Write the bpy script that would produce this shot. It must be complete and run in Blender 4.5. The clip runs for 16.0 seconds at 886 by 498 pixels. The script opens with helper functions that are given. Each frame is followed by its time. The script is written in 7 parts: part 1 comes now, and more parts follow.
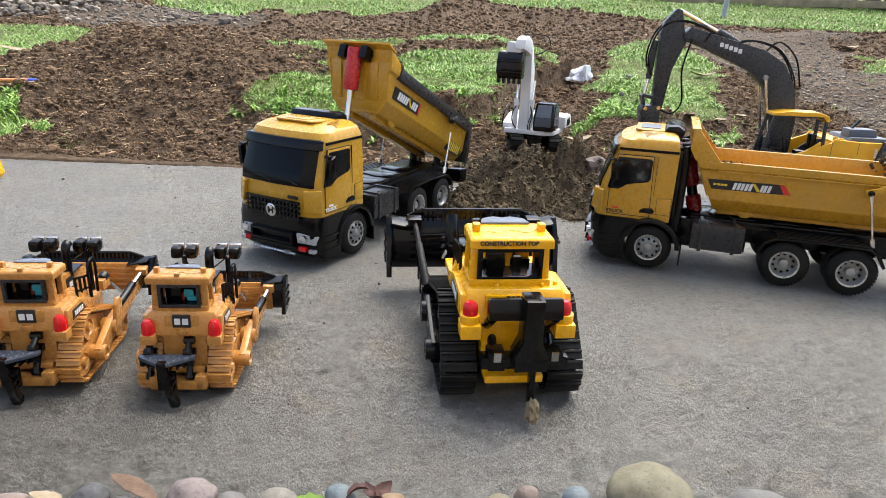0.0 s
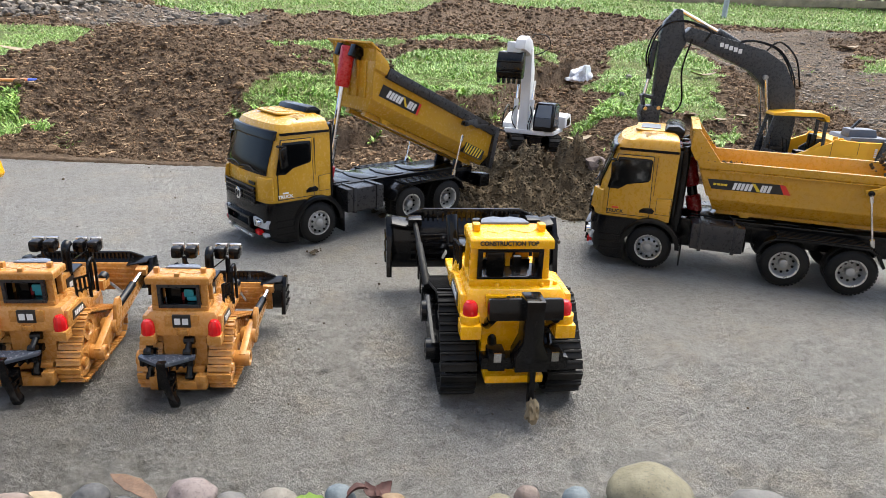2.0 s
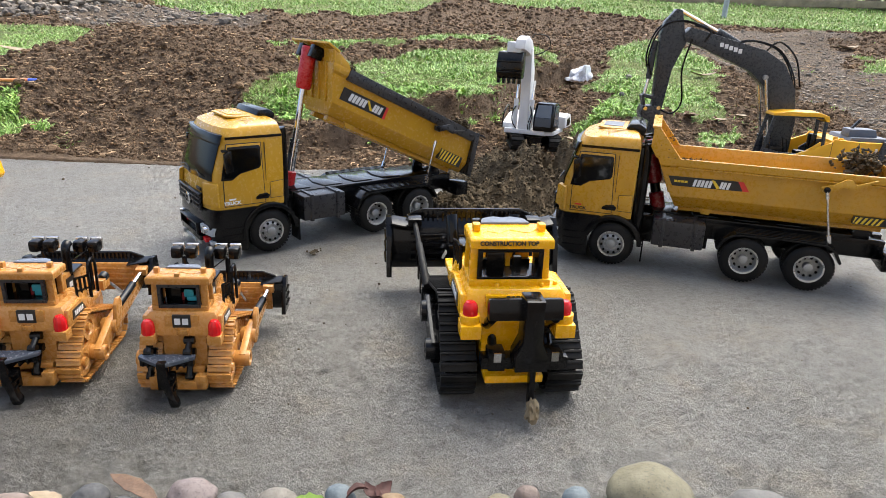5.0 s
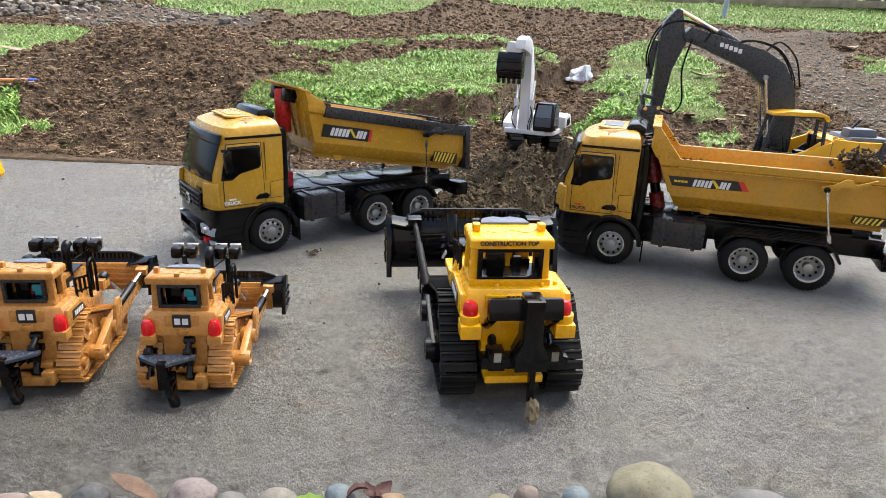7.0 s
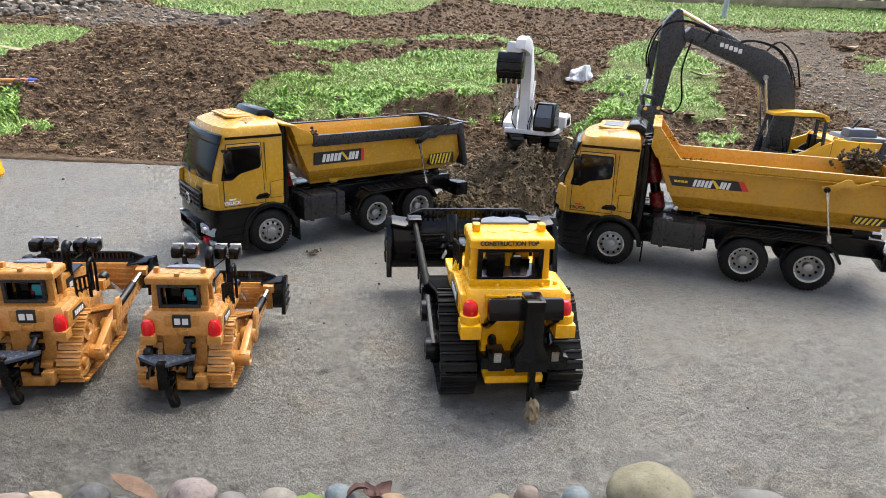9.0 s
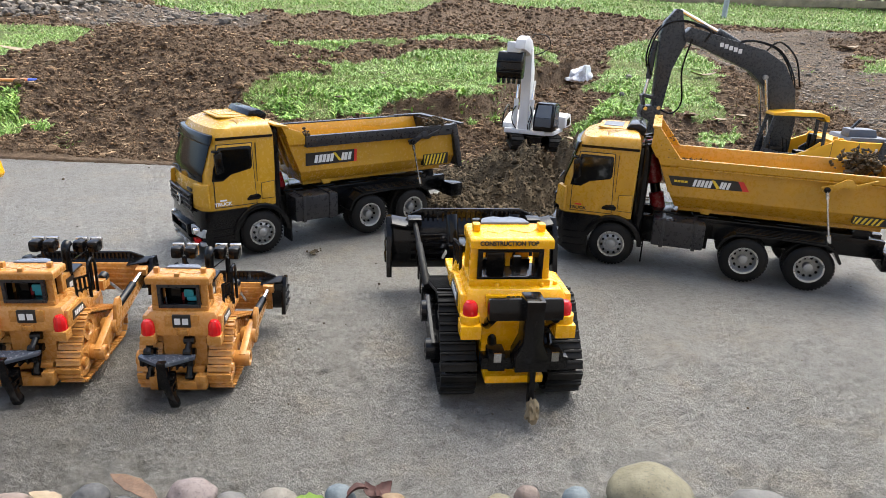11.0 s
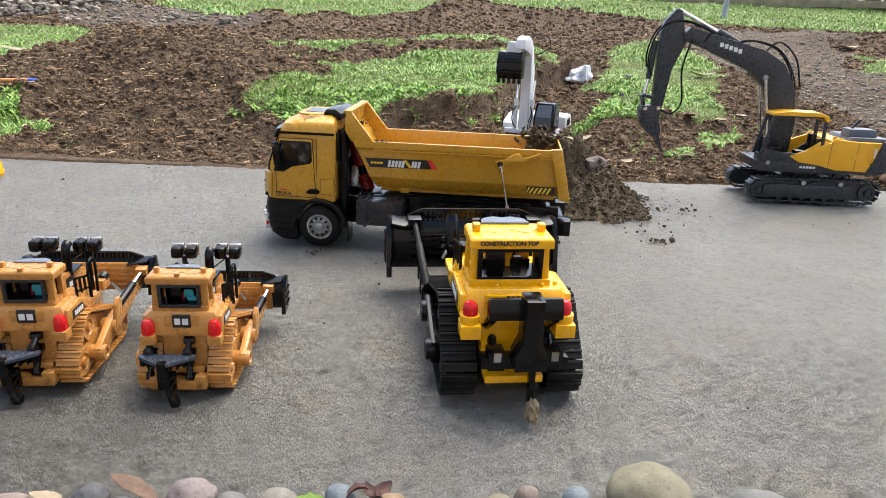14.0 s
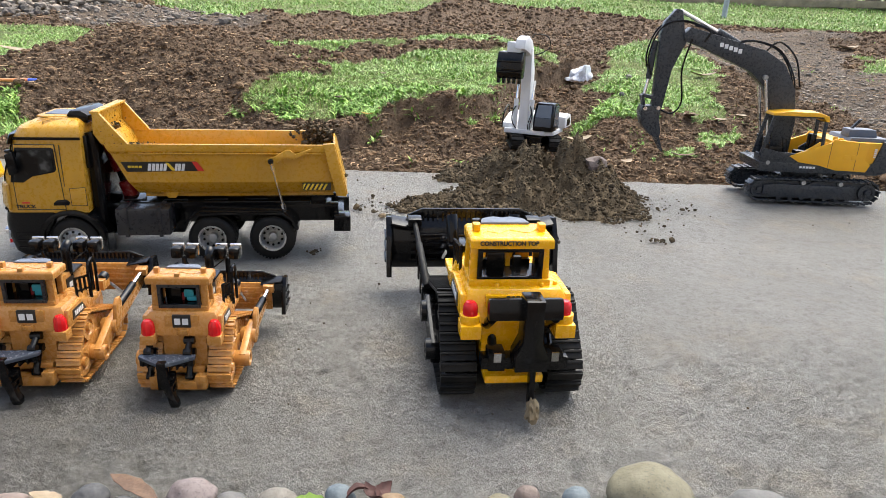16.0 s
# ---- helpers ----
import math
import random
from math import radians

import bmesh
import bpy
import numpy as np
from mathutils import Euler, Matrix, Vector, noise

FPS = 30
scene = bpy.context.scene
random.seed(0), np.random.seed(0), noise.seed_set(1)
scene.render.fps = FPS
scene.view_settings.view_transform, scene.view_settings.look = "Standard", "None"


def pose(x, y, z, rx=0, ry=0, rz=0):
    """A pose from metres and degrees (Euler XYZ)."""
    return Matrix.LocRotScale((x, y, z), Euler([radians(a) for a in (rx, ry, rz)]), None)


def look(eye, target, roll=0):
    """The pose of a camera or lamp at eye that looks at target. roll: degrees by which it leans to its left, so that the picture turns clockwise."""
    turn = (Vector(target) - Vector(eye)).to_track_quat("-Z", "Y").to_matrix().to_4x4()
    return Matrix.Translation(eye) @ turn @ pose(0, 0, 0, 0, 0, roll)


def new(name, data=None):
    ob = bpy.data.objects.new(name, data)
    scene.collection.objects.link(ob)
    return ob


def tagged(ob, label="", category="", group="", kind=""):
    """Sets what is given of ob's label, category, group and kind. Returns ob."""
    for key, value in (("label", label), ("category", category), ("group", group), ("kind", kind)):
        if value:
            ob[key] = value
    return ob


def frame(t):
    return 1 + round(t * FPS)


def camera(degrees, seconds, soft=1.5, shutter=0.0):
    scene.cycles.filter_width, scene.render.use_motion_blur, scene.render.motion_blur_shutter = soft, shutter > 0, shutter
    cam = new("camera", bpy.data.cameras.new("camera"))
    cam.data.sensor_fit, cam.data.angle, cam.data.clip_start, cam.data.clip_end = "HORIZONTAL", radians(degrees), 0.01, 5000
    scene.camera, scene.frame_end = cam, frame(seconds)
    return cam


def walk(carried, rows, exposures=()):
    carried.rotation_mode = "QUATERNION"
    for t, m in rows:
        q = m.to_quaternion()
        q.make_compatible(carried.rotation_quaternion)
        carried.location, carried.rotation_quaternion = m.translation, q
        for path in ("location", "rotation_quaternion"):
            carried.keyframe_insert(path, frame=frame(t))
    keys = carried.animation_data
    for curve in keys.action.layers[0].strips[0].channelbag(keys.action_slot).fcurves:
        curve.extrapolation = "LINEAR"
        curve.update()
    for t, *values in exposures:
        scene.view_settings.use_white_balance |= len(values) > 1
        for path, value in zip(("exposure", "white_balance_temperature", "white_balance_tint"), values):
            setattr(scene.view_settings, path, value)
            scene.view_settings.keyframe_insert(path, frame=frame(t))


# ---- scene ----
# ---------------------------------------------------------------- camera
cam = camera(66.8, 16.0, 0.6)
EYE = (0.0, 0.0, 0.398)
AIM = (0.0, math.cos(radians(19.41)), 0.398 - math.sin(radians(19.41)))
walk(cam, [(0.0, look(EYE, AIM, 2.12)), (16.0, look(EYE, AIM, 2.12))], exposures=[(0.0, 1.56, 6400, 4), (16.0, 1.56, 6400, 4)])

# ---------------------------------------------------------------- light: bright overcast day
world = bpy.data.worlds.new("sky")
scene.world = world
world.use_nodes = True
wn = world.node_tree.nodes
sky = wn.new("ShaderNodeTexSky")
sky.sky_type = "NISHITA"
sky.sun_disc = False
sky.sun_elevation, sky.sun_rotation = radians(63), radians(31)
sky.air_density, sky.dust_density, sky.ozone_density = 0.6, 4.0, 0.6
world.node_tree.links.new(sky.outputs[0], wn["Background"].inputs[0])
wn["Background"].inputs[1].default_value = 0.15
sun_data = bpy.data.lights.new("sun", "SUN")
sun_data.energy, sun_data.angle, sun_data.color = 1.15, radians(60), (1.0, 0.96, 0.9)
sun = new("sun", sun_data)
sun.matrix_world = look((1.3, 2.2, 5.0), (0, 0, 0))

# ---------------------------------------------------------------- material helpers
def nodes_of(name):
    m = bpy.data.materials.new(name)
    m.use_nodes = True
    return m, m.node_tree.nodes, m.node_tree.links, m.node_tree.nodes["Principled BSDF"]


def noise_node(n, l, vec, scale, detail=4.0, rough=0.6, stretch=None):
    if stretch:
        mp = n.new("ShaderNodeMapping")
        mp.inputs["Scale"].default_value = stretch
        l.new(vec, mp.inputs[0])
        vec = mp.outputs[0]
    t = n.new("ShaderNodeTexNoise")
    t.inputs["Scale"].default_value, t.inputs["Detail"].default_value, t.inputs["Roughness"].default_value = scale, detail, rough
    l.new(vec, t.inputs["Vector"])
    return t.outputs["Fac"]


def ramp(n, l, fac, stops):
    r = n.new("ShaderNodeValToRGB")
    el = r.color_ramp.elements
    while len(el) < len(stops):
        el.new(0.5)
    for e, (p, c) in zip(el, stops):
        e.position, e.color = p, (*c, 1) if len(c) == 3 else c
    l.new(fac, r.inputs[0])
    return r.outputs[0]


def mixc(n, l, fac, a, b, mode="MIX"):
    m = n.new("ShaderNodeMix")
    m.data_type, m.blend_type = "RGBA", mode
    for sock, v in ((m.inputs[0], fac), (m.inputs[6], a), (m.inputs[7], b)):
        if hasattr(v, "links"):
            l.new(v, sock)
        else:
            sock.default_value = v if isinstance(v, float) else (*v, 1)
    return m.outputs[2]


def bump(n, l, bsdf, height, strength, dist, prev=None):
    b = n.new("ShaderNodeBump")
    b.inputs["Strength"].default_value, b.inputs["Distance"].default_value = strength, dist
    l.new(height, b.inputs["Height"])
    if prev:
        l.new(prev, b.inputs["Normal"])
    l.new(b.outputs[0], bsdf.inputs["Normal"])
    return b.outputs[0]


def paint(name, col, rough=0.4, metal=0.0, dust=0.12, dust_col=(0.24, 0.2, 0.15), var=0.12, relief=0.05, coat=0.0, spec=0.5):
    """Moulded or painted surface: slight tone drift, dust film and scuffs."""
    m, n, l, b = nodes_of(name)
    v = n.new("ShaderNodeTexCoord").outputs["Object"]
    big = noise_node(n, l, v, 14, 3)
    fine = noise_node(n, l, v, 160, 5, 0.7)
    dark = tuple(c * (1 - var) for c in col)
    lite = tuple(min(1, c * (1 + var)) for c in col)
    c = mixc(n, l, ramp(n, l, big, [(0.3, (0, 0, 0)), (0.7, (1, 1, 1))]), dark, lite)
    film = noise_node(n, l, v, 38, 6, 0.75)
    fac = ramp(n, l, film, [(0.45, (0, 0, 0)), (0.85, (dust * 2.2,) * 3)])
    c = mixc(n, l, fac, c, dust_col)
    l.new(c, b.inputs["Base Color"])
    rr = ramp(n, l, fine, [(0.3, (max(0.05, rough - 0.1),) * 3), (0.75, (min(1, rough + 0.16),) * 3)])
    l.new(rr, b.inputs["Roughness"])
    b.inputs["Metallic"].default_value = metal
    b.inputs["Specular IOR Level"].default_value = spec
    b.inputs["Coat Weight"].default_value = coat
    bump(n, l, b, fine, relief, 0.0006)
    return m


TRUCK = paint("mustard truck paint", (0.52, 0.285, 0.024), 0.22, dust=0.05, var=0.05)
TRUCK_B = paint("mustard truck paint dusty", (0.52, 0.272, 0.022), 0.28, dust=0.09, var=0.07)
BLACK = paint("black satin plastic", (0.004, 0.004, 0.0045), 0.16, dust=0.010, var=0.2, spec=0.26)
GREYRIM = paint("dark grey plastic trim", (0.016, 0.016, 0.019), 0.3, dust=0.05, var=0.1)
RUBBER = paint("black rubber", (0.008, 0.0078, 0.0076), 0.55, spec=0.2, dust=0.03, var=0.25, relief=0.5)
STEEL = paint("grey wheel paint", (0.36, 0.36, 0.355), 0.34, metal=0.55, dust=0.10)
CHROME = paint("chrome", (0.75, 0.75, 0.76), 0.16, metal=1.0, dust=0.03, relief=0.03)
CHROME_SATIN = paint("satin silver", (0.55, 0.55, 0.54), 0.3, metal=0.8, dust=0.08)
RED = paint("red gloss paint", (0.45, 0.012, 0.015), 0.28, dust=0.03)
DARKRED = paint("dark red gloss paint", (0.22, 0.008, 0.012), 0.25, dust=0.03)
GLASS = paint("dark tinted window", (0.003, 0.0034, 0.0038), 0.04, dust=0.0, relief=0.01, spec=0.16)
WHITE = paint("white plastic", (0.72, 0.72, 0.72), 0.35, dust=0.06, var=0.04)
LAMP = paint("clear lamp lens", (0.42, 0.43, 0.45), 0.1, dust=0.04, var=0.1)
PRINT_BLACK = paint("black print", (0.012, 0.011, 0.011), 0.4, dust=0.04)
PRINT_WHITE = paint("white print", (0.75, 0.75, 0.74), 0.45, dust=0.03, var=0.02)
PRINT_YELLOW = paint("yellow print", (0.72, 0.5, 0.03), 0.45, dust=0.03, var=0.02)
PRINT_RED = paint("red print", (0.6, 0.03, 0.02), 0.4, dust=0.03, var=0.02)
YELLOW = paint("bright yellow plastic", (0.84, 0.425, 0.005), 0.24, dust=0.05, var=0.05)
SMOKE = paint("smoky clear plastic", (0.13, 0.14, 0.17), 0.2, dust=0.03)
ORANGE = paint("tan orange plastic", (0.47, 0.215, 0.050), 0.26, dust=0.05, var=0.05)
SLATE = paint("slate grey plastic", (0.017, 0.020, 0.027), 0.2, dust=0.03, var=0.12, spec=0.5)
BOOM = paint("slate grey boom paint", (0.022, 0.027, 0.034), 0.28, dust=0.05, var=0.1, spec=0.45)
BLUEGREY = paint("blue grey plastic", (0.10, 0.12, 0.16), 0.5, dust=0.08)
AMBER = paint("amber yellow plastic", (0.80, 0.40, 0.01), 0.36, dust=0.05, var=0.05)
LENS_RED = paint("red lamp lens", (0.62, 0.006, 0.01), 0.16, dust=0.02, var=0.05)
CYAN = paint("cyan plastic", (0.03, 0.32, 0.42), 0.4, dust=0.03)

# ---------------------------------------------------------------- mesh helpers
def box(bm, x0, x1, y0, y1, z0, z1):
    v = [bm.verts.new((x, y, z)) for x in (x0, x1) for y in (y0, y1) for z in (z0, z1)]
    for f in ((0, 1, 3, 2), (4, 6, 7, 5), (0, 4, 5, 1), (2, 3, 7, 6), (0, 2, 6, 4), (1, 5, 7, 3)):
        bm.faces.new([v[i] for i in f])


def loft(bm, rings, caps=True, closed=True):
    vs = [[bm.verts.new(p) for p in r] for r in rings]
    k = len(rings[0])
    for a, b in zip(vs, vs[1:]):
        for i in range(k if closed else k - 1):
            j = (i + 1) % k
            bm.faces.new((a[i], a[j], b[j], b[i]))
    if caps and closed:
        bm.faces.new(vs[0][::-1])
        bm.faces.new(vs[-1])


def prism(bm, pts, a, b, plane="xz"):
    """A polygon of the named plane, drawn out from a to b along the third axis."""
    put = {"xz": lambda p, w: (p[0], w, p[1]), "xy": lambda p, w: (p[0], p[1], w), "yz": lambda p, w: (w, p[0], p[1])}[plane]
    loft(bm, [[put(p, a) for p in pts], [put(p, b) for p in pts]])


def rod(bm, p0, p1, r, r2=None, n=12):
    p0, p1 = Vector(p0), Vector(p1)
    q = (p1 - p0).to_track_quat("Z", "Y").to_matrix()
    ring = [Vector((math.cos(2 * math.pi * i / n), math.sin(2 * math.pi * i / n), 0)) for i in range(n)]
    loft(bm, [[p0 + q @ (v * r) for v in ring], [p1 + q @ (v * (r2 or r)) for v in ring]])


def tube(bm, pts, r, n=7, sub=4):
    """A round cable or pipe along a smooth line through pts."""
    P = [Vector(p) for p in pts]
    line = []
    for i in range(len(P) - 1):
        a, b, c, d = P[max(i - 1, 0)], P[i], P[i + 1], P[min(i + 2, len(P) - 1)]
        for s in range(sub):
            t = s / sub
            line.append(0.5 * (2 * b + (c - a) * t + (2 * a - 5 * b + 4 * c - d) * t * t + (3 * b - a - 3 * c + d) * t ** 3))
    line.append(P[-1])
    rings = []
    for i, p in enumerate(line):
        t = (line[min(i + 1, len(line) - 1)] - line[max(i - 1, 0)]).normalized()
        u = t.cross(Vector((0.31, 0.2, 0.93))).normalized()
        w = t.cross(u)
        rings.append([p + r * (math.cos(2 * math.pi * k / n) * u + math.sin(2 * math.pi * k / n) * w) for k in range(n)])
    loft(bm, rings)


def lathe(bm, prof, c, axis="y", n=28, caps=True):
    """Turn (radius, along) pairs round an axis through c."""
    rings = []
    for r, a in prof:
        ring = []
        for i in range(n):
            s, t = r * math.cos(2 * math.pi * i / n), r * math.sin(2 * math.pi * i / n)
            ring.append((c[0] + s, c[1] + a, c[2] + t) if axis == "y" else (c[0] + s, c[1] + t, c[2] + a) if axis == "z" else (c[0] + a, c[1] + s, c[2] + t))
        rings.append(ring)
    loft(bm, rings, caps)


def part(name, bm, material, parent=None, label="", bevel=0.0, smooth=35, at=None):
    """Link a bmesh as one mesh object under a thing or part. at: its own origin, in its parent's space."""
    bmesh.ops.recalc_face_normals(bm, faces=bm.faces)
    if bevel:
        sharp = [e for e in bm.edges if len(e.link_faces) == 2 and e.calc_face_angle(0) > 0.5]
        bmesh.ops.bevel(bm, geom=sharp, offset=bevel, offset_type="OFFSET", segments=2, profile=0.6, affect="EDGES", clamp_overlap=True)
    me = bpy.data.meshes.new(name)
    if at:
        bmesh.ops.translate(bm, verts=bm.verts, vec=-Vector(at))
    bm.to_mesh(me)
    bm.free()
    me.materials.append(material)
    me.polygons.foreach_set("use_smooth", [True] * len(me.polygons))
    me.set_sharp_from_angle(angle=radians(smooth))
    ob = new(name, me)
    if parent:
        ob.parent = parent
    if at:
        ob.location = at
    if label:
        tagged(ob, label)
    return ob


def thing(name, label, category, group="", m=None):
    ob = new(name)
    ob.empty_display_size = 0.05
    if m:
        ob.matrix_basis = m
    return tagged(ob, label, category, group)


def bm_of(fn, *args):
    bm = bmesh.new()
    fn(bm, *args)
    return bm


def made(*calls):
    """One bmesh out of several (function, arguments...) calls."""
    bm = bmesh.new()
    for fn, *args in calls:
        fn(bm, *args)
    return bm


def mesh_from(name, verts, faces, material, label, category, kind="", smooth=False):
    me = bpy.data.meshes.new(name)
    me.from_pydata(verts if isinstance(verts, list) else verts.tolist(), [], faces if isinstance(faces, list) else faces.tolist())
    me.materials.append(material)
    if smooth:
        me.polygons.foreach_set("use_smooth", [True] * len(me.polygons))
    return tagged(new(name, me), label, category, kind=kind)


def text_part(name, body, size, m, material, parent, depth=0.0004, squash=1.0, bold=0.00025):
    cu = bpy.data.curves.new(name, "FONT")
    cu.body, cu.size, cu.extrude, cu.align_x, cu.align_y = body, size, depth, "CENTER", "CENTER"
    cu.offset = bold
    tmp = bpy.data.objects.new(name, cu)
    me = bpy.data.meshes.new_from_object(tmp)
    bpy.data.objects.remove(tmp)
    me.transform(Matrix.Diagonal((squash, 1, 1, 1)))
    me.materials.clear()
    me.materials.append(material)
    ob = new(name, me)
    ob.parent, ob.matrix_basis = parent, m
    return ob
# ---------------------------------------------------------------- ground
def lattice(ix, iy, seed):
    h = (ix.astype(np.int64) * 374761393 + iy.astype(np.int64) * 668265263 + seed * 974634777) & 0xFFFFFFFF
    h = ((h ^ (h >> 13)) * 1274126177) & 0xFFFFFFFF
    return ((h ^ (h >> 16)) & 0xFFFF) / 65535.0


def vnoise(x, y, scale, seed=0):
    """Smooth value noise, 0 to 1, with features about `scale` metres across."""
    x, y = np.asarray(x, float) / scale, np.asarray(y, float) / scale
    ix, iy = np.floor(x), np.floor(y)
    fx, fy = x - ix, y - iy
    fx, fy = fx * fx * (3 - 2 * fx), fy * fy * (3 - 2 * fy)
    a, b = lattice(ix, iy, seed), lattice(ix + 1, iy, seed)
    c, d = lattice(ix, iy + 1, seed), lattice(ix + 1, iy + 1, seed)
    return (a + (b - a) * fx) * (1 - fy) + (c + (d - c) * fx) * fy


def step(a, b, v):
    t = np.clip((v - a) / (b - a), 0, 1)
    return t * t * (3 - 2 * t)


def inside(poly, x, y):
    hit = np.zeros(np.shape(x), bool)
    for (x0, y0), (x1, y1) in zip(poly, poly[1:] + poly[:1]):
        cross = (y0 > y) != (y1 > y)
        hit ^= cross & (x < (x1 - x0) * (y - y0) / (y1 - y0 + 1e-12) + x0)
    return hit


EDGE = 1.73          # far edge of the concrete
LAWNS = [
    # the shelf beside the trench
    [(-0.28, 2.08), (-0.33, 2.06), (-0.39, 2.02), (-0.45, 1.99), (-0.5, 2.0), (-0.54, 2.05), (-0.6, 2.05), (-0.67, 2.15), (-0.64, 2.23), (-0.56, 2.3), (-0.45, 2.39), (-0.45, 2.45), (-0.52, 2.53), (-0.59, 2.6), (-0.43, 2.7), (-0.37, 2.94), (-0.1, 3.19), (0.25, 3.33), (0.59, 3.66), (0.52, 3.23), (0.26, 2.95), (0.19, 2.57), (0.15, 2.32), (0.1, 2.25), (0.01, 2.18), (-0.09, 2.22), (-0.17, 2.16), (-0.19, 2.03), (-0.22, 1.98)],
    # band behind it
    [(-0.95, 2.9), (-0.95, 4.0), (-0.61, 3.95), (-0.41, 3.85), (0.01, 3.92), (0.30, 4.05), (0.30, 3.74), (-0.1, 3.58), (-0.44, 3.50), (-0.62, 3.10), (-0.72, 2.75)],
    # strip between trench and gravel path
    [(0.96, 4.08), (1.3, 4.35), (1.38, 3.98), (1.32, 3.43), (1.16, 2.88), (0.96, 2.42), (0.84, 2.32), (0.79, 2.39), (0.69, 2.41), (0.6, 2.36), (0.49, 2.31), (0.5, 2.47), (0.6, 2.72), (0.67, 3.15)],
    [(-3.4, 4.18), (-2.48, 4.18), (-2.12, 4.16), (-1.75, 3.3), (-1.62, 2.95), (-1.75, 2.85), (-2.06, 3.25), (-2.31, 3.31), (-3.4, 3.6)],
    [(-2.6, 2.3), (-1.43, 2.17), (-1.3, 2.14), (-1.25, 2.09), (-1.24, 2.01), (-1.18, 1.94), (-1.16, 1.87), (-1.17, 1.8), (-2.6, 1.78)],
    # the wide lawn beyond
    [(-19.4, 35.0), (-2.19, 5.45), (-1.64, 4.78), (-1.25, 4.50), (-1.02, 4.55), (-1.0, 5.05), (-0.7, 5.15), (-0.48, 5.5), (-0.2, 5.8), (0.36, 5.9), (1.03, 5.9), (1.21, 5.7), (1.37, 5.72), (1.79, 5.75), (2.35, 5.6), (3.34, 5.46), (5.0, 5.6), (12, 7.0), (20, 35)],
    [(2.42, 4.1), (2.85, 4.2), (2.6, 3.52), (2.16, 3.54)],
    [(0.82, 2.22), (0.96, 2.3), (0.91, 2.12), (0.81, 2.09)],
    [(0.65, 2.07), (0.77, 2.1), (0.74, 1.99), (0.65, 1.96)],
]


def lawn_mask(x, y):
    jx = x + (vnoise(x, y, 0.16, 3) - 0.5) * 0.16 + (vnoise(x, y, 0.05, 4) - 0.5) * 0.07
    jy = y + (vnoise(x, y, 0.16, 5) - 0.5) * 0.16 + (vnoise(x, y, 0.05, 6) - 0.5) * 0.07
    out = np.zeros(np.shape(x), bool)
    for p in LAWNS:
        out |= inside(p, jx, jy)
    return out


def gravel_mask(x, y):
    jx, jy = x + (vnoise(x, y, 0.2, 8) - 0.5) * 0.25, y + (vnoise(x, y, 0.2, 9) - 0.5) * 0.25
    path = inside([(1.46, 2.66), (1.52, 3.22), (1.45, 4.3), (1.75, 5.15), (2.9, 5.5), (2.3, 4.2), (2.2, 3.6), (2.6, 3.4), (1.9, 2.3), (1.59, 2.35)], jx, jy)
    heap = inside([(-3.02, 5.25), (-2.16, 5.35), (-1.62, 4.75), (-1.15, 4.45), (-1.2, 4.25), (-1.63, 4.35), (-2.11, 4.32), (-2.4, 4.43)], jx, jy)
    return path | heap


def ridge(x, y, ax, ay, bx, by, width, height):
    """A bank of thrown-up soil from a to b."""
    dx, dy = bx - ax, by - ay
    t = np.clip(((x - ax) * dx + (y - ay) * dy) / (dx * dx + dy * dy), 0, 1)
    d = np.hypot(x - ax - t * dx, y - ay - t * dy)
    return height * np.exp(-(d / width) ** 2) * (0.6 + 0.8 * vnoise(x, y, 0.3, 17))


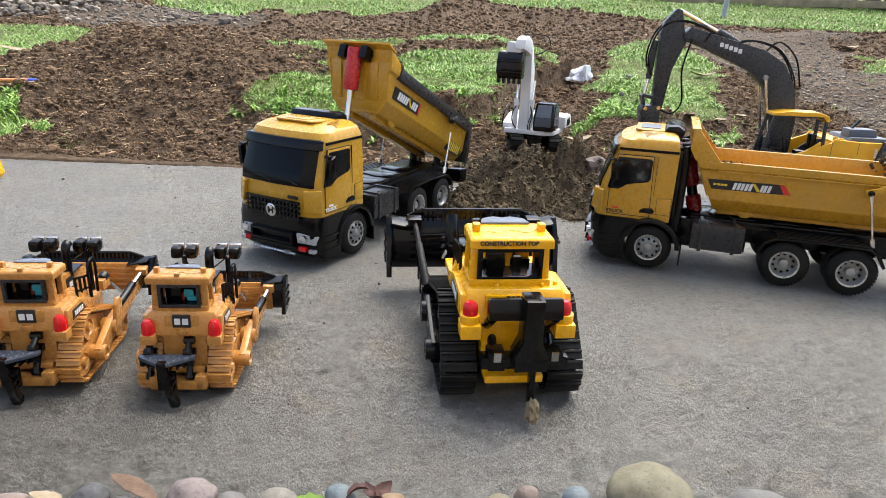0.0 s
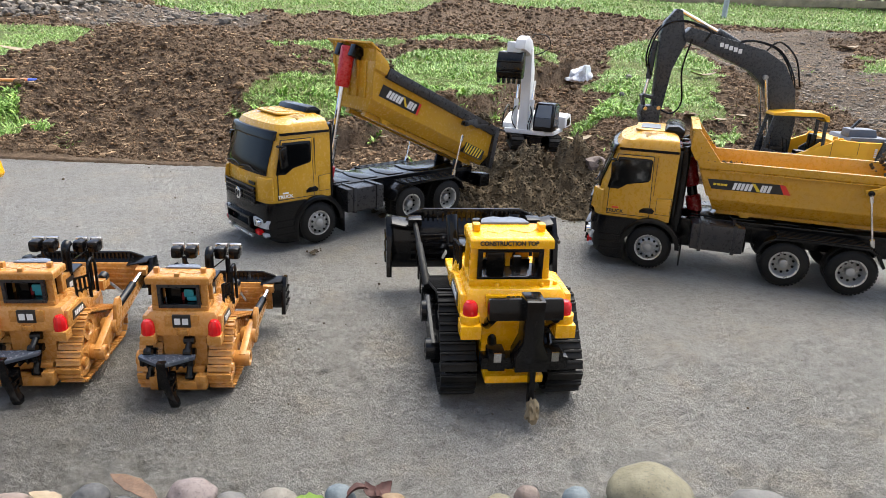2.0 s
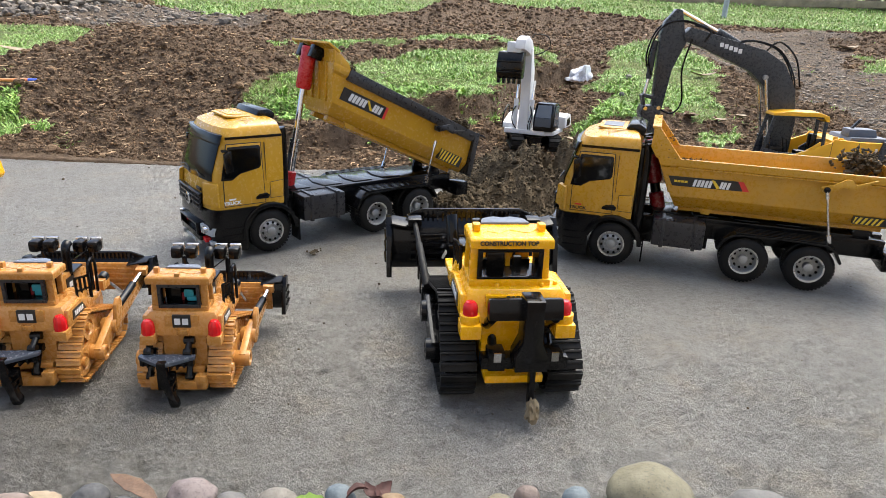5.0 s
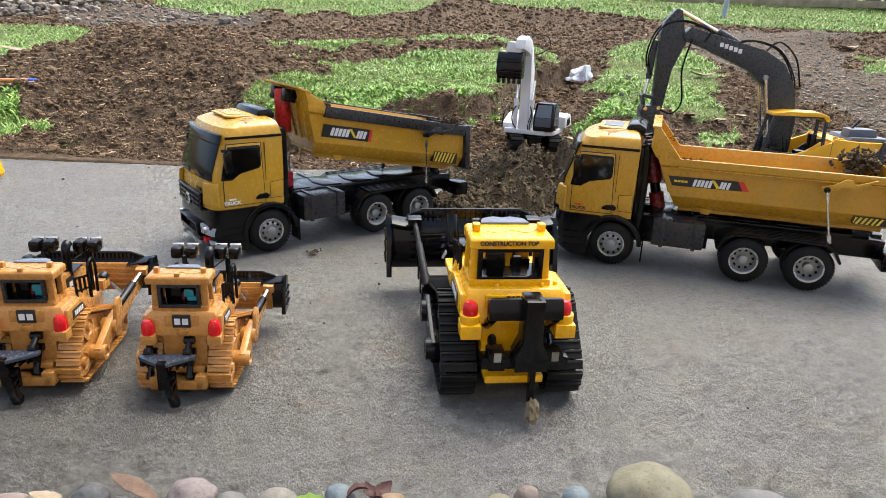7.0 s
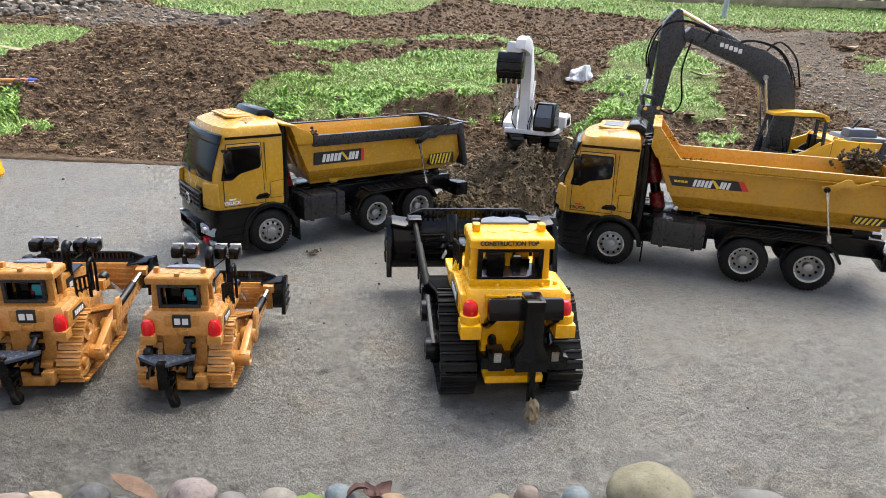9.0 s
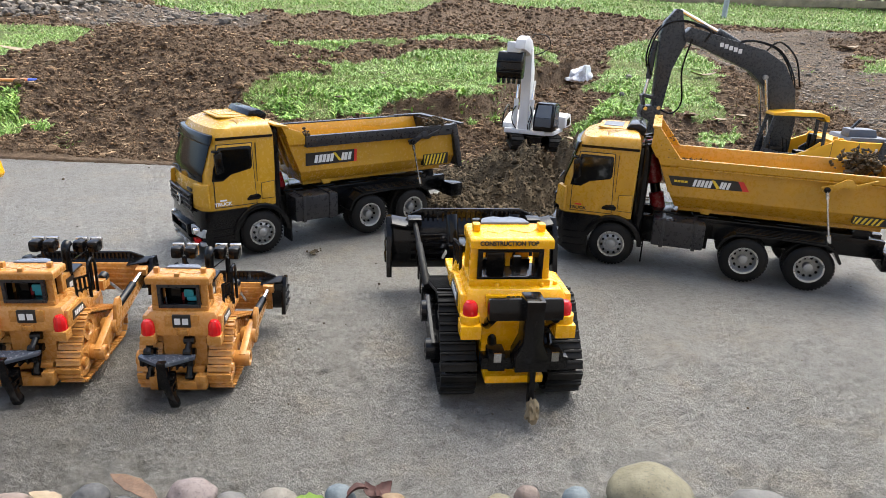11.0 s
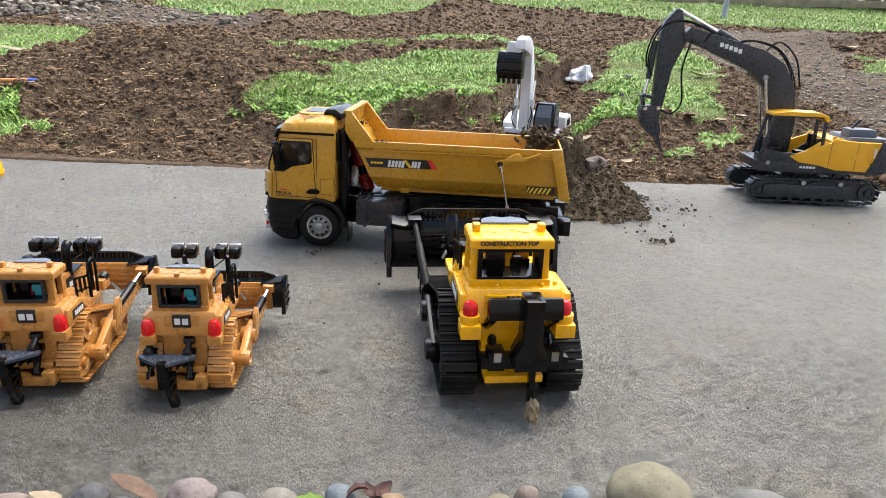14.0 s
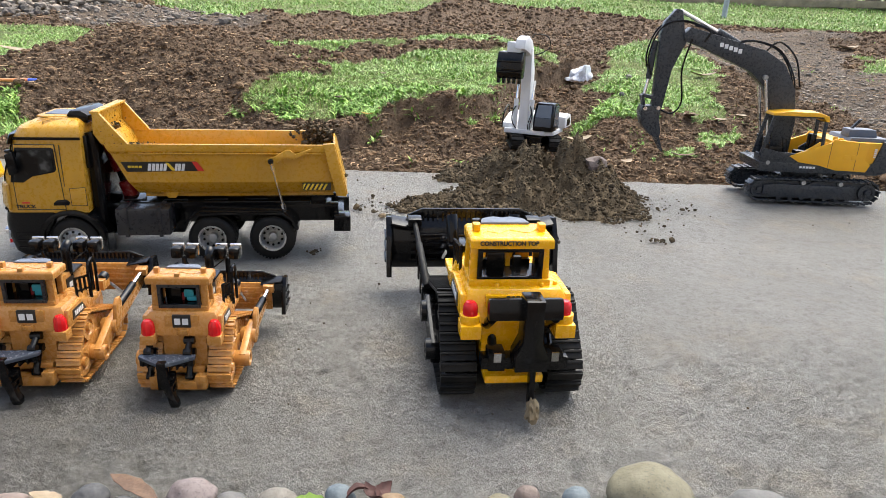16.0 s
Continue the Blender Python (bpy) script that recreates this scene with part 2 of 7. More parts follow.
def height(x, y):
    """The ground's height beyond the concrete."""
    x, y = np.asarray(x, float), np.asarray(y, float)
    far = np.minimum(y, 9.0)
    z = 0.10 * (far - EDGE) - 0.012
    z += 0.19 * np.exp(-(np.abs((x + 1.12) / 0.60) ** 2.6) - np.abs((y - 2.66) / np.where(y > 2.66, 0.52, 0.62)) ** 2.4)
    z += 0.05 * np.exp(-((x + 0.8) / 0.3) ** 2 - ((y - 2.35) / 0.3) ** 2)
    brink = np.interp(x, [-0.7, -0.55, -0.42, -0.27, -0.20, -0.16, 0.0, 0.10, 0.17, 0.22, 0.30, 0.55], [2.2, 2.0, 1.94, 1.99, 2.04, 2.16, 2.17, 2.24, 2.36, 2.62, 2.95, 3.3])
    brink = brink + 0.05 * (vnoise(x, y, 0.07, 18) - 0.5)
    tall = np.interp(x, [-0.6, -0.28, -0.15, 0.3], [0.035, 0.06, 0.10, 0.10])
    shelf = step(-0.035, 0.012, y - brink) * step(-0.9, -0.6, x) * step(0.50, 0.30, x - 0.3 * step(2.8, 3.4, y)) * step(4.4, 3.3, y)
    z += tall * shelf
    # washed-down soil at the foot of the bank
    z += 0.035 * step(-0.22, -0.02, y - brink) * (1 - shelf) * step(-0.3, -0.1, x) * step(0.35, 0.2, x)
    mid = 0.28 + 0.22 * (y - 2.0)
    z -= 0.05 * np.exp(-((x - mid) / 0.17) ** 4) * step(1.75, 2.1, y) * step(4.6, 3.6, y)
    z += 0.03 * step(0.44, 0.56, x - 0.13 * (y - 2.4)) * step(2.2, 2.45, y) * step(1.6, 1.2, x)
    z += ridge(x, y, -1.13, 4.55, -0.8, 4.85, 0.15, 0.06) + ridge(x, y, -0.75, 4.8, -0.5, 4.5, 0.12, 0.03)
    z += ridge(x, y, -0.38, 4.87, 0.3, 5.24, 0.22, 0.085) + ridge(x, y, 0.3, 5.24, 0.82, 5.13, 0.2, 0.07)
    z += ridge(x, y, 0.82, 5.13, 1.35, 4.94, 0.18, 0.05)
    z += ridge(x, y, -0.75, 3.25, -0.3, 3.68, 0.05, 0.04)
    z += ridge(x, y, 2.47, 4.66, 3.2, 4.62, 0.2, 0.10)
    z += ridge(x, y, -2.9, 4.75, -2.3, 4.75, 0.3, 0.05) + ridge(x, y, -2.2, 4.95, -1.3, 4.5, 0.25, 0.04)
    lawn = lawn_mask(x, y)
    rough = np.where(lawn, 0.35, np.where(gravel_mask(x, y), 0.45, 1.0)) * step(EDGE - 0.005, EDGE + 0.08, y)
    lump = 0.040 * (vnoise(x, y, 0.22, 11) - 0.5) + 0.026 * (vnoise(x, y, 0.09, 12) - 0.5)
    lump += 0.026 * (vnoise(x, y, 0.04, 13) - 0.45) * (0.4 + vnoise(x, y, 0.15, 20)) + 0.020 * (vnoise(x, y, 0.021, 14) - 0.5) + 0.014 * (vnoise(x, y, 0.012, 15) - 0.5)
    return z + rough * lump * (1 - 0.65 * step(3.2, 4.4, y)) * step(12, 7, y)


def spaced(lo, hi, near, grow, limit):
    out, v, s = [lo], lo, near
    while v < limit:
        if v > hi:
            s *= grow
        v += s
        out.append(v)
    return out


right = spaced(0.0, 1.6, 0.0135, 1.06, 900.0)
gx = np.array([-v for v in right[:0:-1]] + right)
gy = np.array([-v for v in spaced(0.0, 0.2, 0.2, 1.5, 900.0)[:0:-1]] + [0.0, 0.2, 0.38, 0.5, 1.0, 1.5, 1.70] + spaced(1.722, 2.8, 0.0115, 1.024, 900.0))
GX, GY = np.meshgrid(gx, gy)
GZ = height(GX, GY)
GZ = np.where(GY < 1.721, np.where((np.abs(GX) < 6.0) & (GY > 0.3), -0.09, -0.03), GZ)
nx, ny = len(gx), len(gy)
idx = np.arange(nx * ny).reshape(ny, nx)
quads = np.stack([idx[:-1, :-1], idx[:-1, 1:], idx[1:, 1:], idx[1:, :-1]], -1).reshape(-1, 4)

SOIL, n, l, b = nodes_of("garden soil, turf and gravel")
v = n.new("ShaderNodeTexCoord").outputs["Object"]
att = n.new("ShaderNodeAttribute")
att.attribute_name = "cover"
sep = n.new("ShaderNodeSeparateColor")
l.new(att.outputs["Color"], sep.inputs[0])
big, mid_n, fine = noise_node(n, l, v, 3.2, 4), noise_node(n, l, v, 24, 6, 0.7), noise_node(n, l, v, 150, 6, 0.75)
c1 = mixc(n, l, ramp(n, l, mid_n, [(0.3, (0, 0, 0)), (0.7, (1, 1, 1))]), (0.062, 0.041, 0.026), (0.215, 0.148, 0.094))
c1 = mixc(n, l, ramp(n, l, big, [(0.45, (0, 0, 0)), (0.75, (0.5, 0.5, 0.5))]), c1, (0.20, 0.145, 0.098))
c1 = mixc(n, l, ramp(n, l, fine, [(0.62, (0, 0, 0)), (0.8, (0.55, 0.55, 0.55))]), c1, (0.34, 0.28, 0.20))
turf = mixc(n, l, mid_n, (0.085, 0.10, 0.035), (0.20, 0.26, 0.075))
grit = mixc(n, l, ramp(n, l, fine, [(0.35, (0, 0, 0)), (0.7, (1, 1, 1))]), (0.045, 0.037, 0.030), (0.20, 0.178, 0.152))
c2 = mixc(n, l, sep.outputs[0], c1, turf)
c2 = mixc(n, l, sep.outputs[1], c2, grit)
l.new(c2, b.inputs["Base Color"])
b.inputs["Roughness"].default_value = 0.95
b.inputs["Specular IOR Level"].default_value = 0.2
p = bump(n, l, b, noise_node(n, l, v, 60, 5, 0.7), 1.0, 0.014)
bump(n, l, b, fine, 1.0, 0.006, p)

ground = mesh_from("ground", np.stack([GX, GY, GZ], -1).reshape(-1, 3), quads, SOIL, "dug-over brown garden soil with turf and gravel patches", "ground", "structure", True)
cover = np.zeros((nx * ny, 4), np.float32)
steep = np.abs(np.gradient(GZ, axis=0) / np.gradient(GY, axis=0)) > 0.55
cover[:, 0] = (lawn_mask(GX, GY) * np.where(steep & (GY < 3.6), 0.0, 1.0) + (GY > 9) * 1.0).clip(0, 1).reshape(-1) * 0.85
cover[:, 1] = (gravel_mask(GX, GY) * 0.45).reshape(-1)
cover[:, 3] = 1
ca = ground.data.color_attributes.new("cover", "FLOAT_COLOR", "POINT")
ca.data.foreach_set("color", cover.reshape(-1))

# ---------------------------------------------------------------- concrete yard
CONCRETE, n, l, b = nodes_of("rough trowelled concrete")
v = n.new("ShaderNodeTexCoord").outputs["Object"]
big, mid_n, fine = noise_node(n, l, v, 2.6, 5, 0.65), noise_node(n, l, v, 9, 7, 0.72), noise_node(n, l, v, 330, 4, 0.8)
c1 = mixc(n, l, ramp(n, l, big, [(0.3, (0, 0, 0)), (0.72, (1, 1, 1))]), (0.255, 0.244, 0.220), (0.39, 0.376, 0.346))
c1 = mixc(n, l, ramp(n, l, mid_n, [(0.52, (0, 0, 0)), (0.72, (0.75, 0.75, 0.75))]), c1, (0.36, 0.295, 0.205))
# grain and pits darkened in the colour, standing in for relief shade
c1 = mixc(n, l, ramp(n, l, fine, [(0.34, (0.8, 0.8, 0.8)), (0.52, (0, 0, 0))]), c1, (0.16, 0.15, 0.13))
pit = noise_node(n, l, v, 72, 7, 0.8)
c1 = mixc(n, l, ramp(n, l, pit, [(0.36, (0.8, 0.8, 0.8)), (0.5, (0, 0, 0))]), c1, (0.20, 0.185, 0.155))
c1 = mixc(n, l, ramp(n, l, pit, [(0.58, (0, 0, 0)), (0.7, (0.45, 0.45, 0.45))]), c1, (0.54, 0.525, 0.49))
# darker patch by the stones, ragged at its rim and fading outwards
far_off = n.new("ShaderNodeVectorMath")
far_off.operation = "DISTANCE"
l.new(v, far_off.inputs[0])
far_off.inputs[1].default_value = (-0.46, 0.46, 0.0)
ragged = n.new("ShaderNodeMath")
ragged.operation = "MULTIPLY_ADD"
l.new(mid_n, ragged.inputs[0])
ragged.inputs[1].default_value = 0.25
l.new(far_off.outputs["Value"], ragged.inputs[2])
darker = ramp(n, l, ragged.outputs[0], [(0.22, (1, 1, 1)), (0.60, (0, 0, 0))])
c1 = mixc(n, l, darker, c1, (0.62, 0.60, 0.58), "MULTIPLY")
b.inputs["Roughness"].default_value = 0.52
b.inputs["Specular IOR Level"].default_value = 0.65
mp = n.new("ShaderNodeMapping")
mp.inputs["Rotation"].default_value = (0, 0, radians(28))
l.new(v, mp.inputs[0])
rake = noise_node(n, l, mp.outputs[0], 62, 6, 0.68, (1.0, 3.0, 1.0))
rake.node.inputs["Distortion"].default_value = 0.5
p = bump(n, l, b, rake, 1.0, 0.030)
p = bump(n, l, b, pit, 1.0, 0.009, p)
bump(n, l, b, fine, 0.8, 0.003, p)
flecks = noise_node(n, l, mp.outputs[0], 105, 3, 0.6, (1.0, 2.2, 1.0))
c1 = mixc(n, l, ramp(n, l, flecks, [(0.27, (0.85, 0.85, 0.85)), (0.36, (0, 0, 0))]), c1, (0.11, 0.10, 0.085))
c1 = mixc(n, l, ramp(n, l, flecks, [(0.66, (0, 0, 0)), (0.74, (0.5, 0.5, 0.5))]), c1, (0.56, 0.55, 0.52))
l.new(c1, b.inputs["Base Color"])

sx = np.concatenate([np.linspace(-6, -1.4, 24)[:-1], np.arange(-1.4, 1.4, 0.0055), np.linspace(1.4, 6, 24)])
sy = np.concatenate([np.linspace(0.33, 0.44, 6)[:-1], np.arange(0.44, 1.0, 0.004), np.arange(1.0, 1.722, 0.009), [EDGE]])
SX, SY = np.meshgrid(sx, sy)
rx, ry = SX * 0.88 + SY * 0.47, -SX * 0.47 + SY * 0.88
front = 0.25 + 0.75 * step(1.05, 0.62, SY)
crest = lambda sc, sq, seed: 1 - np.abs(2 * vnoise(rx, ry * sq, sc, seed) - 1)
SZ = -0.0050 + front * (0.006 * (vnoise(rx, ry * 2.2, 0.06, 31) - 0.5) + 0.0044 * (crest(0.030, 2.6, 32) - 0.6) + 0.0056 * (crest(0.016, 2.0, 36) - 0.6) + 0.0036 * (crest(0.009, 1.5, 37) - 0.5)) + 0.004 * (vnoise(SX, SY, 0.3, 33) - 0.5)
SZ = np.minimum(SZ, -0.0002)
SYW = SY + np.where(SY > 1.72, (vnoise(SX, SY * 0, 0.25, 35) - 0.5) * 0.03, 0)
m_, k_ = len(sx), len(sy)
ii = np.arange(m_ * k_).reshape(k_, m_)
sf = np.stack([ii[:-1, :-1], ii[:-1, 1:], ii[1:, 1:], ii[1:, :-1]], -1).reshape(-1, 4).tolist()
sv = np.stack([SX, SYW, SZ], -1).reshape(-1, 3).tolist()
rim = list(ii[0, :]) + list(ii[1:, -1]) + list(ii[-1, -2::-1]) + list(ii[-2:0:-1, 0])
base = len(sv)
sv += [(sv[i][0], sv[i][1], -0.085) for i in rim]
for i in range(len(rim)):
    j = (i + 1) % len(rim)
    sf.append([int(rim[i]), base + i, base + j, int(rim[j])])
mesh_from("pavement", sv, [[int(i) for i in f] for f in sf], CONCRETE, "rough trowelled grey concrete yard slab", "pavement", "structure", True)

# unseen wall added behind the camera to bounce fill light and tone reflections
PLASTER = paint("pale plaster", (0.50, 0.475, 0.44), 0.9, var=0.08)
tagged(part("fill_wall", bm_of(box, -5.0, 5.0, -2.65, -2.45, -0.1, 2.6), PLASTER, bevel=0.01), "plain plastered wall added out of view to bounce light", "wall", kind="structure")

# ---------------------------------------------------------------- dump trucks (x forward, y left, z up, origin under the rear axle)
HINGE = (-0.0745, 0.0, 0.0703)
RAM_FOOT, RAM_HEAD = Vector((0.236, 0.0, 0.084)), Vector((0.266, 0.0, 0.197))
ROD_FOOT, ROD_HEAD = Vector((-0.020, 0.080, 0.084)), Vector((-0.002, 0.080, 0.163))


def cab_ring(z, off=0.0):
    """Rounded plan of the cab at height z, from its rear left corner round the front to the rear right."""
    xf = np.interp(z, [0.07, 0.10, 0.141, 0.190, 0.200, 0.212, 0.220, 0.2245], [0.408, 0.407, 0.403, 0.386, 0.383, 0.376, 0.358, 0.335]) + off
    w = np.interp(z, [0.07, 0.15, 0.200, 0.212, 0.220, 0.2245], [0.084, 0.084, 0.081, 0.076, 0.068, 0.056]) + off
    xb = np.interp(z, [0.07, 0.20, 0.220, 0.2245], [0.279, 0.277, 0.281, 0.290])
    r = 0.020
    pts = [(xb, w), (xb + 0.05, w), (xf - r - 0.012, w)]
    for i in range(1, 6):
        a = i / 6 * math.pi / 2
        pts.append((xf - r - 0.006 + r * math.sin(a) + 0.0, w - r + r * math.cos(a)))
    pts += [(xf - 0.003, w * 0.55), (xf, 0.0)]
    pts += [(x, -y) for x, y in pts[-2::-1]]
    return [(x, y, z) for x, y in pts]


def wheel(parent, x, side, dual):
    inner, outer = (0.046, 0.088) if dual else (0.060, 0.088)
    hub = ((inner + outer) / 2 * side)
    w = new("wheel")
    w.parent, w.location = parent, (x, hub, 0.0362)
    half = (outer - inner) / 2
    bm = bmesh.new()
    prof = [(0.0215, -half), (0.031, -half), (0.0345, -half + 0.002), (0.0362, -half + 0.0045)]
    if dual:
        prof += [(0.0362, -0.003), (0.033, -0.0015), (0.033, 0.0015), (0.0362, 0.003)]
    prof += [(0.0362, half - 0.0045), (0.0345, half - 0.002), (0.031, half), (0.0225, half), (0.0215, half - 0.004), (0.0215, -half)]
    lathe(bm, prof, (0, 0, 0), "y", 40)
    for i in range(40):
        a = 2 * math.pi * i / 40
        for s in (-1, 1):
            k = len(bm.verts)
            box(bm, -0.0017, 0.0017, s * half * 0.56 - half * 0.32, s * half * 0.56 + half * 0.32, 0.0355, 0.0372)
            bm.verts.ensure_lookup_table()
            bmesh.ops.rotate(bm, verts=bm.verts[k:], cent=(0, 0, 0), matrix=Matrix.Rotation(a + s * 0.04, 3, "Y"))
    part("tyre", bm, RUBBER, w, smooth=30)
    bm = bmesh.new()
    o = half * side
    d = -side
    if dual:
        prof = [(0.0001, o + d * 0.024), (0.0216, o + d * 0.024), (0.0216, o), (0.0205, o), (0.0185, o + d * 0.003), (0.0165, o + d * 0.013), (0.0165, o + d * 0.016), (0.0001, o + d * 0.016)]
    else:
        prof = [(0.0001, o + d * 0.012), (0.0216, o + d * 0.012), (0.0216, o), (0.0205, o), (0.0195, o + d * 0.0045), (0.0175, o + d * 0.002), (0.0125, o - d * 0.001), (0.0115, o + d * 0.001), (0.0001, o + d * 0.001)]
    lathe(bm, prof, (0, 0, 0), "y", 32)
    part("rim", bm, STEEL, w, "grey steel rim with bolted hub")
    bm = bmesh.new()
    f = o + d * (0.016 if dual else 0.001)
    g = o + d * (0.006 if dual else -0.0015)
    lathe(bm, [(0.0075, f), (0.007, g), (0.0045, g - d * 0.0015), (0.0001, g - d * 0.0015)], (0, 0, 0), "y", 16)
    for i in range(10):
        a = 2 * math.pi * i / 10
        rod(bm, (0.0102 * math.cos(a), f, 0.0102 * math.sin(a)), (0.0102 * math.cos(a), f - d * 0.0035, 0.0102 * math.sin(a)), 0.0011, n=6)
    part("hub", bm, STEEL, w)
    bm = bmesh.new()
    for i in range(10):
        a = 2 * math.pi * (i + 0.5) / 10
        r = 0.0152
        e = o + d * (0.0125 if dual else 0.0001)
        rod(bm, (r * math.cos(a), e, r * math.sin(a)), (r * math.cos(a), e - d * 0.0016, r * math.sin(a)), 0.0022, n=8)
    part("vent_hole", bm, BLACK, w)
    part("rim_lip", made((lathe, [(0.0222, o - d * 0.0006), (0.0222, o + d * 0.003), (0.0195, o + d * 0.004), (0.0198, o - d * 0.0002), (0.0222, o - d * 0.0006)], (0, 0, 0), "y", 32, False)), CHROME_SATIN, w)
    return w


def front_panel(z0, z1, y, off, steps=5, thick=0.003):
    """A curved plate that lies on the cab's front between two heights, out to +-y."""
    def row(z, o):
        ring = cab_ring(z, o)
        left = [p for p in ring[3:] if abs(p[1]) <= y]
        return left
    zs = [z0 + (z1 - z0) * i / steps for i in range(steps + 1)]
    bm = bmesh.new()
    outer, inner = [row(z, off) for z in zs], [row(z, off - thick) for z in zs]
    k = min(min(map(len, outer)), min(map(len, inner)))
    trim = lambda r: r[(len(r) - k) // 2:(len(r) - k) // 2 + k]
    loft(bm, [trim(o) + trim(i)[::-1] for o, i in zip(outer, inner)])
    return bm


def dump_truck(label, coat, later):
    """later: the second livery, without grey bed trim and with dark print."""
    t = thing("dump_truck", label, "toy truck", "toy dump trucks")
    # cab
    zs = [0.082, 0.10, 0.12, 0.141, 0.165, 0.190, 0.199, 0.206, 0.212, 0.217, 0.2215, 0.2245]
    cab = part("cab", bm_of(loft, [cab_ring(z) for z in zs]), coat, t, bevel=0.0012)
    # roof details
    bm = bmesh.new()
    prism(bm, [(0.352, 0.036), (0.352, -0.036), (0.338, -0.046), (0.302, -0.046), (0.302, 0.046), (0.338, 0.046)], 0.223, 0.2258, "xy")
    part("roof_plate", bm, coat, cab, bevel=0.001)
    hatch = [(0.344, 0.024), (0.344, -0.024), (0.312, -0.026), (0.312, 0.026)]
    part("roof_hatch", bm_of(prism, hatch, 0.2256, 0.2268, "xy"), BLUEGREY if later else coat, cab, bevel=0.0006)
    bm = bmesh.new()
    prism(bm, [(0.276, 0.215), (0.306, 0.226), (0.300, 0.2345), (0.284, 0.2355), (0.272, 0.228)], -0.048, 0.048)
    part("roof_spoiler", bm, BLACK, cab, bevel=0.003)
    # visor, screen, front
    vis = front_panel(0.188, 0.203, 0.085, 0.006, 4, 0.006)
    part("sun_visor", vis, BLACK, cab, bevel=0.001)
    for s in (0.0813, -0.0813):
        part("roof_trim", made((box, 0.278, 0.372, s - 0.0013, s + 0.0013, 0.1955, 0.1995)), BLACK, cab)
    part("windscreen", front_panel(0.130, 0.190, 0.078, 0.0016, 6), GLASS, cab, "black tinted windscreen")
    bm = bmesh.new()
    for y0, y1 in ((0.05, 0.0), (-0.005, -0.055)):
        tube(bm, [(0.4065, y0, 0.134), (0.4035, (y0 + y1) / 2, 0.139), (0.4052, y1, 0.136)], 0.0012, 6)
    part("wiper", bm, BLACK, cab)
    g = part("grille", front_panel(0.074, 0.106, 0.060, 0.003, 3), BLACK, cab, "black slatted radiator grille")
    bm = bmesh.new()
    for z in (0.079, 0.087, 0.095, 0.103):
        prism(bm, [(0.408, z), (0.4125, z + 0.0015), (0.4125, z + 0.004), (0.408, z + 0.005)], -0.056, 0.056)
    part("slat", bm, BLACK, g, bevel=0.0006)
    bm = bmesh.new()
    for i in range(15):
        y = -0.053 + i * 0.0757 / 10
        box(bm, 0.409, 0.4118, y - 0.0008, y + 0.0008, 0.078, 0.106)
    part("mesh_bar", bm, GREYRIM, g)
    bm = bmesh.new()
    lathe(bm, [(0.0105, 0.408), (0.0105, 0.4145), (0.0085, 0.4155), (0.0001, 0.415)], (0, 0, 0.0885), "x", 24)
    part("badge", bm, CHROME, g, "round chrome badge")
    bm = made((box, 0.4145, 0.4162, -0.0055, -0.0032, 0.083, 0.094), (box, 0.4145, 0.4162, 0.0032, 0.0055, 0.083, 0.094), (box, 0.4145, 0.4162, -0.004, 0.004, 0.0872, 0.0898))
    part("badge_mark", bm, BLACK, g)
    bm = bmesh.new()
    for i in range(5):
        box(bm, 0.4055, 0.4078, 0.030 + i * 0.0042, 0.033 + i * 0.0042, 0.1105, 0.1155)
    part("logo_mark", bm, PRINT_BLACK, cab)
    # bumper and lower cab
    ring = lambda z, o: [(min(p[0] + o, 0.4135 + (z - 0.02) * 0.02), p[1] * (0.0875 / 0.084), z) for p in cab_ring(0.09)]
    zs = [0.010, 0.020, 0.045, 0.070, 0.083]
    offs = [-0.018, -0.003, 0.004, 0.004, 0.001]
    rows = []
    for z, o in zip(zs, offs):
        r = ring(z, o)
        cut = 0.346 if z < 0.06 else 0.330
        rows.append([(max(x, cut), y, zz) for x, y, zz in r])
    bumper = part("bumper", bm_of(loft, rows), BLACK, t, "black moulded front bumper", bevel=0.001)
    part("bumper_lip", made((box, 0.404, 0.4145, -0.05, 0.05, 0.026, 0.034)), BLACK, bumper, bevel=0.002)
    bm = bmesh.new()
    for z in (0.036, 0.052):
        box(bm, 0.408, 0.4175, -0.042, 0.042, z, z + 0.004)
    for y in (0.040, -0.044):
        box(bm, 0.408, 0.4175, y, y + 0.004, 0.036, 0.056)
    part("intake_frame", bm, BLACK, bumper, bevel=0.0012)
    bm = bmesh.new()
    rod(bm, (0.413, -0.046, 0.021), (0.413, 0.046, 0.021), 0.0024, n=8)
    for k in (-0.033, -0.028, 0.028, 0.033):
        box(bm, 0.409, 0.4165, k - 0.001, k + 0.001, 0.019, 0.026)
    part("grab_bar", bm, CHROME_SATIN, bumper)
    for s in (1, -1):
        hl = bmesh.new()
        loft(hl, [[(x, s * y, z) for x, y, z in ((0.402, 0.049, 0.040), (0.392, 0.080, 0.037), (0.386, 0.084, 0.055), (0.402, 0.047, 0.058))],
                  [(x, s * y, z) for x, y, z in ((0.4125, 0.051, 0.041), (0.4045, 0.079, 0.039), (0.4000, 0.0835, 0.053), (0.4125, 0.049, 0.056))]])
        h = part("headlight", hl, LAMP, bumper, "clear faceted headlight", bevel=0.001)
        bm = bmesh.new()
        lathe(bm, [(0.0065, 0.404), (0.0062, 0.4125), (0.0001, 0.4132)], (0, s * 0.061, 0.0480), "x", 16)
        part("reflector", bm, CHROME, h)
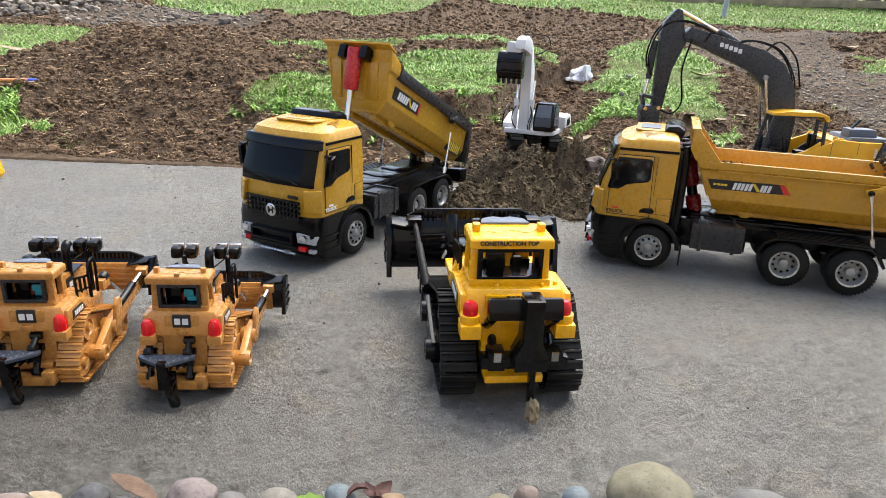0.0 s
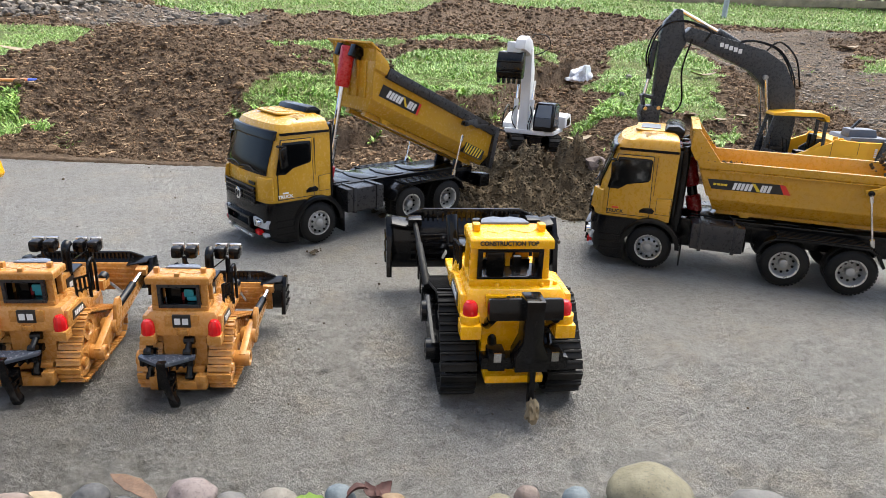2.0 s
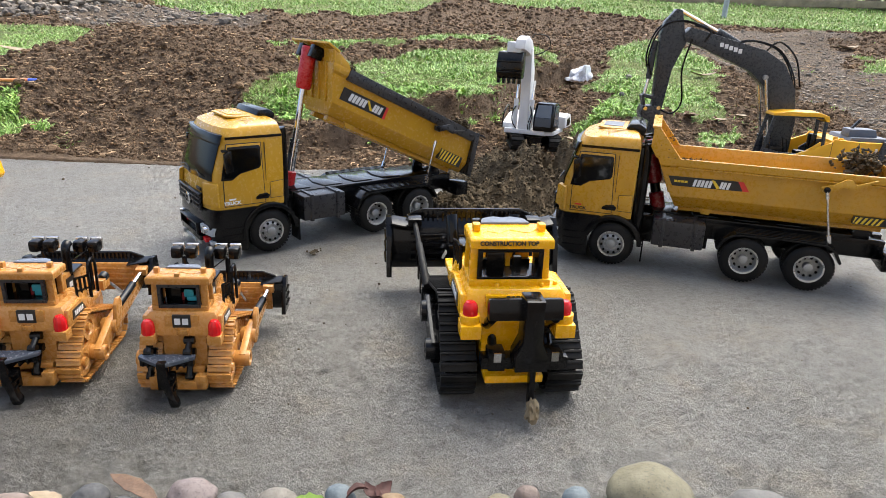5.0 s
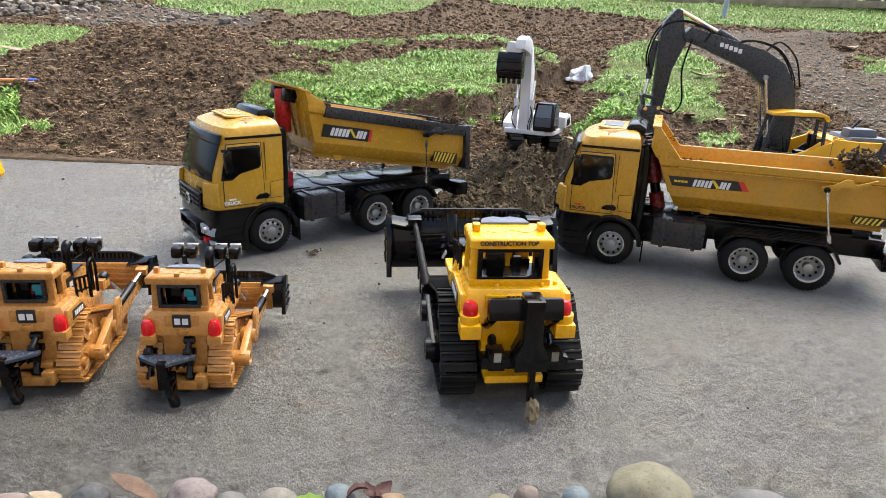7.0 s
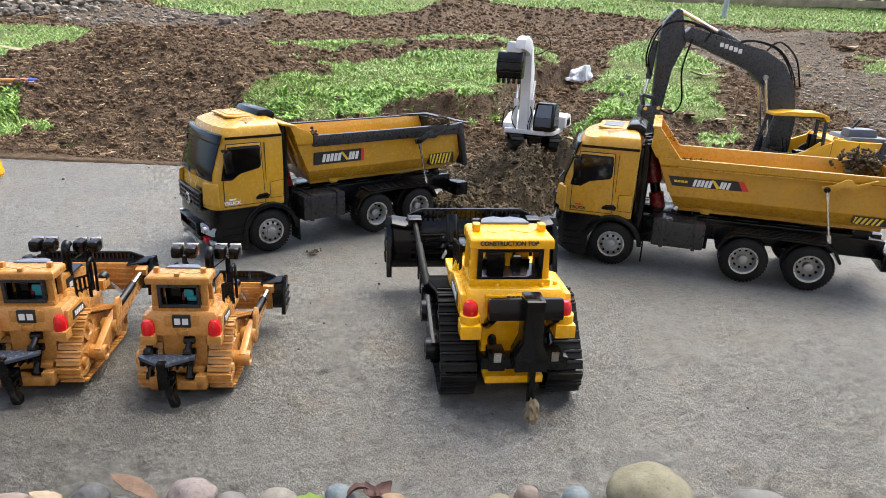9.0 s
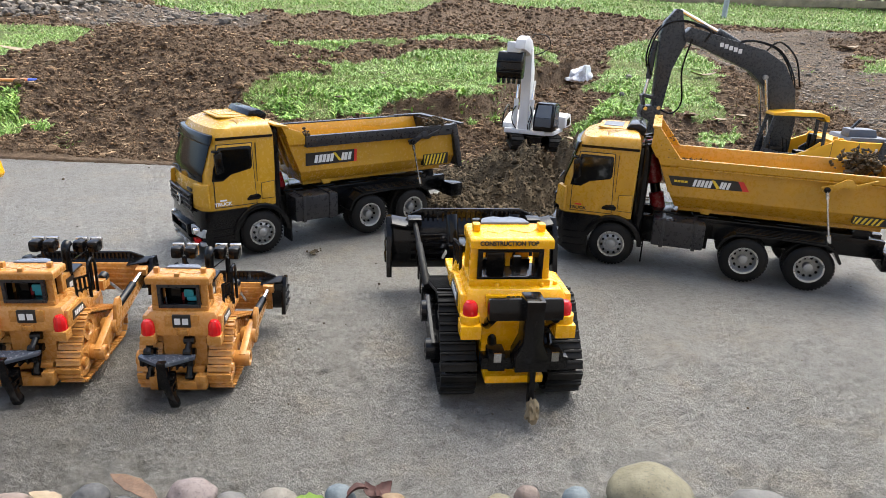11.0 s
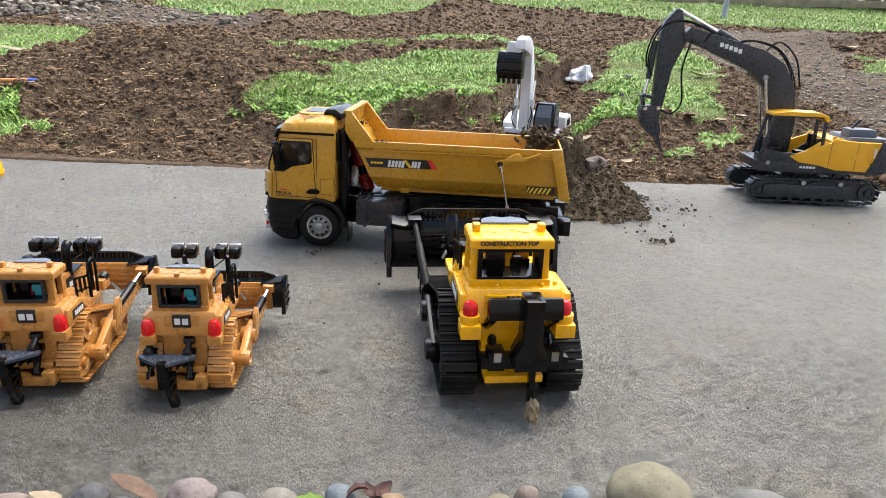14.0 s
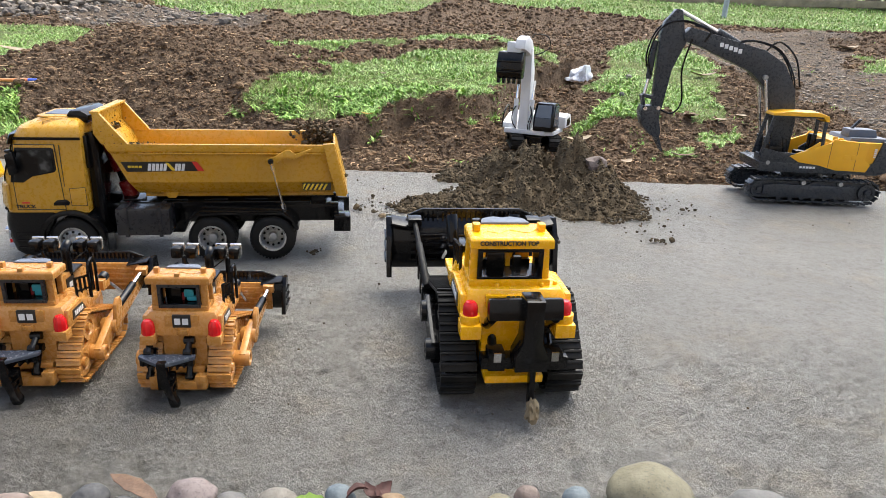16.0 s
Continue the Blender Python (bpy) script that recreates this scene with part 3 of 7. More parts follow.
        part("indicator", made((box, 0.394, 0.4100, min(s * 0.050, s * 0.064), max(s * 0.050, s * 0.064), 0.026, 0.034)), LENS_RED, bumper, bevel=0.001)
        part("fog_lamp", made((box, 0.390, 0.4055, min(s * 0.067, s * 0.078), max(s * 0.067, s * 0.078), 0.024, 0.030)), LAMP, bumper, bevel=0.001)
        # stepped intake behind the bumper's corner
        for z in (0.024, 0.036, 0.048):
            part("step_ledge", made((box, 0.350, 0.388, min(s * 0.080, s * 0.0895), max(s * 0.080, s * 0.0895), z, z + 0.004)), BLACK, bumper, bevel=0.001)
        # yellow corner panel beside the grille
        bm = bmesh.new()
        loft(bm, [[(x, s * y, z) for x, y, z in ((0.400, 0.060, 0.128), (0.388, 0.0835, 0.128), (0.388, 0.0845, 0.086), (0.402, 0.064, 0.090))],
                  [(x, s * y, z) for x, y, z in ((0.4075, 0.061, 0.126), (0.392, 0.0858, 0.126), (0.392, 0.0868, 0.088), (0.4095, 0.065, 0.092))]])
        part("corner_panel", bm, coat, cab, bevel=0.002)
        # doors
        y = 0.0842 * s
        door = bmesh.new()
        prism(door, [(0.380, 0.088), (0.380, 0.130), (0.372, 0.188), (0.316, 0.188), (0.312, 0.088)], y - 0.0015 * s, y + 0.0008 * s)
        dr = part("door", door, coat, cab, bevel=0.0008)
        gap = [(0.3812, 0.0868), (0.3812, 0.1302), (0.3731, 0.1892), (0.3149, 0.1892), (0.3108, 0.0868)]
        part("door_seal", bm_of(prism, gap, y - 0.0015 * s, y + 0.0002 * s), PRINT_BLACK, dr)
        win = [(0.384, 0.131), (0.380, 0.152), (0.3705, 0.1845), (0.3195, 0.1845), (0.3165, 0.1815), (0.3165, 0.151), (0.320, 0.1465), (0.352, 0.140), (0.366, 0.1305)]
        part("window_frame", bm_of(prism, win, y, y + 0.0014 * s), BLACK, dr, bevel=0.0006)
        mid = Vector((sum(p[0] for p in win) / 9, sum(p[1] for p in win) / 9))
        pane = [tuple(mid + (Vector(p) - mid) * 0.86) for p in win]
        part("side_window", bm_of(prism, pane, y + 0.0012 * s, y + 0.0019 * s), SIDE_PANE if later else GLASS, dr, "tinted side window")
        bm = bmesh.new()
        prism(bm, [(0.328, 0.094), (0.306, 0.094), (0.304, 0.099), (0.309, 0.1035), (0.322, 0.1025), (0.328, 0.098)], y, y + 0.0018 * s)
        part("door_handle", bm, BLACK, dr, bevel=0.0006)
        bm = bmesh.new()
        prism(bm, [(0.280, 0.094), (0.302, 0.094), (0.302, 0.120), (0.280, 0.122)], y - 0.001 * s, y + 0.0009 * s)
        part("side_panel", bm, coat, cab, bevel=0.0006)
        part("panel_seal", bm_of(prism, [(0.2792, 0.0932), (0.3028, 0.0932), (0.3028, 0.1208), (0.2792, 0.1228)], y - 0.001 * s, y + 0.0003 * s), PRINT_BLACK, cab)
        part("rear_pillar_seam", made((box, 0.3085, 0.3093, min(y - 0.002 * s, y + 0.0003 * s), max(y - 0.002 * s, y + 0.0003 * s), 0.124, 0.188)), PRINT_BLACK, cab)
        bm = made((box, 0.373, 0.382, min(y, y + 0.010 * s), max(y, y + 0.010 * s), 0.178, 0.182))
        prism(bm, [(0.379, 0.144), (0.381, 0.176), (0.369, 0.181), (0.3665, 0.148)], y + 0.007 * s, y + 0.0145 * s)
        part("side_mirror", bm, BLACK, cab, "black door mirror", bevel=0.002)
        if s == 1:
            m = pose(0.368, y + 0.0009, 0.0925, 90, 0, 180)
            text_part("door_print", "TRUCK", 0.0075, m, PRINT_BLACK if later else PRINT_WHITE, dr, squash=1.15)
            part("print_bar", made((box, 0.362, 0.373, y + 0.0008, y + 0.0013, 0.0975, 0.1000)), PRINT_RED if later else PRINT_WHITE, dr)
        # front arch and mudguard
        arch, n_a = [], 14
        for i in range(n_a + 1):
            a = math.pi * (-0.03 + 1.02 * i / n_a)
            arch.append((0.306 + 0.0425 * math.cos(a), 0.0362 + 0.0425 * math.sin(a) * 1.02))
        outer = [(0.306 + (x - 0.306) * 1.17, 0.0362 + (z - 0.0362) * 1.17) for x, z in arch]
        bm = bmesh.new()
        w0, w1 = s * 0.050, s * 0.0905
        loft(bm, [[(o[0], w0, o[1]), (o[0], w1, o[1]), (a[0], w1 + s * 0.001, a[1]), (a[0], w0, a[1])] for o, a in zip(outer, arch)])
        part("front_fender", bm, BLACK, t, "black arched mudguard", bevel=0.0008)
        part("mud_flap", made((box, 0.2535, 0.256, min(s * 0.058, s * 0.090), max(s * 0.058, s * 0.090), 0.012, 0.05)), BLACK, t)
        # tank and locker
        tank = part("fuel_tank" if s == 1 else "tool_locker", made((box, 0.160, 0.242, min(s * 0.040, s * 0.083), max(s * 0.040, s * 0.083), 0.042, 0.086)), GREYRIM, t, bevel=0.003)
        for x in (0.175, 0.226):
            part("strap", made((box, x - 0.003, x + 0.003, min(s * 0.039, s * 0.0845), max(s * 0.039, s * 0.0845), 0.040, 0.0885)), GREYRIM, tank, bevel=0.0006)
        # rear fender over both axles
        prof = [(0.141, 0.052), (0.132, 0.070), (0.116, 0.079), (0.048, 0.081), (-0.018, 0.079), (-0.033, 0.070), (-0.043, 0.052)]
        inn = [(0.048 + (x - 0.048) * 0.965, z - 0.003) for x, z in prof]
        bm = bmesh.new()
        loft(bm, [[(o[0], s * 0.044, o[1]), (o[0], s * 0.090, o[1]), (a[0], s * 0.090, a[1]), (a[0], s * 0.044, a[1])] for o, a in zip(prof, inn)])
        for k in range(5):
            yy = 0.052 + k * 0.008
            box(bm, -0.016, 0.114, min(s * yy, s * (yy + 0.003)), max(s * yy, s * (yy + 0.003)), 0.079, 0.0825)
        part("rear_fender", bm, BLACK, t, "ribbed black twin-axle mudguard", bevel=0.0006)
        part("rear_light", made((box, -0.118, -0.114, min(s * 0.045, s * 0.075), max(s * 0.045, s * 0.075), 0.050, 0.060)), LENS_RED, t, bevel=0.001)
    # chassis
    bm = bmesh.new()
    for s in (1, -1):
        box(bm, -0.108, 0.30, min(s * 0.028, s * 0.042), max(s * 0.028, s * 0.042), 0.052, 0.082)
    for x in (-0.09, 0.0, 0.09, 0.15, 0.24):
        box(bm, x - 0.006, x + 0.006, -0.042, 0.042, 0.054, 0.078)
    box(bm, -0.118, -0.100, -0.078, 0.078, 0.045, 0.066)
    box(bm, -0.06, 0.245, -0.044, 0.044, 0.080, 0.0875)
    for x in (0.0, 0.096, 0.306):
        rod(bm, (x, -0.06, 0.0362), (x, 0.06, 0.0362), 0.008)
        lathe(bm, [(0.0001, -0.016), (0.014, -0.010), (0.016, 0), (0.014, 0.010), (0.0001, 0.016)], (x, 0, 0.038), "y", 12)
    box(bm, 0.15, 0.30, -0.03, 0.03, 0.030, 0.056)
    chassis = part("chassis", bm, BLACK, t, "black ladder chassis", bevel=0.001)
    bm = bmesh.new()
    for x in (0.205, 0.14, 0.075, 0.01):
        prism(bm, [(x, -0.034), (x + 0.038, -0.034), (x + 0.045, 0.0), (x + 0.038, 0.034), (x, 0.034), (x + 0.008, 0.0)], 0.087, 0.0895, "xy")
    part("deck_plate", bm, BLACK, chassis, bevel=0.001)
    for s in (1, -1):
        part("tow_block", made((box, -0.128, -0.100, min(s * 0.045, s * 0.078), max(s * 0.045, s * 0.078), 0.043, 0.070)), BLACK, chassis, bevel=0.002)
        bm = bmesh.new()
        prism(bm, [(-0.088, 0.080), (-0.060, 0.080), (-0.068, 0.104), (-0.082, 0.104)], s * 0.030 - 0.003, s * 0.030 + 0.003)
        part("hinge_bracket", bm, BLACK, chassis, bevel=0.0008)
    # air stack behind the cab
    bm = bmesh.new()
    for y in (0.058, -0.058):
        tube(bm, [(0.268, y, 0.06), (0.268, y, 0.12), (0.268, y, 0.19), (0.270, y, 0.205)], 0.009, 12)
    box(bm, 0.262, 0.276, -0.066, 0.066, 0.078, 0.150)
    box(bm, 0.272, 0.2775, -0.072, 0.072, 0.150, 0.200)
    part("air_intake", bm, BLACK, t, "black ribbed intake stacks", bevel=0.0008)
    wheels = [wheel(t, x, s, d) for x, d in ((0.306, False), (0.096, True), (0.0, True)) for s in (1, -1)]

    # bed
    rear = lambda z: -0.100 - 0.020 * (0.190 - z) / 0.087
    nose = lambda z: 0.213 + (z - 0.105) * 0.44
    out = [(0.0, 0.103), (0.044, 0.103), (0.062, 0.125), (0.0655, 0.172), (0.0705, 0.176), (0.0715, 0.188)]
    inn = [(0.0655, 0.188), (0.0625, 0.172), (0.059, 0.128), (0.042, 0.108), (0.0, 0.108)]
    half = out + inn
    full = half[:-1] + [(0.0, 0.108)] + [(-y, z) for y, z in inn[-2::-1]] + [(-y, z) for y, z in out[:0:-1]]
    bm = bmesh.new()
    loft(bm, [[(rear(z), y, z) for y, z in full]] + [[(rear(z) + (nose(z) - rear(z)) * k, y, z) for y, z in full] for k in (0.25, 0.5, 0.75, 1.0)])
    bed = part("dump_bed", bm, coat, t, "tipping steel bed with folded sides", bevel=0.0012, at=HINGE)
    sub = lambda name, bm_, mat_, lab="", bev=0.0008: part(name, (bmesh.ops.translate(bm_, verts=bm_.verts, vec=-Vector(HINGE)), bm_)[1], mat_, bed, lab, bev)
    wall = [(0.211, 0.103), (0.222, 0.125), (0.247, 0.188), (0.256, 0.208), (0.2515, 0.208), (0.243, 0.189), (0.2175, 0.126), (0.2065, 0.106)] if not later else [(0.211, 0.103), (0.222, 0.125), (0.246, 0.188), (0.261, 0.204), (0.2585, 0.236), (0.2545, 0.236), (0.2565, 0.206), (0.242, 0.189), (0.2175, 0.126), (0.2065, 0.106)]
    bm = bmesh.new()
    k2 = len(wall) // 2
    for (xf, zf), (xr, zr), (xf2, zf2), (xr2, zr2) in zip(wall[:k2], wall[::-1], wall[1:k2], wall[::-1][1:]):
        wa, wb = (float(np.interp(zz, [0.103, 0.125, 0.172], [0.043, 0.061, 0.0652])) for zz in (zf, zf2))
        loft(bm, [[(xf, wa, zf), (xf, -wa, zf), (xr, -wa, zr), (xr, wa, zr)], [(xf2, wb, zf2), (xf2, -wb, zf2), (xr2, -wb, zr2), (xr2, wb, zr2)]])
    sub("headboard", bm, coat)
    for y in (-0.040, -0.013, 0.013, 0.040):
        bm = bmesh.new()
        prism(bm, [(0.222, 0.125), (0.2255, 0.1245), (0.2495, 0.1865), (0.246, 0.188)], y - 0.002, y + 0.002)
        sub("headboard_rib", bm, coat)
    bm = bmesh.new()
    if later:
        box(bm, 0.250, 0.2635, -0.071, 0.071, 0.2335, 0.2375)
    else:
        prism(bm, [(0.246, 0.205), (0.272, 0.2105), (0.272, 0.214), (0.246, 0.209)], -0.0735, 0.0735)
    sub("headboard_lip", bm, coat)
    for s in (1, -1):
        bm = bmesh.new()
        prism(bm, [(0.213, 0.187), (0.252, 0.187), (0.262, 0.204), (0.260, 0.2365), (0.252, 0.2365)] if later else [(0.213, 0.187), (0.247, 0.187), (0.257, 0.2075), (0.250, 0.2075), (0.222, 0.197)], s * 0.064, s * 0.0712)
        sub("side_wing", bm, coat)
        bm = bmesh.new()
        prism(bm, [(-0.099, 0.190), (-0.119, 0.104), (-0.130, 0.102), (-0.127, 0.122), (-0.112, 0.1915)] if not later else [(-0.085, 0.189), (-0.105, 0.104), (-0.122, 0.102), (-0.119, 0.120), (-0.1025, 0.1905)], s * 0.0625, s * 0.0725)
        sub("tail_plate", bm, coat if later else GREYRIM)
        if not later:
            bm = bmesh.new()
            box(bm, -0.100, 0.215, min(s * 0.0655, s * 0.0745), max(s * 0.0655, s * 0.0745), 0.170, 0.1895)
            for x in (0.195, 0.125, 0.06, 0.0, -0.09):
                rod(bm, (x, s * 0.074, 0.180), (x, s * 0.076, 0.180), 0.0028, n=10)
            sub("rail_cover", bm, GREYRIM, "dark grey bolted side rail")
        else:
            bm = bmesh.new()
            prism(bm, [(0.215, 0.1725), (-0.090, 0.1725), (-0.090, 0.1745), (0.215, 0.1745)], s * 0.066, s * 0.0725)
            sub("side_bead", bm, coat)
        # hinge arm
        bm = bmesh.new()
        prism(bm, [(-0.008, 0.158), (0.003, 0.158), (0.006, 0.166), (-0.010, 0.171), (-0.026, 0.181), (-0.033, 0.181), (-0.041, 0.174), (-0.068, 0.184), (-0.068, 0.181), (-0.040, 0.166), (-0.024, 0.168)], s * 0.0745, s * 0.0785)
        sub("gate_arm", bm, coat if later else GREYRIM)
        bm = bmesh.new()
        rod(bm, (-0.002, s * 0.076, 0.163), (-0.002, s * 0.083, 0.163), 0.0045)
        sub("arm_pin", bm, BLACK)
        # logo panel
        sl = lambda z: 0.0655 - (0.172 - z) * 0.0745
        bm = bmesh.new()
        if later:
            pl = [(0.229, 0.1585), (0.116, 0.1595), (0.1045, 0.144), (0.221, 0.1425)]
        else:
            pl = [(0.212, 0.158), (0.1115, 0.158), (0.1115, 0.1355), (0.212, 0.1355)]
        loft(bm, [[(x, s * (sl(z) + 0.0004), z) for x, z in pl], [(x, s * (sl(z) + 0.0012), z) for x, z in pl]])
        logo = sub("logo_panel", bm, PRINT_BLACK, "black name panel with plain marks", 0)
        bm = bmesh.new()
        tip = [(0.122, 0.1593), (0.114, 0.1593), (0.1035, 0.144), (0.1135, 0.144)] if later else [(0.1165, 0.158), (0.111, 0.158), (0.111, 0.1355), (0.1165, 0.1355)]
        loft(bm, [[(x, s * (sl(z) + 0.0009), z) for x, z in tip], [(x, s * (sl(z) + 0.0017), z) for x, z in tip]])
        sub("red_flash", bm, PRINT_RED, "red flash", 0)
        x0, w, z0, z1 = (0.190, 0.0555, 0.1445, 0.1560) if later else (0.196, 0.072, 0.1395, 0.1535)
        bars = [(0.0, 0.19), (0.215, 0.40), (0.425, 0.505), (0.52, 0.72), (0.735, 0.80), (0.815, 1.0)]
        for k, (a, c) in enumerate(bars):
            bm = bmesh.new()
            q = 0.0025
            zz0, zz1 = (z0, z1) if k != 3 else (z0, z1 + 0.0015)
            if k in (0, 1, 5):
                t3 = (c - a) * w * 0.42
                shape = [[(x0 - a * w, zz0), (x0 - a * w - t3, zz0), (x0 - a * w - t3 - q, zz1), (x0 - a * w - q, zz1)],
                         [(x0 - c * w + t3, zz0), (x0 - c * w, zz0), (x0 - c * w - q, zz1), (x0 - c * w + t3 - q, zz1)]]
            else:
                shape = [[(x0 - a * w, zz0), (x0 - c * w, zz0), (x0 - c * w - q, zz1), (x0 - a * w - q, zz1)]]
            if k == 3:
                shape = [[(x0 - a * w + 0.001, zz1), (x0 - a * w - 0.004, zz1), (x0 - c * w - 0.003, zz0), (x0 - c * w + 0.003, zz0)]]
            for sh in shape:
                loft(bm, [[(x, s * (sl(z) + 0.0009), z) for x, z in sh], [(x, s * (sl(z) + 0.0018), z) for x, z in sh]])
            sub("logo_mark", bm, PRINT_YELLOW if k == 3 else PRINT_WHITE, "", 0)
        if later:
            bm = bmesh.new()
            for k in range(4):
                a = 0.219 - k * 0.0055
                sh = [(a, 0.149), (a - 0.0045, 0.149), (a - 0.0045, 0.1525), (a, 0.1525)]
                loft(bm, [[(x, s * (sl(z) + 0.0009), z) for x, z in sh], [(x, s * (sl(z) + 0.0017), z) for x, z in sh]])
            sub("logo_mark", bm, PRINT_YELLOW, "", 0)
        # hazard chevrons
        za, zb = (0.111, 0.1235) if later else (0.111, 0.1325)
        xa, xb = (-0.050, -0.0965) if later else (-0.039, -0.098)
        plate = [(xa, za), (xb, za), (xb, zb), (xa, zb)]
        bm = bmesh.new()
        yy = 0.0645
        prism(bm, plate, s * 0.055, s * yy)
        sub("hazard_plate", bm, PRINT_BLACK, "black and yellow striped plate", 0)
        for k in range(6 if later else 7):
            a = xa - 0.002 - k * (0.0072 if later else 0.0080)
            bm = bmesh.new()
            sh = [(a, zb - 0.001), (a - 0.0036, zb - 0.001), (a + 0.0024, za + 0.001), (a + 0.006, za + 0.001)]
            sh = [(max(min(x, xa - 0.0004), xb + 0.0004), z) for x, z in sh]
            prism(bm, sh, s * (yy - 0.0006), s * (yy + 0.0006))
            sub("stripe", bm, PRINT_YELLOW, "", 0)
        # runners under the bed
        bm = bmesh.new()
        box(bm, -0.100, 0.205, min(s * 0.020, s * 0.034), max(s * 0.020, s * 0.034), 0.0945, 0.1035)
        prism(bm, [(0.150, 0.104), (0.175, 0.104), (0.168, 0.094), (0.156, 0.094)], s * 0.038, s * 0.044)
        sub("bed_runner", bm, coat)
    bm = bmesh.new()
    prism(bm, [(-0.1015, 0.188), (-0.121, 0.104), (-0.124, 0.104), (-0.1045, 0.188)], -0.064, 0.064)
    sub("tailgate", bm, coat if later else GREYRIM)
    bm = bmesh.new()
    box(bm, 0.250, 0.262, -0.030, 0.030, 0.192, 0.2045)
    box(bm, 0.252, 0.274, -0.030, -0.016, 0.184, 0.206)
    box(bm, 0.252, 0.274, 0.016, 0.030, 0.184, 0.206)
    sub("ram_bracket", bm, BLACK)
    if not later:
        bm = bmesh.new()
        prism(bm, [(-0.055, -0.0685), (-0.055, -0.0745), (-0.128, -0.0745), (-0.128, 0.0745), (-0.118, 0.0745), (-0.112, -0.060)], 0.1885, 0.1915, "xy")
        sub("gate_cap", bm, GREYRIM)
    # ram: red sleeves and chrome rod, each drawn along its own z
    red = DARKRED if later else RED
    head = part("ram_sleeve", made((lathe, [(0.0001, 0.006), (0.0125, 0.006), (0.0135, 0.002), (0.0135, -0.064), (0.012, -0.068), (0.0001, -0.068)], (0, 0, 0), "z", 24)), red, t, "glossy red hydraulic sleeve")
    rodp = part("ram_rod", made((lathe, [(0.0001, 0.0), (0.0085, 0.0), (0.0085, 0.084), (0.0095, 0.085), (0.0095, 0.090), (0.0001, 0.090)], (0, 0, 0), "z", 20)), BLACK if later else CHROME, t, "hydraulic rod")
    midp = part("ram_inner_rod", made((lathe, [(0.0001, 0.0), (0.0052, 0.0), (0.0052, 0.13), (0.0001, 0.13)], (0, 0, 0), "z", 16)), BLACK if later else CHROME, t)
    part("ram_foot", made((lathe, [(0.0001, -0.012), (0.0125, -0.012), (0.0125, 0.030), (0.0095, 0.032), (0.0001, 0.032)], (0, 0, 0), "z", 20)), red, rodp)
    ties = []
    for s in (1, -1):
        length = (ROD_HEAD - ROD_FOOT).length
        ties.append(part("gate_rod", made((rod, (0, 0, 0), (0, 0, length), 0.0017, None, 8), (rod, (0, 0, -0.004), (0, 0, 0.008), 0.004, None, 8), (rod, (0, 0, length - 0.014), (0, 0, length - 0.002), 0.0032, None, 8)), CHROME, t))
        ties[-1].location = (ROD_FOOT.x, s * ROD_FOOT.y, ROD_FOOT.z)
    return dict(truck=t, bed=bed, head=head, rod=rodp, mid=midp, ties=ties, wheels=wheels)


SIDE_PANE, n, l, b = nodes_of("side pane with painted reflections")
vv = n.new("ShaderNodeTexCoord").outputs["Object"]
# pale patches in the base colour imitate reflections on the smoky pane
l.new(ramp(n, l, noise_node(n, l, vv, 55, 2, 0.4), [(0.45, (0.008, 0.008, 0.008)), (0.58, (0.02, 0.021, 0.02)), (0.70, (0.09, 0.09, 0.085))]), b.inputs["Base Color"])
b.inputs["Roughness"].default_value = 0.08
b.inputs["Specular IOR Level"].default_value = 0.25
truck_a = dump_truck("mustard toy dump truck with grey bed rails", TRUCK, False)
truck_b = dump_truck("mustard toy dump truck dusted with soil", TRUCK_B, True)
# ---------------------------------------------------------------- crawler tracks
def belt(circles, count):
    """Evenly spaced (x, z, angle) round the tight belt over circles (x, z, r)."""
    pts = []
    for cx, cz, r in circles:
        pts += [(cx + r * math.cos(2 * math.pi * i / 48), cz + r * math.sin(2 * math.pi * i / 48)) for i in range(48)]
    pts = sorted(set(pts))
    turn = lambda o, a, b_: (a[0] - o[0]) * (b_[1] - o[1]) - (a[1] - o[1]) * (b_[0] - o[0])
    lower, upper = [], []
    for chain, seq in ((lower, pts), (upper, pts[::-1])):
        for p in seq:
            while len(chain) > 1 and turn(chain[-2], chain[-1], p) <= 0:
                chain.pop()
            chain.append(p)
    hull = lower[:-1] + upper[:-1]
    hull.append(hull[0])
    run = [0.0]
    for a, b_ in zip(hull, hull[1:]):
        run.append(run[-1] + math.hypot(b_[0] - a[0], b_[1] - a[1]))
    out = []
    for i in range(count):
        s = run[-1] * i / count
        k = max(j for j in range(len(run) - 1) if run[j] <= s)
        a, b_ = hull[k], hull[k + 1]
        u = (s - run[k]) / (run[k + 1] - run[k])
        out.append((a[0] + (b_[0] - a[0]) * u, a[1] + (b_[1] - a[1]) * u, math.atan2(b_[1] - a[1], b_[0] - a[0])))
    return out, run[-1]


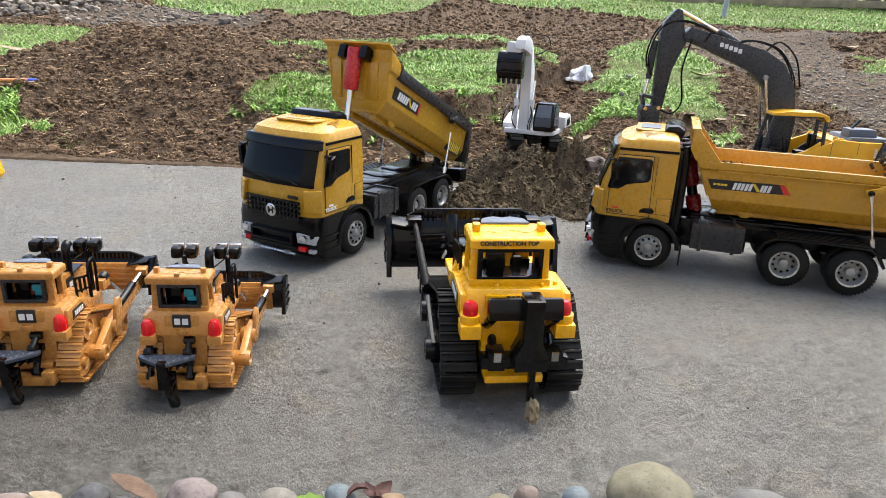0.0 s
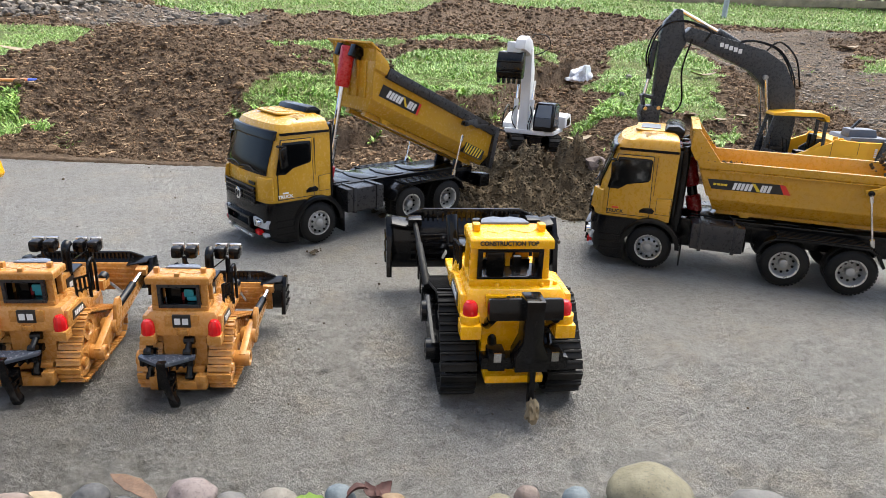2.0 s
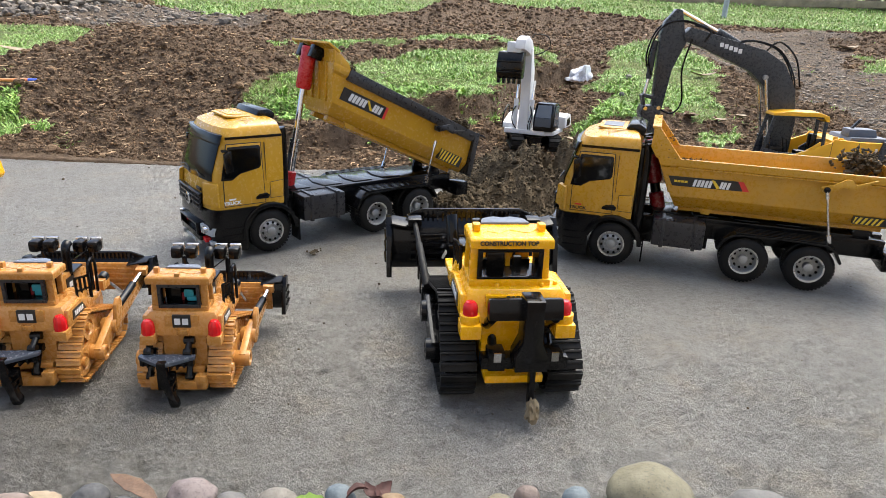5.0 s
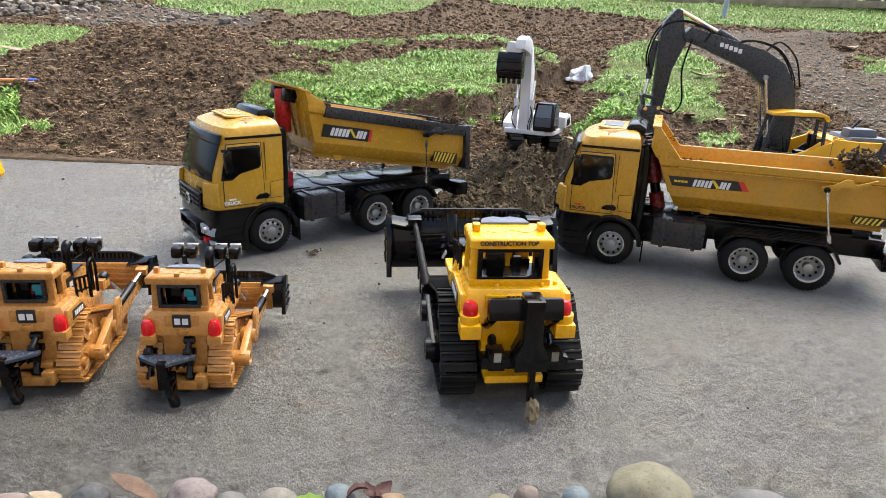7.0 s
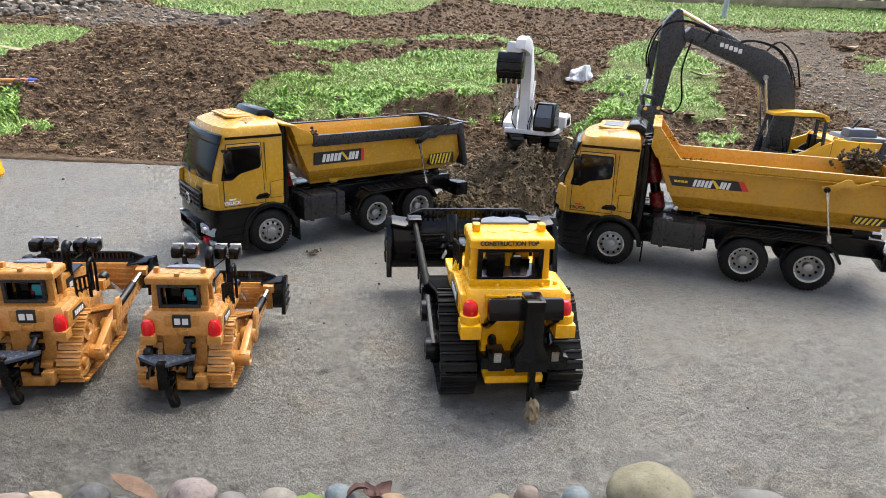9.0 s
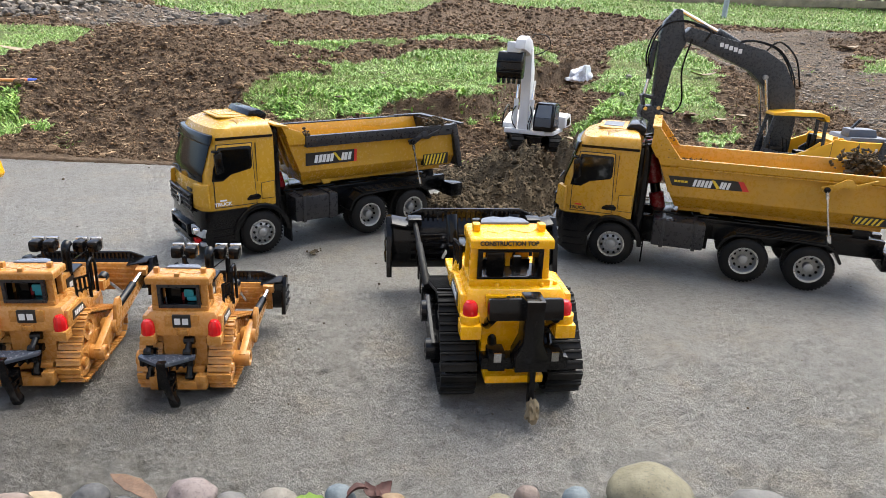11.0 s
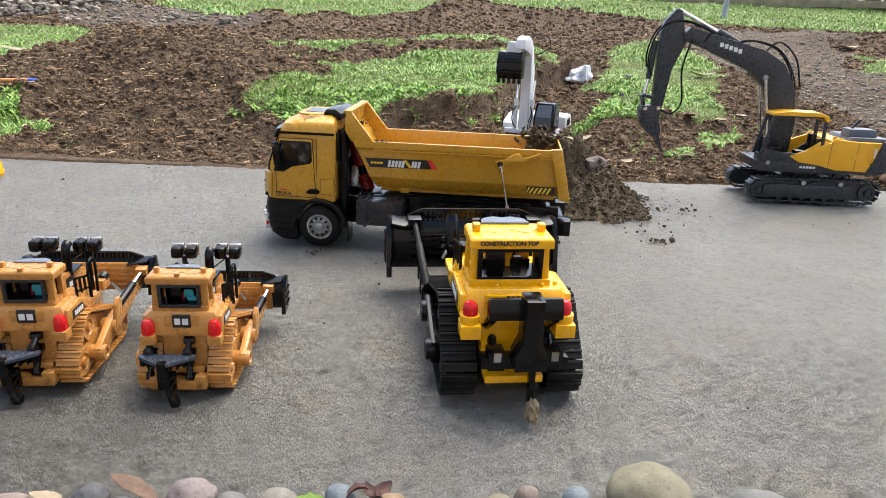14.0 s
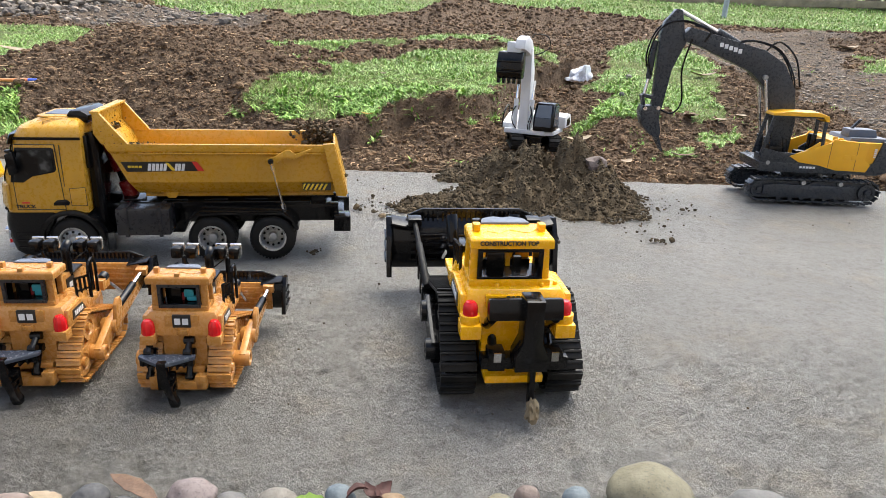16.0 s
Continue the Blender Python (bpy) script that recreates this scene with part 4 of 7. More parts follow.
def track(parent, circles, y, width, count, material, frame_mat, thick=0.004, grouser=0.003):
    """One crawler: single shoes round a belt, with wheels and a side frame."""
    tr = new("track")
    tr.parent = parent
    spots, length = belt([(x, z, r) for x, z, r in circles], count)
    pitch = length / count
    bm = made((box, -pitch * 0.46, pitch * 0.46, -width / 2, width / 2, -thick, 0.0), (box, -pitch * 0.40, -pitch * 0.14, -width * 0.49, width * 0.49, -thick - grouser, -thick))
    shoe = part("shoe", bm, material, tr, bevel=min(0.0006, pitch * 0.06))
    for i, (x, z, a) in enumerate(spots):
        o = shoe if i == 0 else new("shoe", shoe.data)
        o.parent = tr
        o.matrix_basis = pose(x, y, z, 0, -math.degrees(a), 0)
    inner, _ = belt([(x, z, r - 0.0035) for x, z, r in circles], 40)
    bm = bmesh.new()
    loft(bm, [[(x, y + s * width * 0.22, z) for x, z, a in inner] for s in (-1, 1)])
    part("chain", bm, material, tr)
    for x, z, r in circles:
        for s in (-1, 1):
            bm = bmesh.new()
            lathe(bm, [(0.0001, s * width * 0.2), (r * 0.88, s * width * 0.2), (r * 0.84, s * width * 0.36), (r * 0.55, s * width * 0.36), (r * 0.5, s * width * 0.30), (r * 0.3, s * width * 0.30), (r * 0.26, s * width * 0.44), (0.0001, s * width * 0.44)], (x, y, z), "y", 20)
            part("track_wheel", bm, frame_mat, tr)
    return tr


# ---------------------------------------------------------------- bulldozers
def bulldozer(label, m, kind, sx, sy, sz, body, shoe_mat, lift):
    """kind: 'large' for the bright one, 'small' for the tan pair. x forward, y left, origin on the ground behind."""
    t = thing("bulldozer", label, "toy bulldozer", "toy bulldozers", m)
    P = lambda pts: [(x * sx, z * sz) for x, z in pts]
    Y = lambda pts: [(y * sy, z * sz) for y, z in pts]
    B = lambda bm, x0, x1, y0, y1, z0, z1: box(bm, x0 * sx, x1 * sx, y0 * sy, y1 * sy, z0 * sz, z1 * sz)
    V = lambda x, y, z: (x * sx, y * sy, z * sz)
    big = kind == "large"
    bv = 0.0018 if big else 0.0012
    circles = [(0.000 * sx, 0.031 * sz, 0.026 * sz), (0.195 * sx, 0.032 * sz, 0.027 * sz), (0.042 * sx, 0.076 * sz, 0.024 * sz)]
    for s in (1, -1):
        tr = track(t, circles, s * (0.0600 if big else 0.0545) * sy, (0.040 if big else 0.037) * sy, 50 if big else 40, shoe_mat, BLACK if big else body, 0.0035 * sy, 0.0028 * sy)
        bm = bmesh.new()
        prism(bm, P([(0.0, 0.014), (0.195, 0.014), (0.195, 0.046), (0.12, 0.055), (0.05, 0.062), (0.01, 0.05)]), s * 0.040 * sy, s * 0.066 * sy)
        part("track_frame", bm, BLACK if big else body, tr, bevel=bv)
    # hull
    bm = bmesh.new()
    prism(bm, P([(-0.018, 0.034), (-0.018, 0.105), (0.22, 0.100), (0.235, 0.07), (0.22, 0.034)]), -0.034 * sy, 0.034 * sy)
    hull = part("hull", bm, body, t, bevel=bv)
    bm = bmesh.new()
    B(bm, -0.050 if big else -0.034, -0.010, -0.030, 0.034 if big else 0.030, 0.033, 0.042)
    part("tow_plate", bm, body, t, bevel=bv)
    if big:
        for r, nn in ((0.019, 22), (0.013, 16)):
            bm = bmesh.new()
            for i in range(nn):
                a = math.pi * i / (nn - 1)
                rod(bm, (-0.018, 0.016 + r * math.cos(a), 0.070 + r * math.sin(a)), (-0.0195, 0.016 + r * math.cos(a), 0.070 + r * math.sin(a)), 0.0009, n=6)
            part("bolt_ring", bm, body, hull)
        part("cover_plate", made((box, -0.0195, -0.010, -0.005, 0.034, 0.052, 0.096)), body, hull, bevel=0.001)
    # rear tank body, wider at the foot of the deck
    bm = bmesh.new()
    top, foot = 0.129, 0.094
    rings = []
    for x, z, w in ((-0.030, foot, 0.0595), (-0.021, top - 0.006, 0.054), (-0.016, top, 0.050)):
        rings.append([V(x, w, z), V(0.095, w + 0.001, z), V(0.095, -w - 0.001, z), V(x, -w, z)])
    loft(bm, rings)
    deck = part("rear_body", bm, body, t, bevel=bv * 1.2)
    bm = bmesh.new()
    B(bm, -0.0265, -0.02, -0.026, 0.026, 0.108, 0.1265) if not big else B(bm, -0.0275, -0.02, -0.016, 0.034, 0.112, 0.125)
    part("rear_panel", bm, body, deck, bevel=0.001)
    for s in (1, -1):
        # side skirt with name panel
        bm = bmesh.new()
        prism(bm, P([(-0.026, 0.100), (-0.019, 0.124), (0.05, 0.124), (0.105, 0.108), (0.105, 0.097)]), s * 0.054 * sy, s * 0.061 * sy)
        sk = part("side_skirt", bm, body, deck, bevel=bv)
        bm = bmesh.new()
        prism(bm, P([(-0.004, 0.104), (0.000, 0.119), (0.046, 0.119), (0.062, 0.104)]), s * 0.0605 * sy, s * 0.0618 * sy)
        part("name_panel", bm, PRINT_BLACK, deck, "dark name panel")
        bm = bmesh.new()
        for i in range(5):
            x = 0.006 + i * 0.0085
            prism(bm, P([(x, 0.108), (x + 0.0055, 0.108), (x + 0.0055, 0.115), (x, 0.115)]), s * 0.0616 * sy, s * 0.0625 * sy)
        part("name_mark", bm, PRINT_WHITE, deck)
        # lamp pod and lamp
        bm = bmesh.new()
        B(bm, -0.046, -0.018, min(s * 0.040, s * 0.062), max(s * 0.040, s * 0.062), 0.083, 0.098)
        if big:
            rod(bm, V(-0.032, s * 0.051, 0.097), V(-0.032, s * 0.051, 0.107), 0.0105, n=20)
        pod = part("lamp_pod", bm, body, deck, bevel=0.001)
        bm = bmesh.new()
        z0, r0 = (0.107, 0.0078) if big else (0.098, 0.0066)
        hh = 0.0145 if big else 0.0165
        lathe(bm, [(0.0001, 0), (r0, 0), (r0, hh * 0.45), (r0 * 0.92, hh * 0.72), (r0 * 0.6, hh * 0.95), (0.0001, hh)], V(-0.032, s * 0.051, z0), "z", 20)
        if not big:
            bm.verts.ensure_lookup_table()
            for i, q in enumerate(bm.verts):
                if i % 2:
                    q.co.x, q.co.y = V(-0.032, 0, 0)[0] + (q.co.x - V(-0.032, 0, 0)[0]) * 0.9, s * 0.051 * sy + (q.co.y - s * 0.051 * sy) * 0.9
        part("tail_lamp", bm, LENS_RED, pod, "red lamp dome", bevel=0)
    if not big:
        plate = bmesh.new()
        B(plate, -0.0285, -0.022, -0.014, 0.014, 0.107, 0.127)
        part("badge_plate", plate, PRINT_BLACK, deck, "dark square badge plate", bevel=0.0005)
        for y0 in (0.0015, -0.0105):
            bm = bmesh.new()
            B(bm, -0.0295, -0.028, y0, y0 + 0.009, 0.112, 0.122)
            part("badge_mark", bm, PRINT_WHITE, deck)
        bm = bmesh.new()
        B(bm, -0.033, -0.026, -0.007, 0.007, 0.097, 0.103)
        B(bm, -0.035, -0.026, -0.010, -0.007, 0.095, 0.105)
        B(bm, -0.035, -0.026, 0.007, 0.010, 0.095, 0.105)
        part("tow_eye", bm, body, deck, bevel=0.0006)
    else:
        bm = bmesh.new()
        for i in range(5):
            B(bm, -0.0288, -0.027, 0.012 - i * 0.0052 - 0.004, 0.012 - i * 0.0052, 0.1190, 0.1248)
        part("name_mark", bm, PRINT_BLACK, deck)
    if big:
        for x, y in ((-0.004, 0.047), (-0.010, 0.020), (-0.010, -0.030), (0.012, 0.050), (0.03, 0.050), (-0.004, -0.046)):
            bm = bmesh.new()
            lathe(bm, [(0.0001, 0), (0.0026, 0), (0.0026, 0.0028), (0.0018, 0.0042), (0.0001, 0.0042)], V(x, y, top - 0.0006), "z", 12)
            part("deck_knob", bm, body, deck)
    # cab: posts, sill, roof, interior
    zc0, zc1 = top - 0.001, 0.174
    sill = bmesh.new()
    B(sill, -0.008, 0.050, -0.045 if big else -0.043, 0.045 if big else 0.043, zc0, zc0 + 0.008)
    cab = part("cab", sill, body, t, bevel=bv * 0.6)
    for x, dx in ((-0.004, 0.013), (0.034, 0.009)):
        for s in (1, -1):
            bm = bmesh.new()
            y0, y1 = (s * 0.0355, s * 0.0445) if big else (s * 0.033, s * 0.044)
            loft(bm, [[V(x, y0, zc0), V(x + dx, y0, zc0), V(x + dx, y1, zc0), V(x, y1, zc0)], [V(x + 0.003, y0 * 0.95, zc1), V(x + dx + 0.002, y0 * 0.95, zc1), V(x + dx + 0.002, y1 * 0.96, zc1), V(x + 0.003, y1 * 0.96, zc1)]])
            part("cab_post", bm, body, cab, bevel=0.0008)
    bm = bmesh.new()
    rr = 0.0455 if big else 0.049
    loft(bm, [[V(-0.012, rr, 0.1715), V(0.048, rr, 0.1715), V(0.048, -rr, 0.1715), V(-0.012, -rr, 0.1715)],
              [V(-0.012, rr, 0.181), V(0.048, rr, 0.181), V(0.048, -rr, 0.181), V(-0.012, -rr, 0.181)],
              [V(-0.008, rr - 0.003, 0.184), V(0.045, rr - 0.003, 0.184), V(0.045, -rr + 0.003, 0.184), V(-0.008, -rr + 0.003, 0.184)]])
    roof = part("roof", bm, body, cab, bevel=bv * 0.7)
    for s in (1, -1):
        bm = bmesh.new()
        B(bm, 0.012, 0.024, s * 0.036 - 0.004, s * 0.036 + 0.004, 0.183, 0.192)
        part("roof_lug", bm, body, roof, bevel=0.0012)
    if not big:
        bm = bmesh.new()
        B(bm, -0.010, -0.002, -0.004, 0.004, 0.183, 0.189)
        part("roof_lug", bm, body, roof, bevel=0.001)
    bm = bmesh.new()
    prism(bm, [(0.040 * sx, -0.028 * sy), (0.040 * sx, 0.028 * sy), (0.058 * sx, 0.024 * sy), (0.066 * sx, 0.010 * sy), (0.061 * sx, 0.0), (0.066 * sx, -0.010 * sy), (0.058 * sx, -0.024 * sy)], 0.183 * sz, 0.1865 * sz, "xy")
    part("roof_light", bm, SMOKE if not big else BLUEGREY, roof, "clear roof light bar", bevel=0.001)
    if big:
        text_part("roof_print", "CONSTRUCTION TOP", 0.0064, pose(-0.0124, 0.004, 0.1765, 90, 0, -90), PRINT_BLACK, roof, squash=0.95)
    bm = bmesh.new()
    tube(bm, [V(-0.006, 0.036, 0.1843), V(0.012, 0.026, 0.1843), V(0.006, 0.012, 0.1843), V(0.018, 0.0, 0.1843), V(0.008, -0.018, 0.1843), V(0.022, -0.034, 0.1843)], 0.0004, 4)
    part("roof_seam", bm, body, roof)
    # rear window: frame of four bars, panes, seat
    wf = BLACK if big else GREYRIM
    wx0, wx1 = (-0.006, 0.000) if big else (-0.010, -0.003)
    z0, z1, yo = zc0 + 0.005, 0.1715, 0.036 if big else 0.0325
    bar = 0.0055
    for a, b_, c, d in ((-yo, yo, z0, z0 + bar), (-yo, yo, z1 - bar, z1), (-yo, -yo + bar, z0 + bar, z1 - bar), (yo - bar, yo, z0 + bar, z1 - bar)):
        bm = bmesh.new()
        B(bm, wx0, wx1, a, b_, c, d)
        part("window_frame", bm, wf, cab, "dark rear window frame", bevel=0.0006)
    # large: low dashboard; small: full-height dark sheet added for the cab's inner shade
    bm = bmesh.new()
    B(bm, 0.038, 0.044, -0.031, 0.031, zc0 + 0.006, zc0 + 0.016 if big else zc1)
    part("dash_dark_sheet", bm, BLACK if big else GLASS, cab)
    bm = bmesh.new()
    B(bm, 0.018, 0.030, 0.002, 0.022, zc0 + 0.006, zc0 + 0.030)
    B(bm, 0.018, 0.042, 0.002, 0.022, zc0 + 0.006, zc0 + 0.014)
    B(bm, 0.030, 0.036, -0.020, -0.010, zc0 + 0.006, zc0 + 0.022)
    part("driver_seat", bm, BLACK, cab, bevel=0.002)
    # black floor panel, added to darken the view into the cab
    bm = bmesh.new()
    B(bm, 0.0, 0.044, -0.037, 0.037, zc0 + 0.0082, zc0 + 0.0094)
    part("cab_floor", bm, BLACK, cab)
    if big:
        bm = bmesh.new()
        B(bm, 0.032, 0.036, -0.007, -0.002, zc0 + 0.010, zc1)
        part("inner_post", bm, body, cab)
        bm = bmesh.new()
        rod(bm, V(0.040, -0.008, zc0 + 0.006), V(0.048, -0.016, zc0 + 0.026), 0.0014, n=6)
        part("control_lever", bm, BLACK, cab)
    else:
        bm = bmesh.new()
        B(bm, 0.014, 0.026, -0.026, -0.006, zc0 + 0.010, zc0 + 0.018)
        B(bm, 0.016, 0.024, -0.018, -0.002, zc0 + 0.016, zc0 + 0.028)
        part("cab_insert", bm, CYAN, cab, "plain cyan moulded cab insert", bevel=0.0022)
        bm = bmesh.new()
        B(bm, 0.022, 0.026, -0.002, 0.012, zc0 + 0.006, zc0 + 0.022)
        part("seat_back", bm, DARKRED, cab)
    for s in (1, -1):
        bm = bmesh.new()
        B(bm, 0.010, 0.036, s * 0.0345 - 0.0006, s * 0.0345 + 0.0006, zc0 + 0.008, zc1)
        part("side_window", bm, GLASS, cab)
    # engine hood and things on it
    bm = bmesh.new()
    prism(bm, P([(0.046, 0.10), (0.046, 0.154), (0.15, 0.148), (0.205, 0.134), (0.212, 0.10)]), -0.026 * sy, 0.026 * sy)
    hood = part("engine_hood", bm, body, t, bevel=bv)
    for s in (1, -1):
        bm = bmesh.new()
        prism(bm, P([(0.088, 0.118), (0.088, 0.144), (0.125, 0.142), (0.125, 0.118)]), s * 0.0255 * sy, s * 0.0272 * sy)
        part("hood_panel", bm, PRINT_BLACK, hood, "black printed side panel")
        bm = bmesh.new()
        B(bm, 0.098, 0.112, min(s * 0.0268, s * 0.028), max(s * 0.0268, s * 0.028), 0.127, 0.135)
        part("panel_mark", bm, PRINT_YELLOW if big else PRINT_WHITE, hood)
        # front deck lug
        bm = bmesh.new()
        B(bm, 0.095, 0.150, min(s * 0.026, s * 0.060), max(s * 0.026, s * 0.060), 0.100, 0.108)
        part("fender_deck", bm, body, t, bevel=bv * 0.7)
        # hand rail
        yy = s * 0.052
        hr = tagged(new("hand_rail"), "black tubular hand rail")
        hr.parent = t
        for zz in (0.108, 0.125, 0.146):
            part("rail_bar", made((rod, V(0.055, yy, zz + 0.008), V(0.120, yy, zz - 0.004), 0.0016 * sy + 0.0004, None, 6)), BLACK, hr)
        for k in range(4):
            xx = 0.055 + k * 0.0216
            part("rail_post", made((rod, V(xx, yy, 0.104), V(xx, yy, 0.1545 - k * 0.004), 0.0016 * sy + 0.0004, None, 6)), BLACK, hr)
        # exhaust and lift ram
        bm = bmesh.new()
        rod(bm, V(0.150, s * 0.020, 0.140), V(0.150, s * 0.022, 0.160 if big else 0.185), 0.0055 * sy, n=14)
        if big or s == -1:
            if not big:
                bm.free()
                bm = bmesh.new()
                tube(bm, [V(0.120, -0.020, 0.140), V(0.120, -0.021, 0.168), V(0.121, -0.021, 0.183), V(0.126, -0.021, 0.190), V(0.136, -0.021, 0.193)], 0.0049, 14)
            part("exhaust_pipe", bm, BLACK, t, bevel=0.0008 if big else 0)
        else:
            bm.free()
        bm = bmesh.new()
        rod(bm, V(0.215, s * 0.042, 0.108), V(0.232, s * 0.044, 0.143 if big else 0.112), 0.0085 * sy, n=18)
        ram = part("lift_ram", bm, BLACK, t, bevel=0.001)
        bm = bmesh.new()
        rod(bm, V(0.222, s * 0.043, 0.110), V(0.33, s * 0.046, 0.045), 0.0035 * sy, n=10)
        part("ram_rod", bm, CHROME, ram)
        bm = bmesh.new()
        B(bm, 0.195, 0.235, min(s * 0.024, s * 0.050), max(s * 0.024, s * 0.050), 0.092, 0.110)
        part("ram_mount", bm, BLACK if big else body, t, bevel=bv * 0.7)
        # push arm
        bm = bmesh.new()
        arm_mat = BLACK if big else body
        ya, yb = s * 0.074, s * 0.086
        if big:
            prism(bm, P([(0.030, 0.018), (0.030, 0.046), (0.135, 0.056), (0.15, 0.046), (0.345, 0.032), (0.345, 0.020), (0.15, 0.028), (0.135, 0.022)]), ya * sy, yb * sy)
            for x in (0.168, 0.205, 0.25, 0.30):
                box(bm, x * sx, (x + 0.012) * sx, min(ya, yb + s * 0.002) * sy, max(ya, yb + s * 0.002) * sy, 0.020 * sz, (0.050 - (x - 0.168) * 0.07) * sz)
        else:
            prism(bm, P([(0.030, 0.020), (0.030, 0.044), (0.12, 0.055), (0.20, 0.048), (0.345, 0.036), (0.345, 0.016), (0.20, 0.022), (0.12, 0.024)]), ya * sy, yb * sy)
        arm = part("push_arm", bm, arm_mat, t, bevel=bv)
        for x, z, r in ((0.040, 0.032, 0.013), (0.120, 0.040, 0.014)):
            bm = bmesh.new()
            lathe(bm, [(0.0001, s * 0.066 * sy), (r * sy, s * 0.066 * sy), (r * sy, s * 0.092 * sy), (r * 0.6 * sy, s * 0.092 * sy), (r * 0.55 * sy, s * 0.089 * sy), (0.0001, s * 0.089 * sy)], V(x, 0, z), "y", 18)
            part("arm_pivot", bm, arm_mat, arm, bevel=0.0006)
        bm = bmesh.new()
        p0, p1 = V(0.165, s * 0.081, 0.052), V(0.320, s * 0.090, 0.084 if big else 0.050)
        q = tuple(a + (b_ - a) * 0.62 for a, b_ in zip(p0, p1))
        rod(bm, p0, q, (0.005 if big else 0.0068) * sy, n=14)
        cyl = part("tilt_cylinder", bm, RUBBER if big else BLACK, arm, bevel=0.0008)
        bm = bmesh.new()
        rod(bm, q, p1, 0.0038 * sy, n=10)
        part("cylinder_rod", bm, RUBBER if big else CHROME, cyl)
        bm = bmesh.new()
        B(bm, 0.310, 0.330, min(s * 0.080, s * 0.100), max(s * 0.080, s * 0.100), 0.078 if big else 0.043, 0.090 if big else 0.057)
        part("cylinder_end", bm, BLACK if big else body, cyl, bevel=0.001)
        if not big:
            bm = bmesh.new()
            ring_o = [(0.110 + 0.0, 0.030), (0.135, 0.030), (0.165, 0.062), (0.165, 0.076), (0.150, 0.080), (0.135, 0.074), (0.112, 0.046)]
            prism(bm, P(ring_o), s * 0.086 * sy, s * 0.093 * sy)
            part("arm_link", bm, body, arm, bevel=0.0012)
    # blade
    half = 0.124 if big else 0.114
    face = [(0.350, 0.0), (0.338, 0.022), (0.334, 0.050), (0.340, 0.078), (0.352, 0.098)]
    back = [(x - 0.010, z) for x, z in face]
    bm = bmesh.new()
    prism(bm, P(face + back[::-1]), -half * sy, half * sy)
    blade = part("blade", bm, BLACK, t, "black curved dozer blade", bevel=0.0008)
    for z in (0.020, 0.036, 0.052, 0.068):
        bm = bmesh.new()
        B(bm, 0.318, 0.332, -half + 0.030, half - 0.030, z, z + 0.006)
        part("blade_rib", bm, BLACK if big else body, blade, bevel=0.0008)
    if not big:
        bm = bmesh.new()
        B(bm, 0.322, 0.330, -half + 0.02, half - 0.02, 0.004, 0.088)
        part("blade_back", bm, body, blade, bevel=0.001)
    for s in (1, -1):
        bm = bmesh.new()
        prism(bm, P([(0.292, 0.0), (0.362, 0.0), (0.366, 0.05), (0.360, 0.100), (0.330, 0.104), (0.308, 0.070)]), s * half * sy, s * (half + 0.008) * sy)
        wing = part("blade_wing", bm, BLACK, blade, bevel=0.0012)
        for z in (0.022, 0.044, 0.066):
            bm = bmesh.new()
            B(bm, 0.312, 0.358, min(s * (half + 0.0075), s * (half + 0.0105)), max(s * (half + 0.0075), s * (half + 0.0105)), z, z + 0.004)
            part("wing_rib", bm, BLACK, wing)
        bm = bmesh.new()
        loft(bm, [[V(0.312, s * half, 0.094), V(0.345, s * half, 0.100), V(0.345, s * (half - 0.040), 0.090), V(0.312, s * (half - 0.040), 0.083)], [V(0.312, s * half, 0.098), V(0.345, s * half, 0.104), V(0.345, s * (half - 0.040), 0.094), V(0.312, s * (half - 0.040), 0.087)]])
        part("blade_gusset", bm, BLACK, blade, bevel=0.001)
    bm = bmesh.new()
    crest = [(-0.100, 0.094), (-0.100, 0.103), (-0.076, 0.116), (0.076, 0.116), (0.100, 0.103), (0.100, 0.094)]
    loft(bm, [[(x * sx, y * sy, z * sz) for y, z in crest] for x in (0.344, 0.349)])
    guard = part("spill_guard", bm, BLACK, blade, bevel=0.0008)
    for i in range(25):
        y = -0.090 + i * 0.0075
        bm = bmesh.new()
        B(bm, 0.338, 0.3445, y - 0.0012, y + 0.0012, 0.094, 0.112 if abs(y) < 0.078 else 0.105)
        part("guard_rib", bm, BLACK, guard)
    # blade and arms stand raised
    blade.location.z += lift
    blade.location.y += 0.010 if lift > 0.03 else 0.0
    blade.scale.z = 0.80 if big else 0.62
    cab.location.y += 0.0055 if big else 0.003
    for o in list(t.children):
        if o.name.startswith("push_arm"):
            pv = Matrix.Translation(V(0.035, 0, 0.032))
            o.matrix_basis = pv @ Matrix.Rotation(-math.atan2(lift, 0.30 * sx), 4, "Y") @ pv.inverted()
    # ripper
    if big:
        bm = bmesh.new()
        loft(bm, [[V(-0.062, y, 0.110), V(-0.045, y, 0.108), V(-0.043, y, 0.130), V(-0.056, y, 0.133)] for y in (0.036, 0.0)] + [[V(-0.062, y, 0.110), V(-0.045, y, 0.108), V(-0.043, y, 0.130), V(-0.056, y, 0.133)] for y in (-0.044,)])
        ripper = part("ripper", bm, BLACK, t, "glossy black rear ripper", bevel=0.004)
        yc = -0.009
        bm = bmesh.new()
        loft(bm, [[V(-0.078, yc + w, z), V(-0.048, yc + w, z), V(-0.048, yc - w, z), V(-0.078, yc - w, z)] for z, w in ((0.060, 0.0175), (0.076, 0.0175), (0.092, 0.0105), (0.126, 0.0095), (0.138, 0.0100))])
        part("ripper_post", bm, BLACK, ripper, bevel=0.0015)
        bm = bmesh.new()
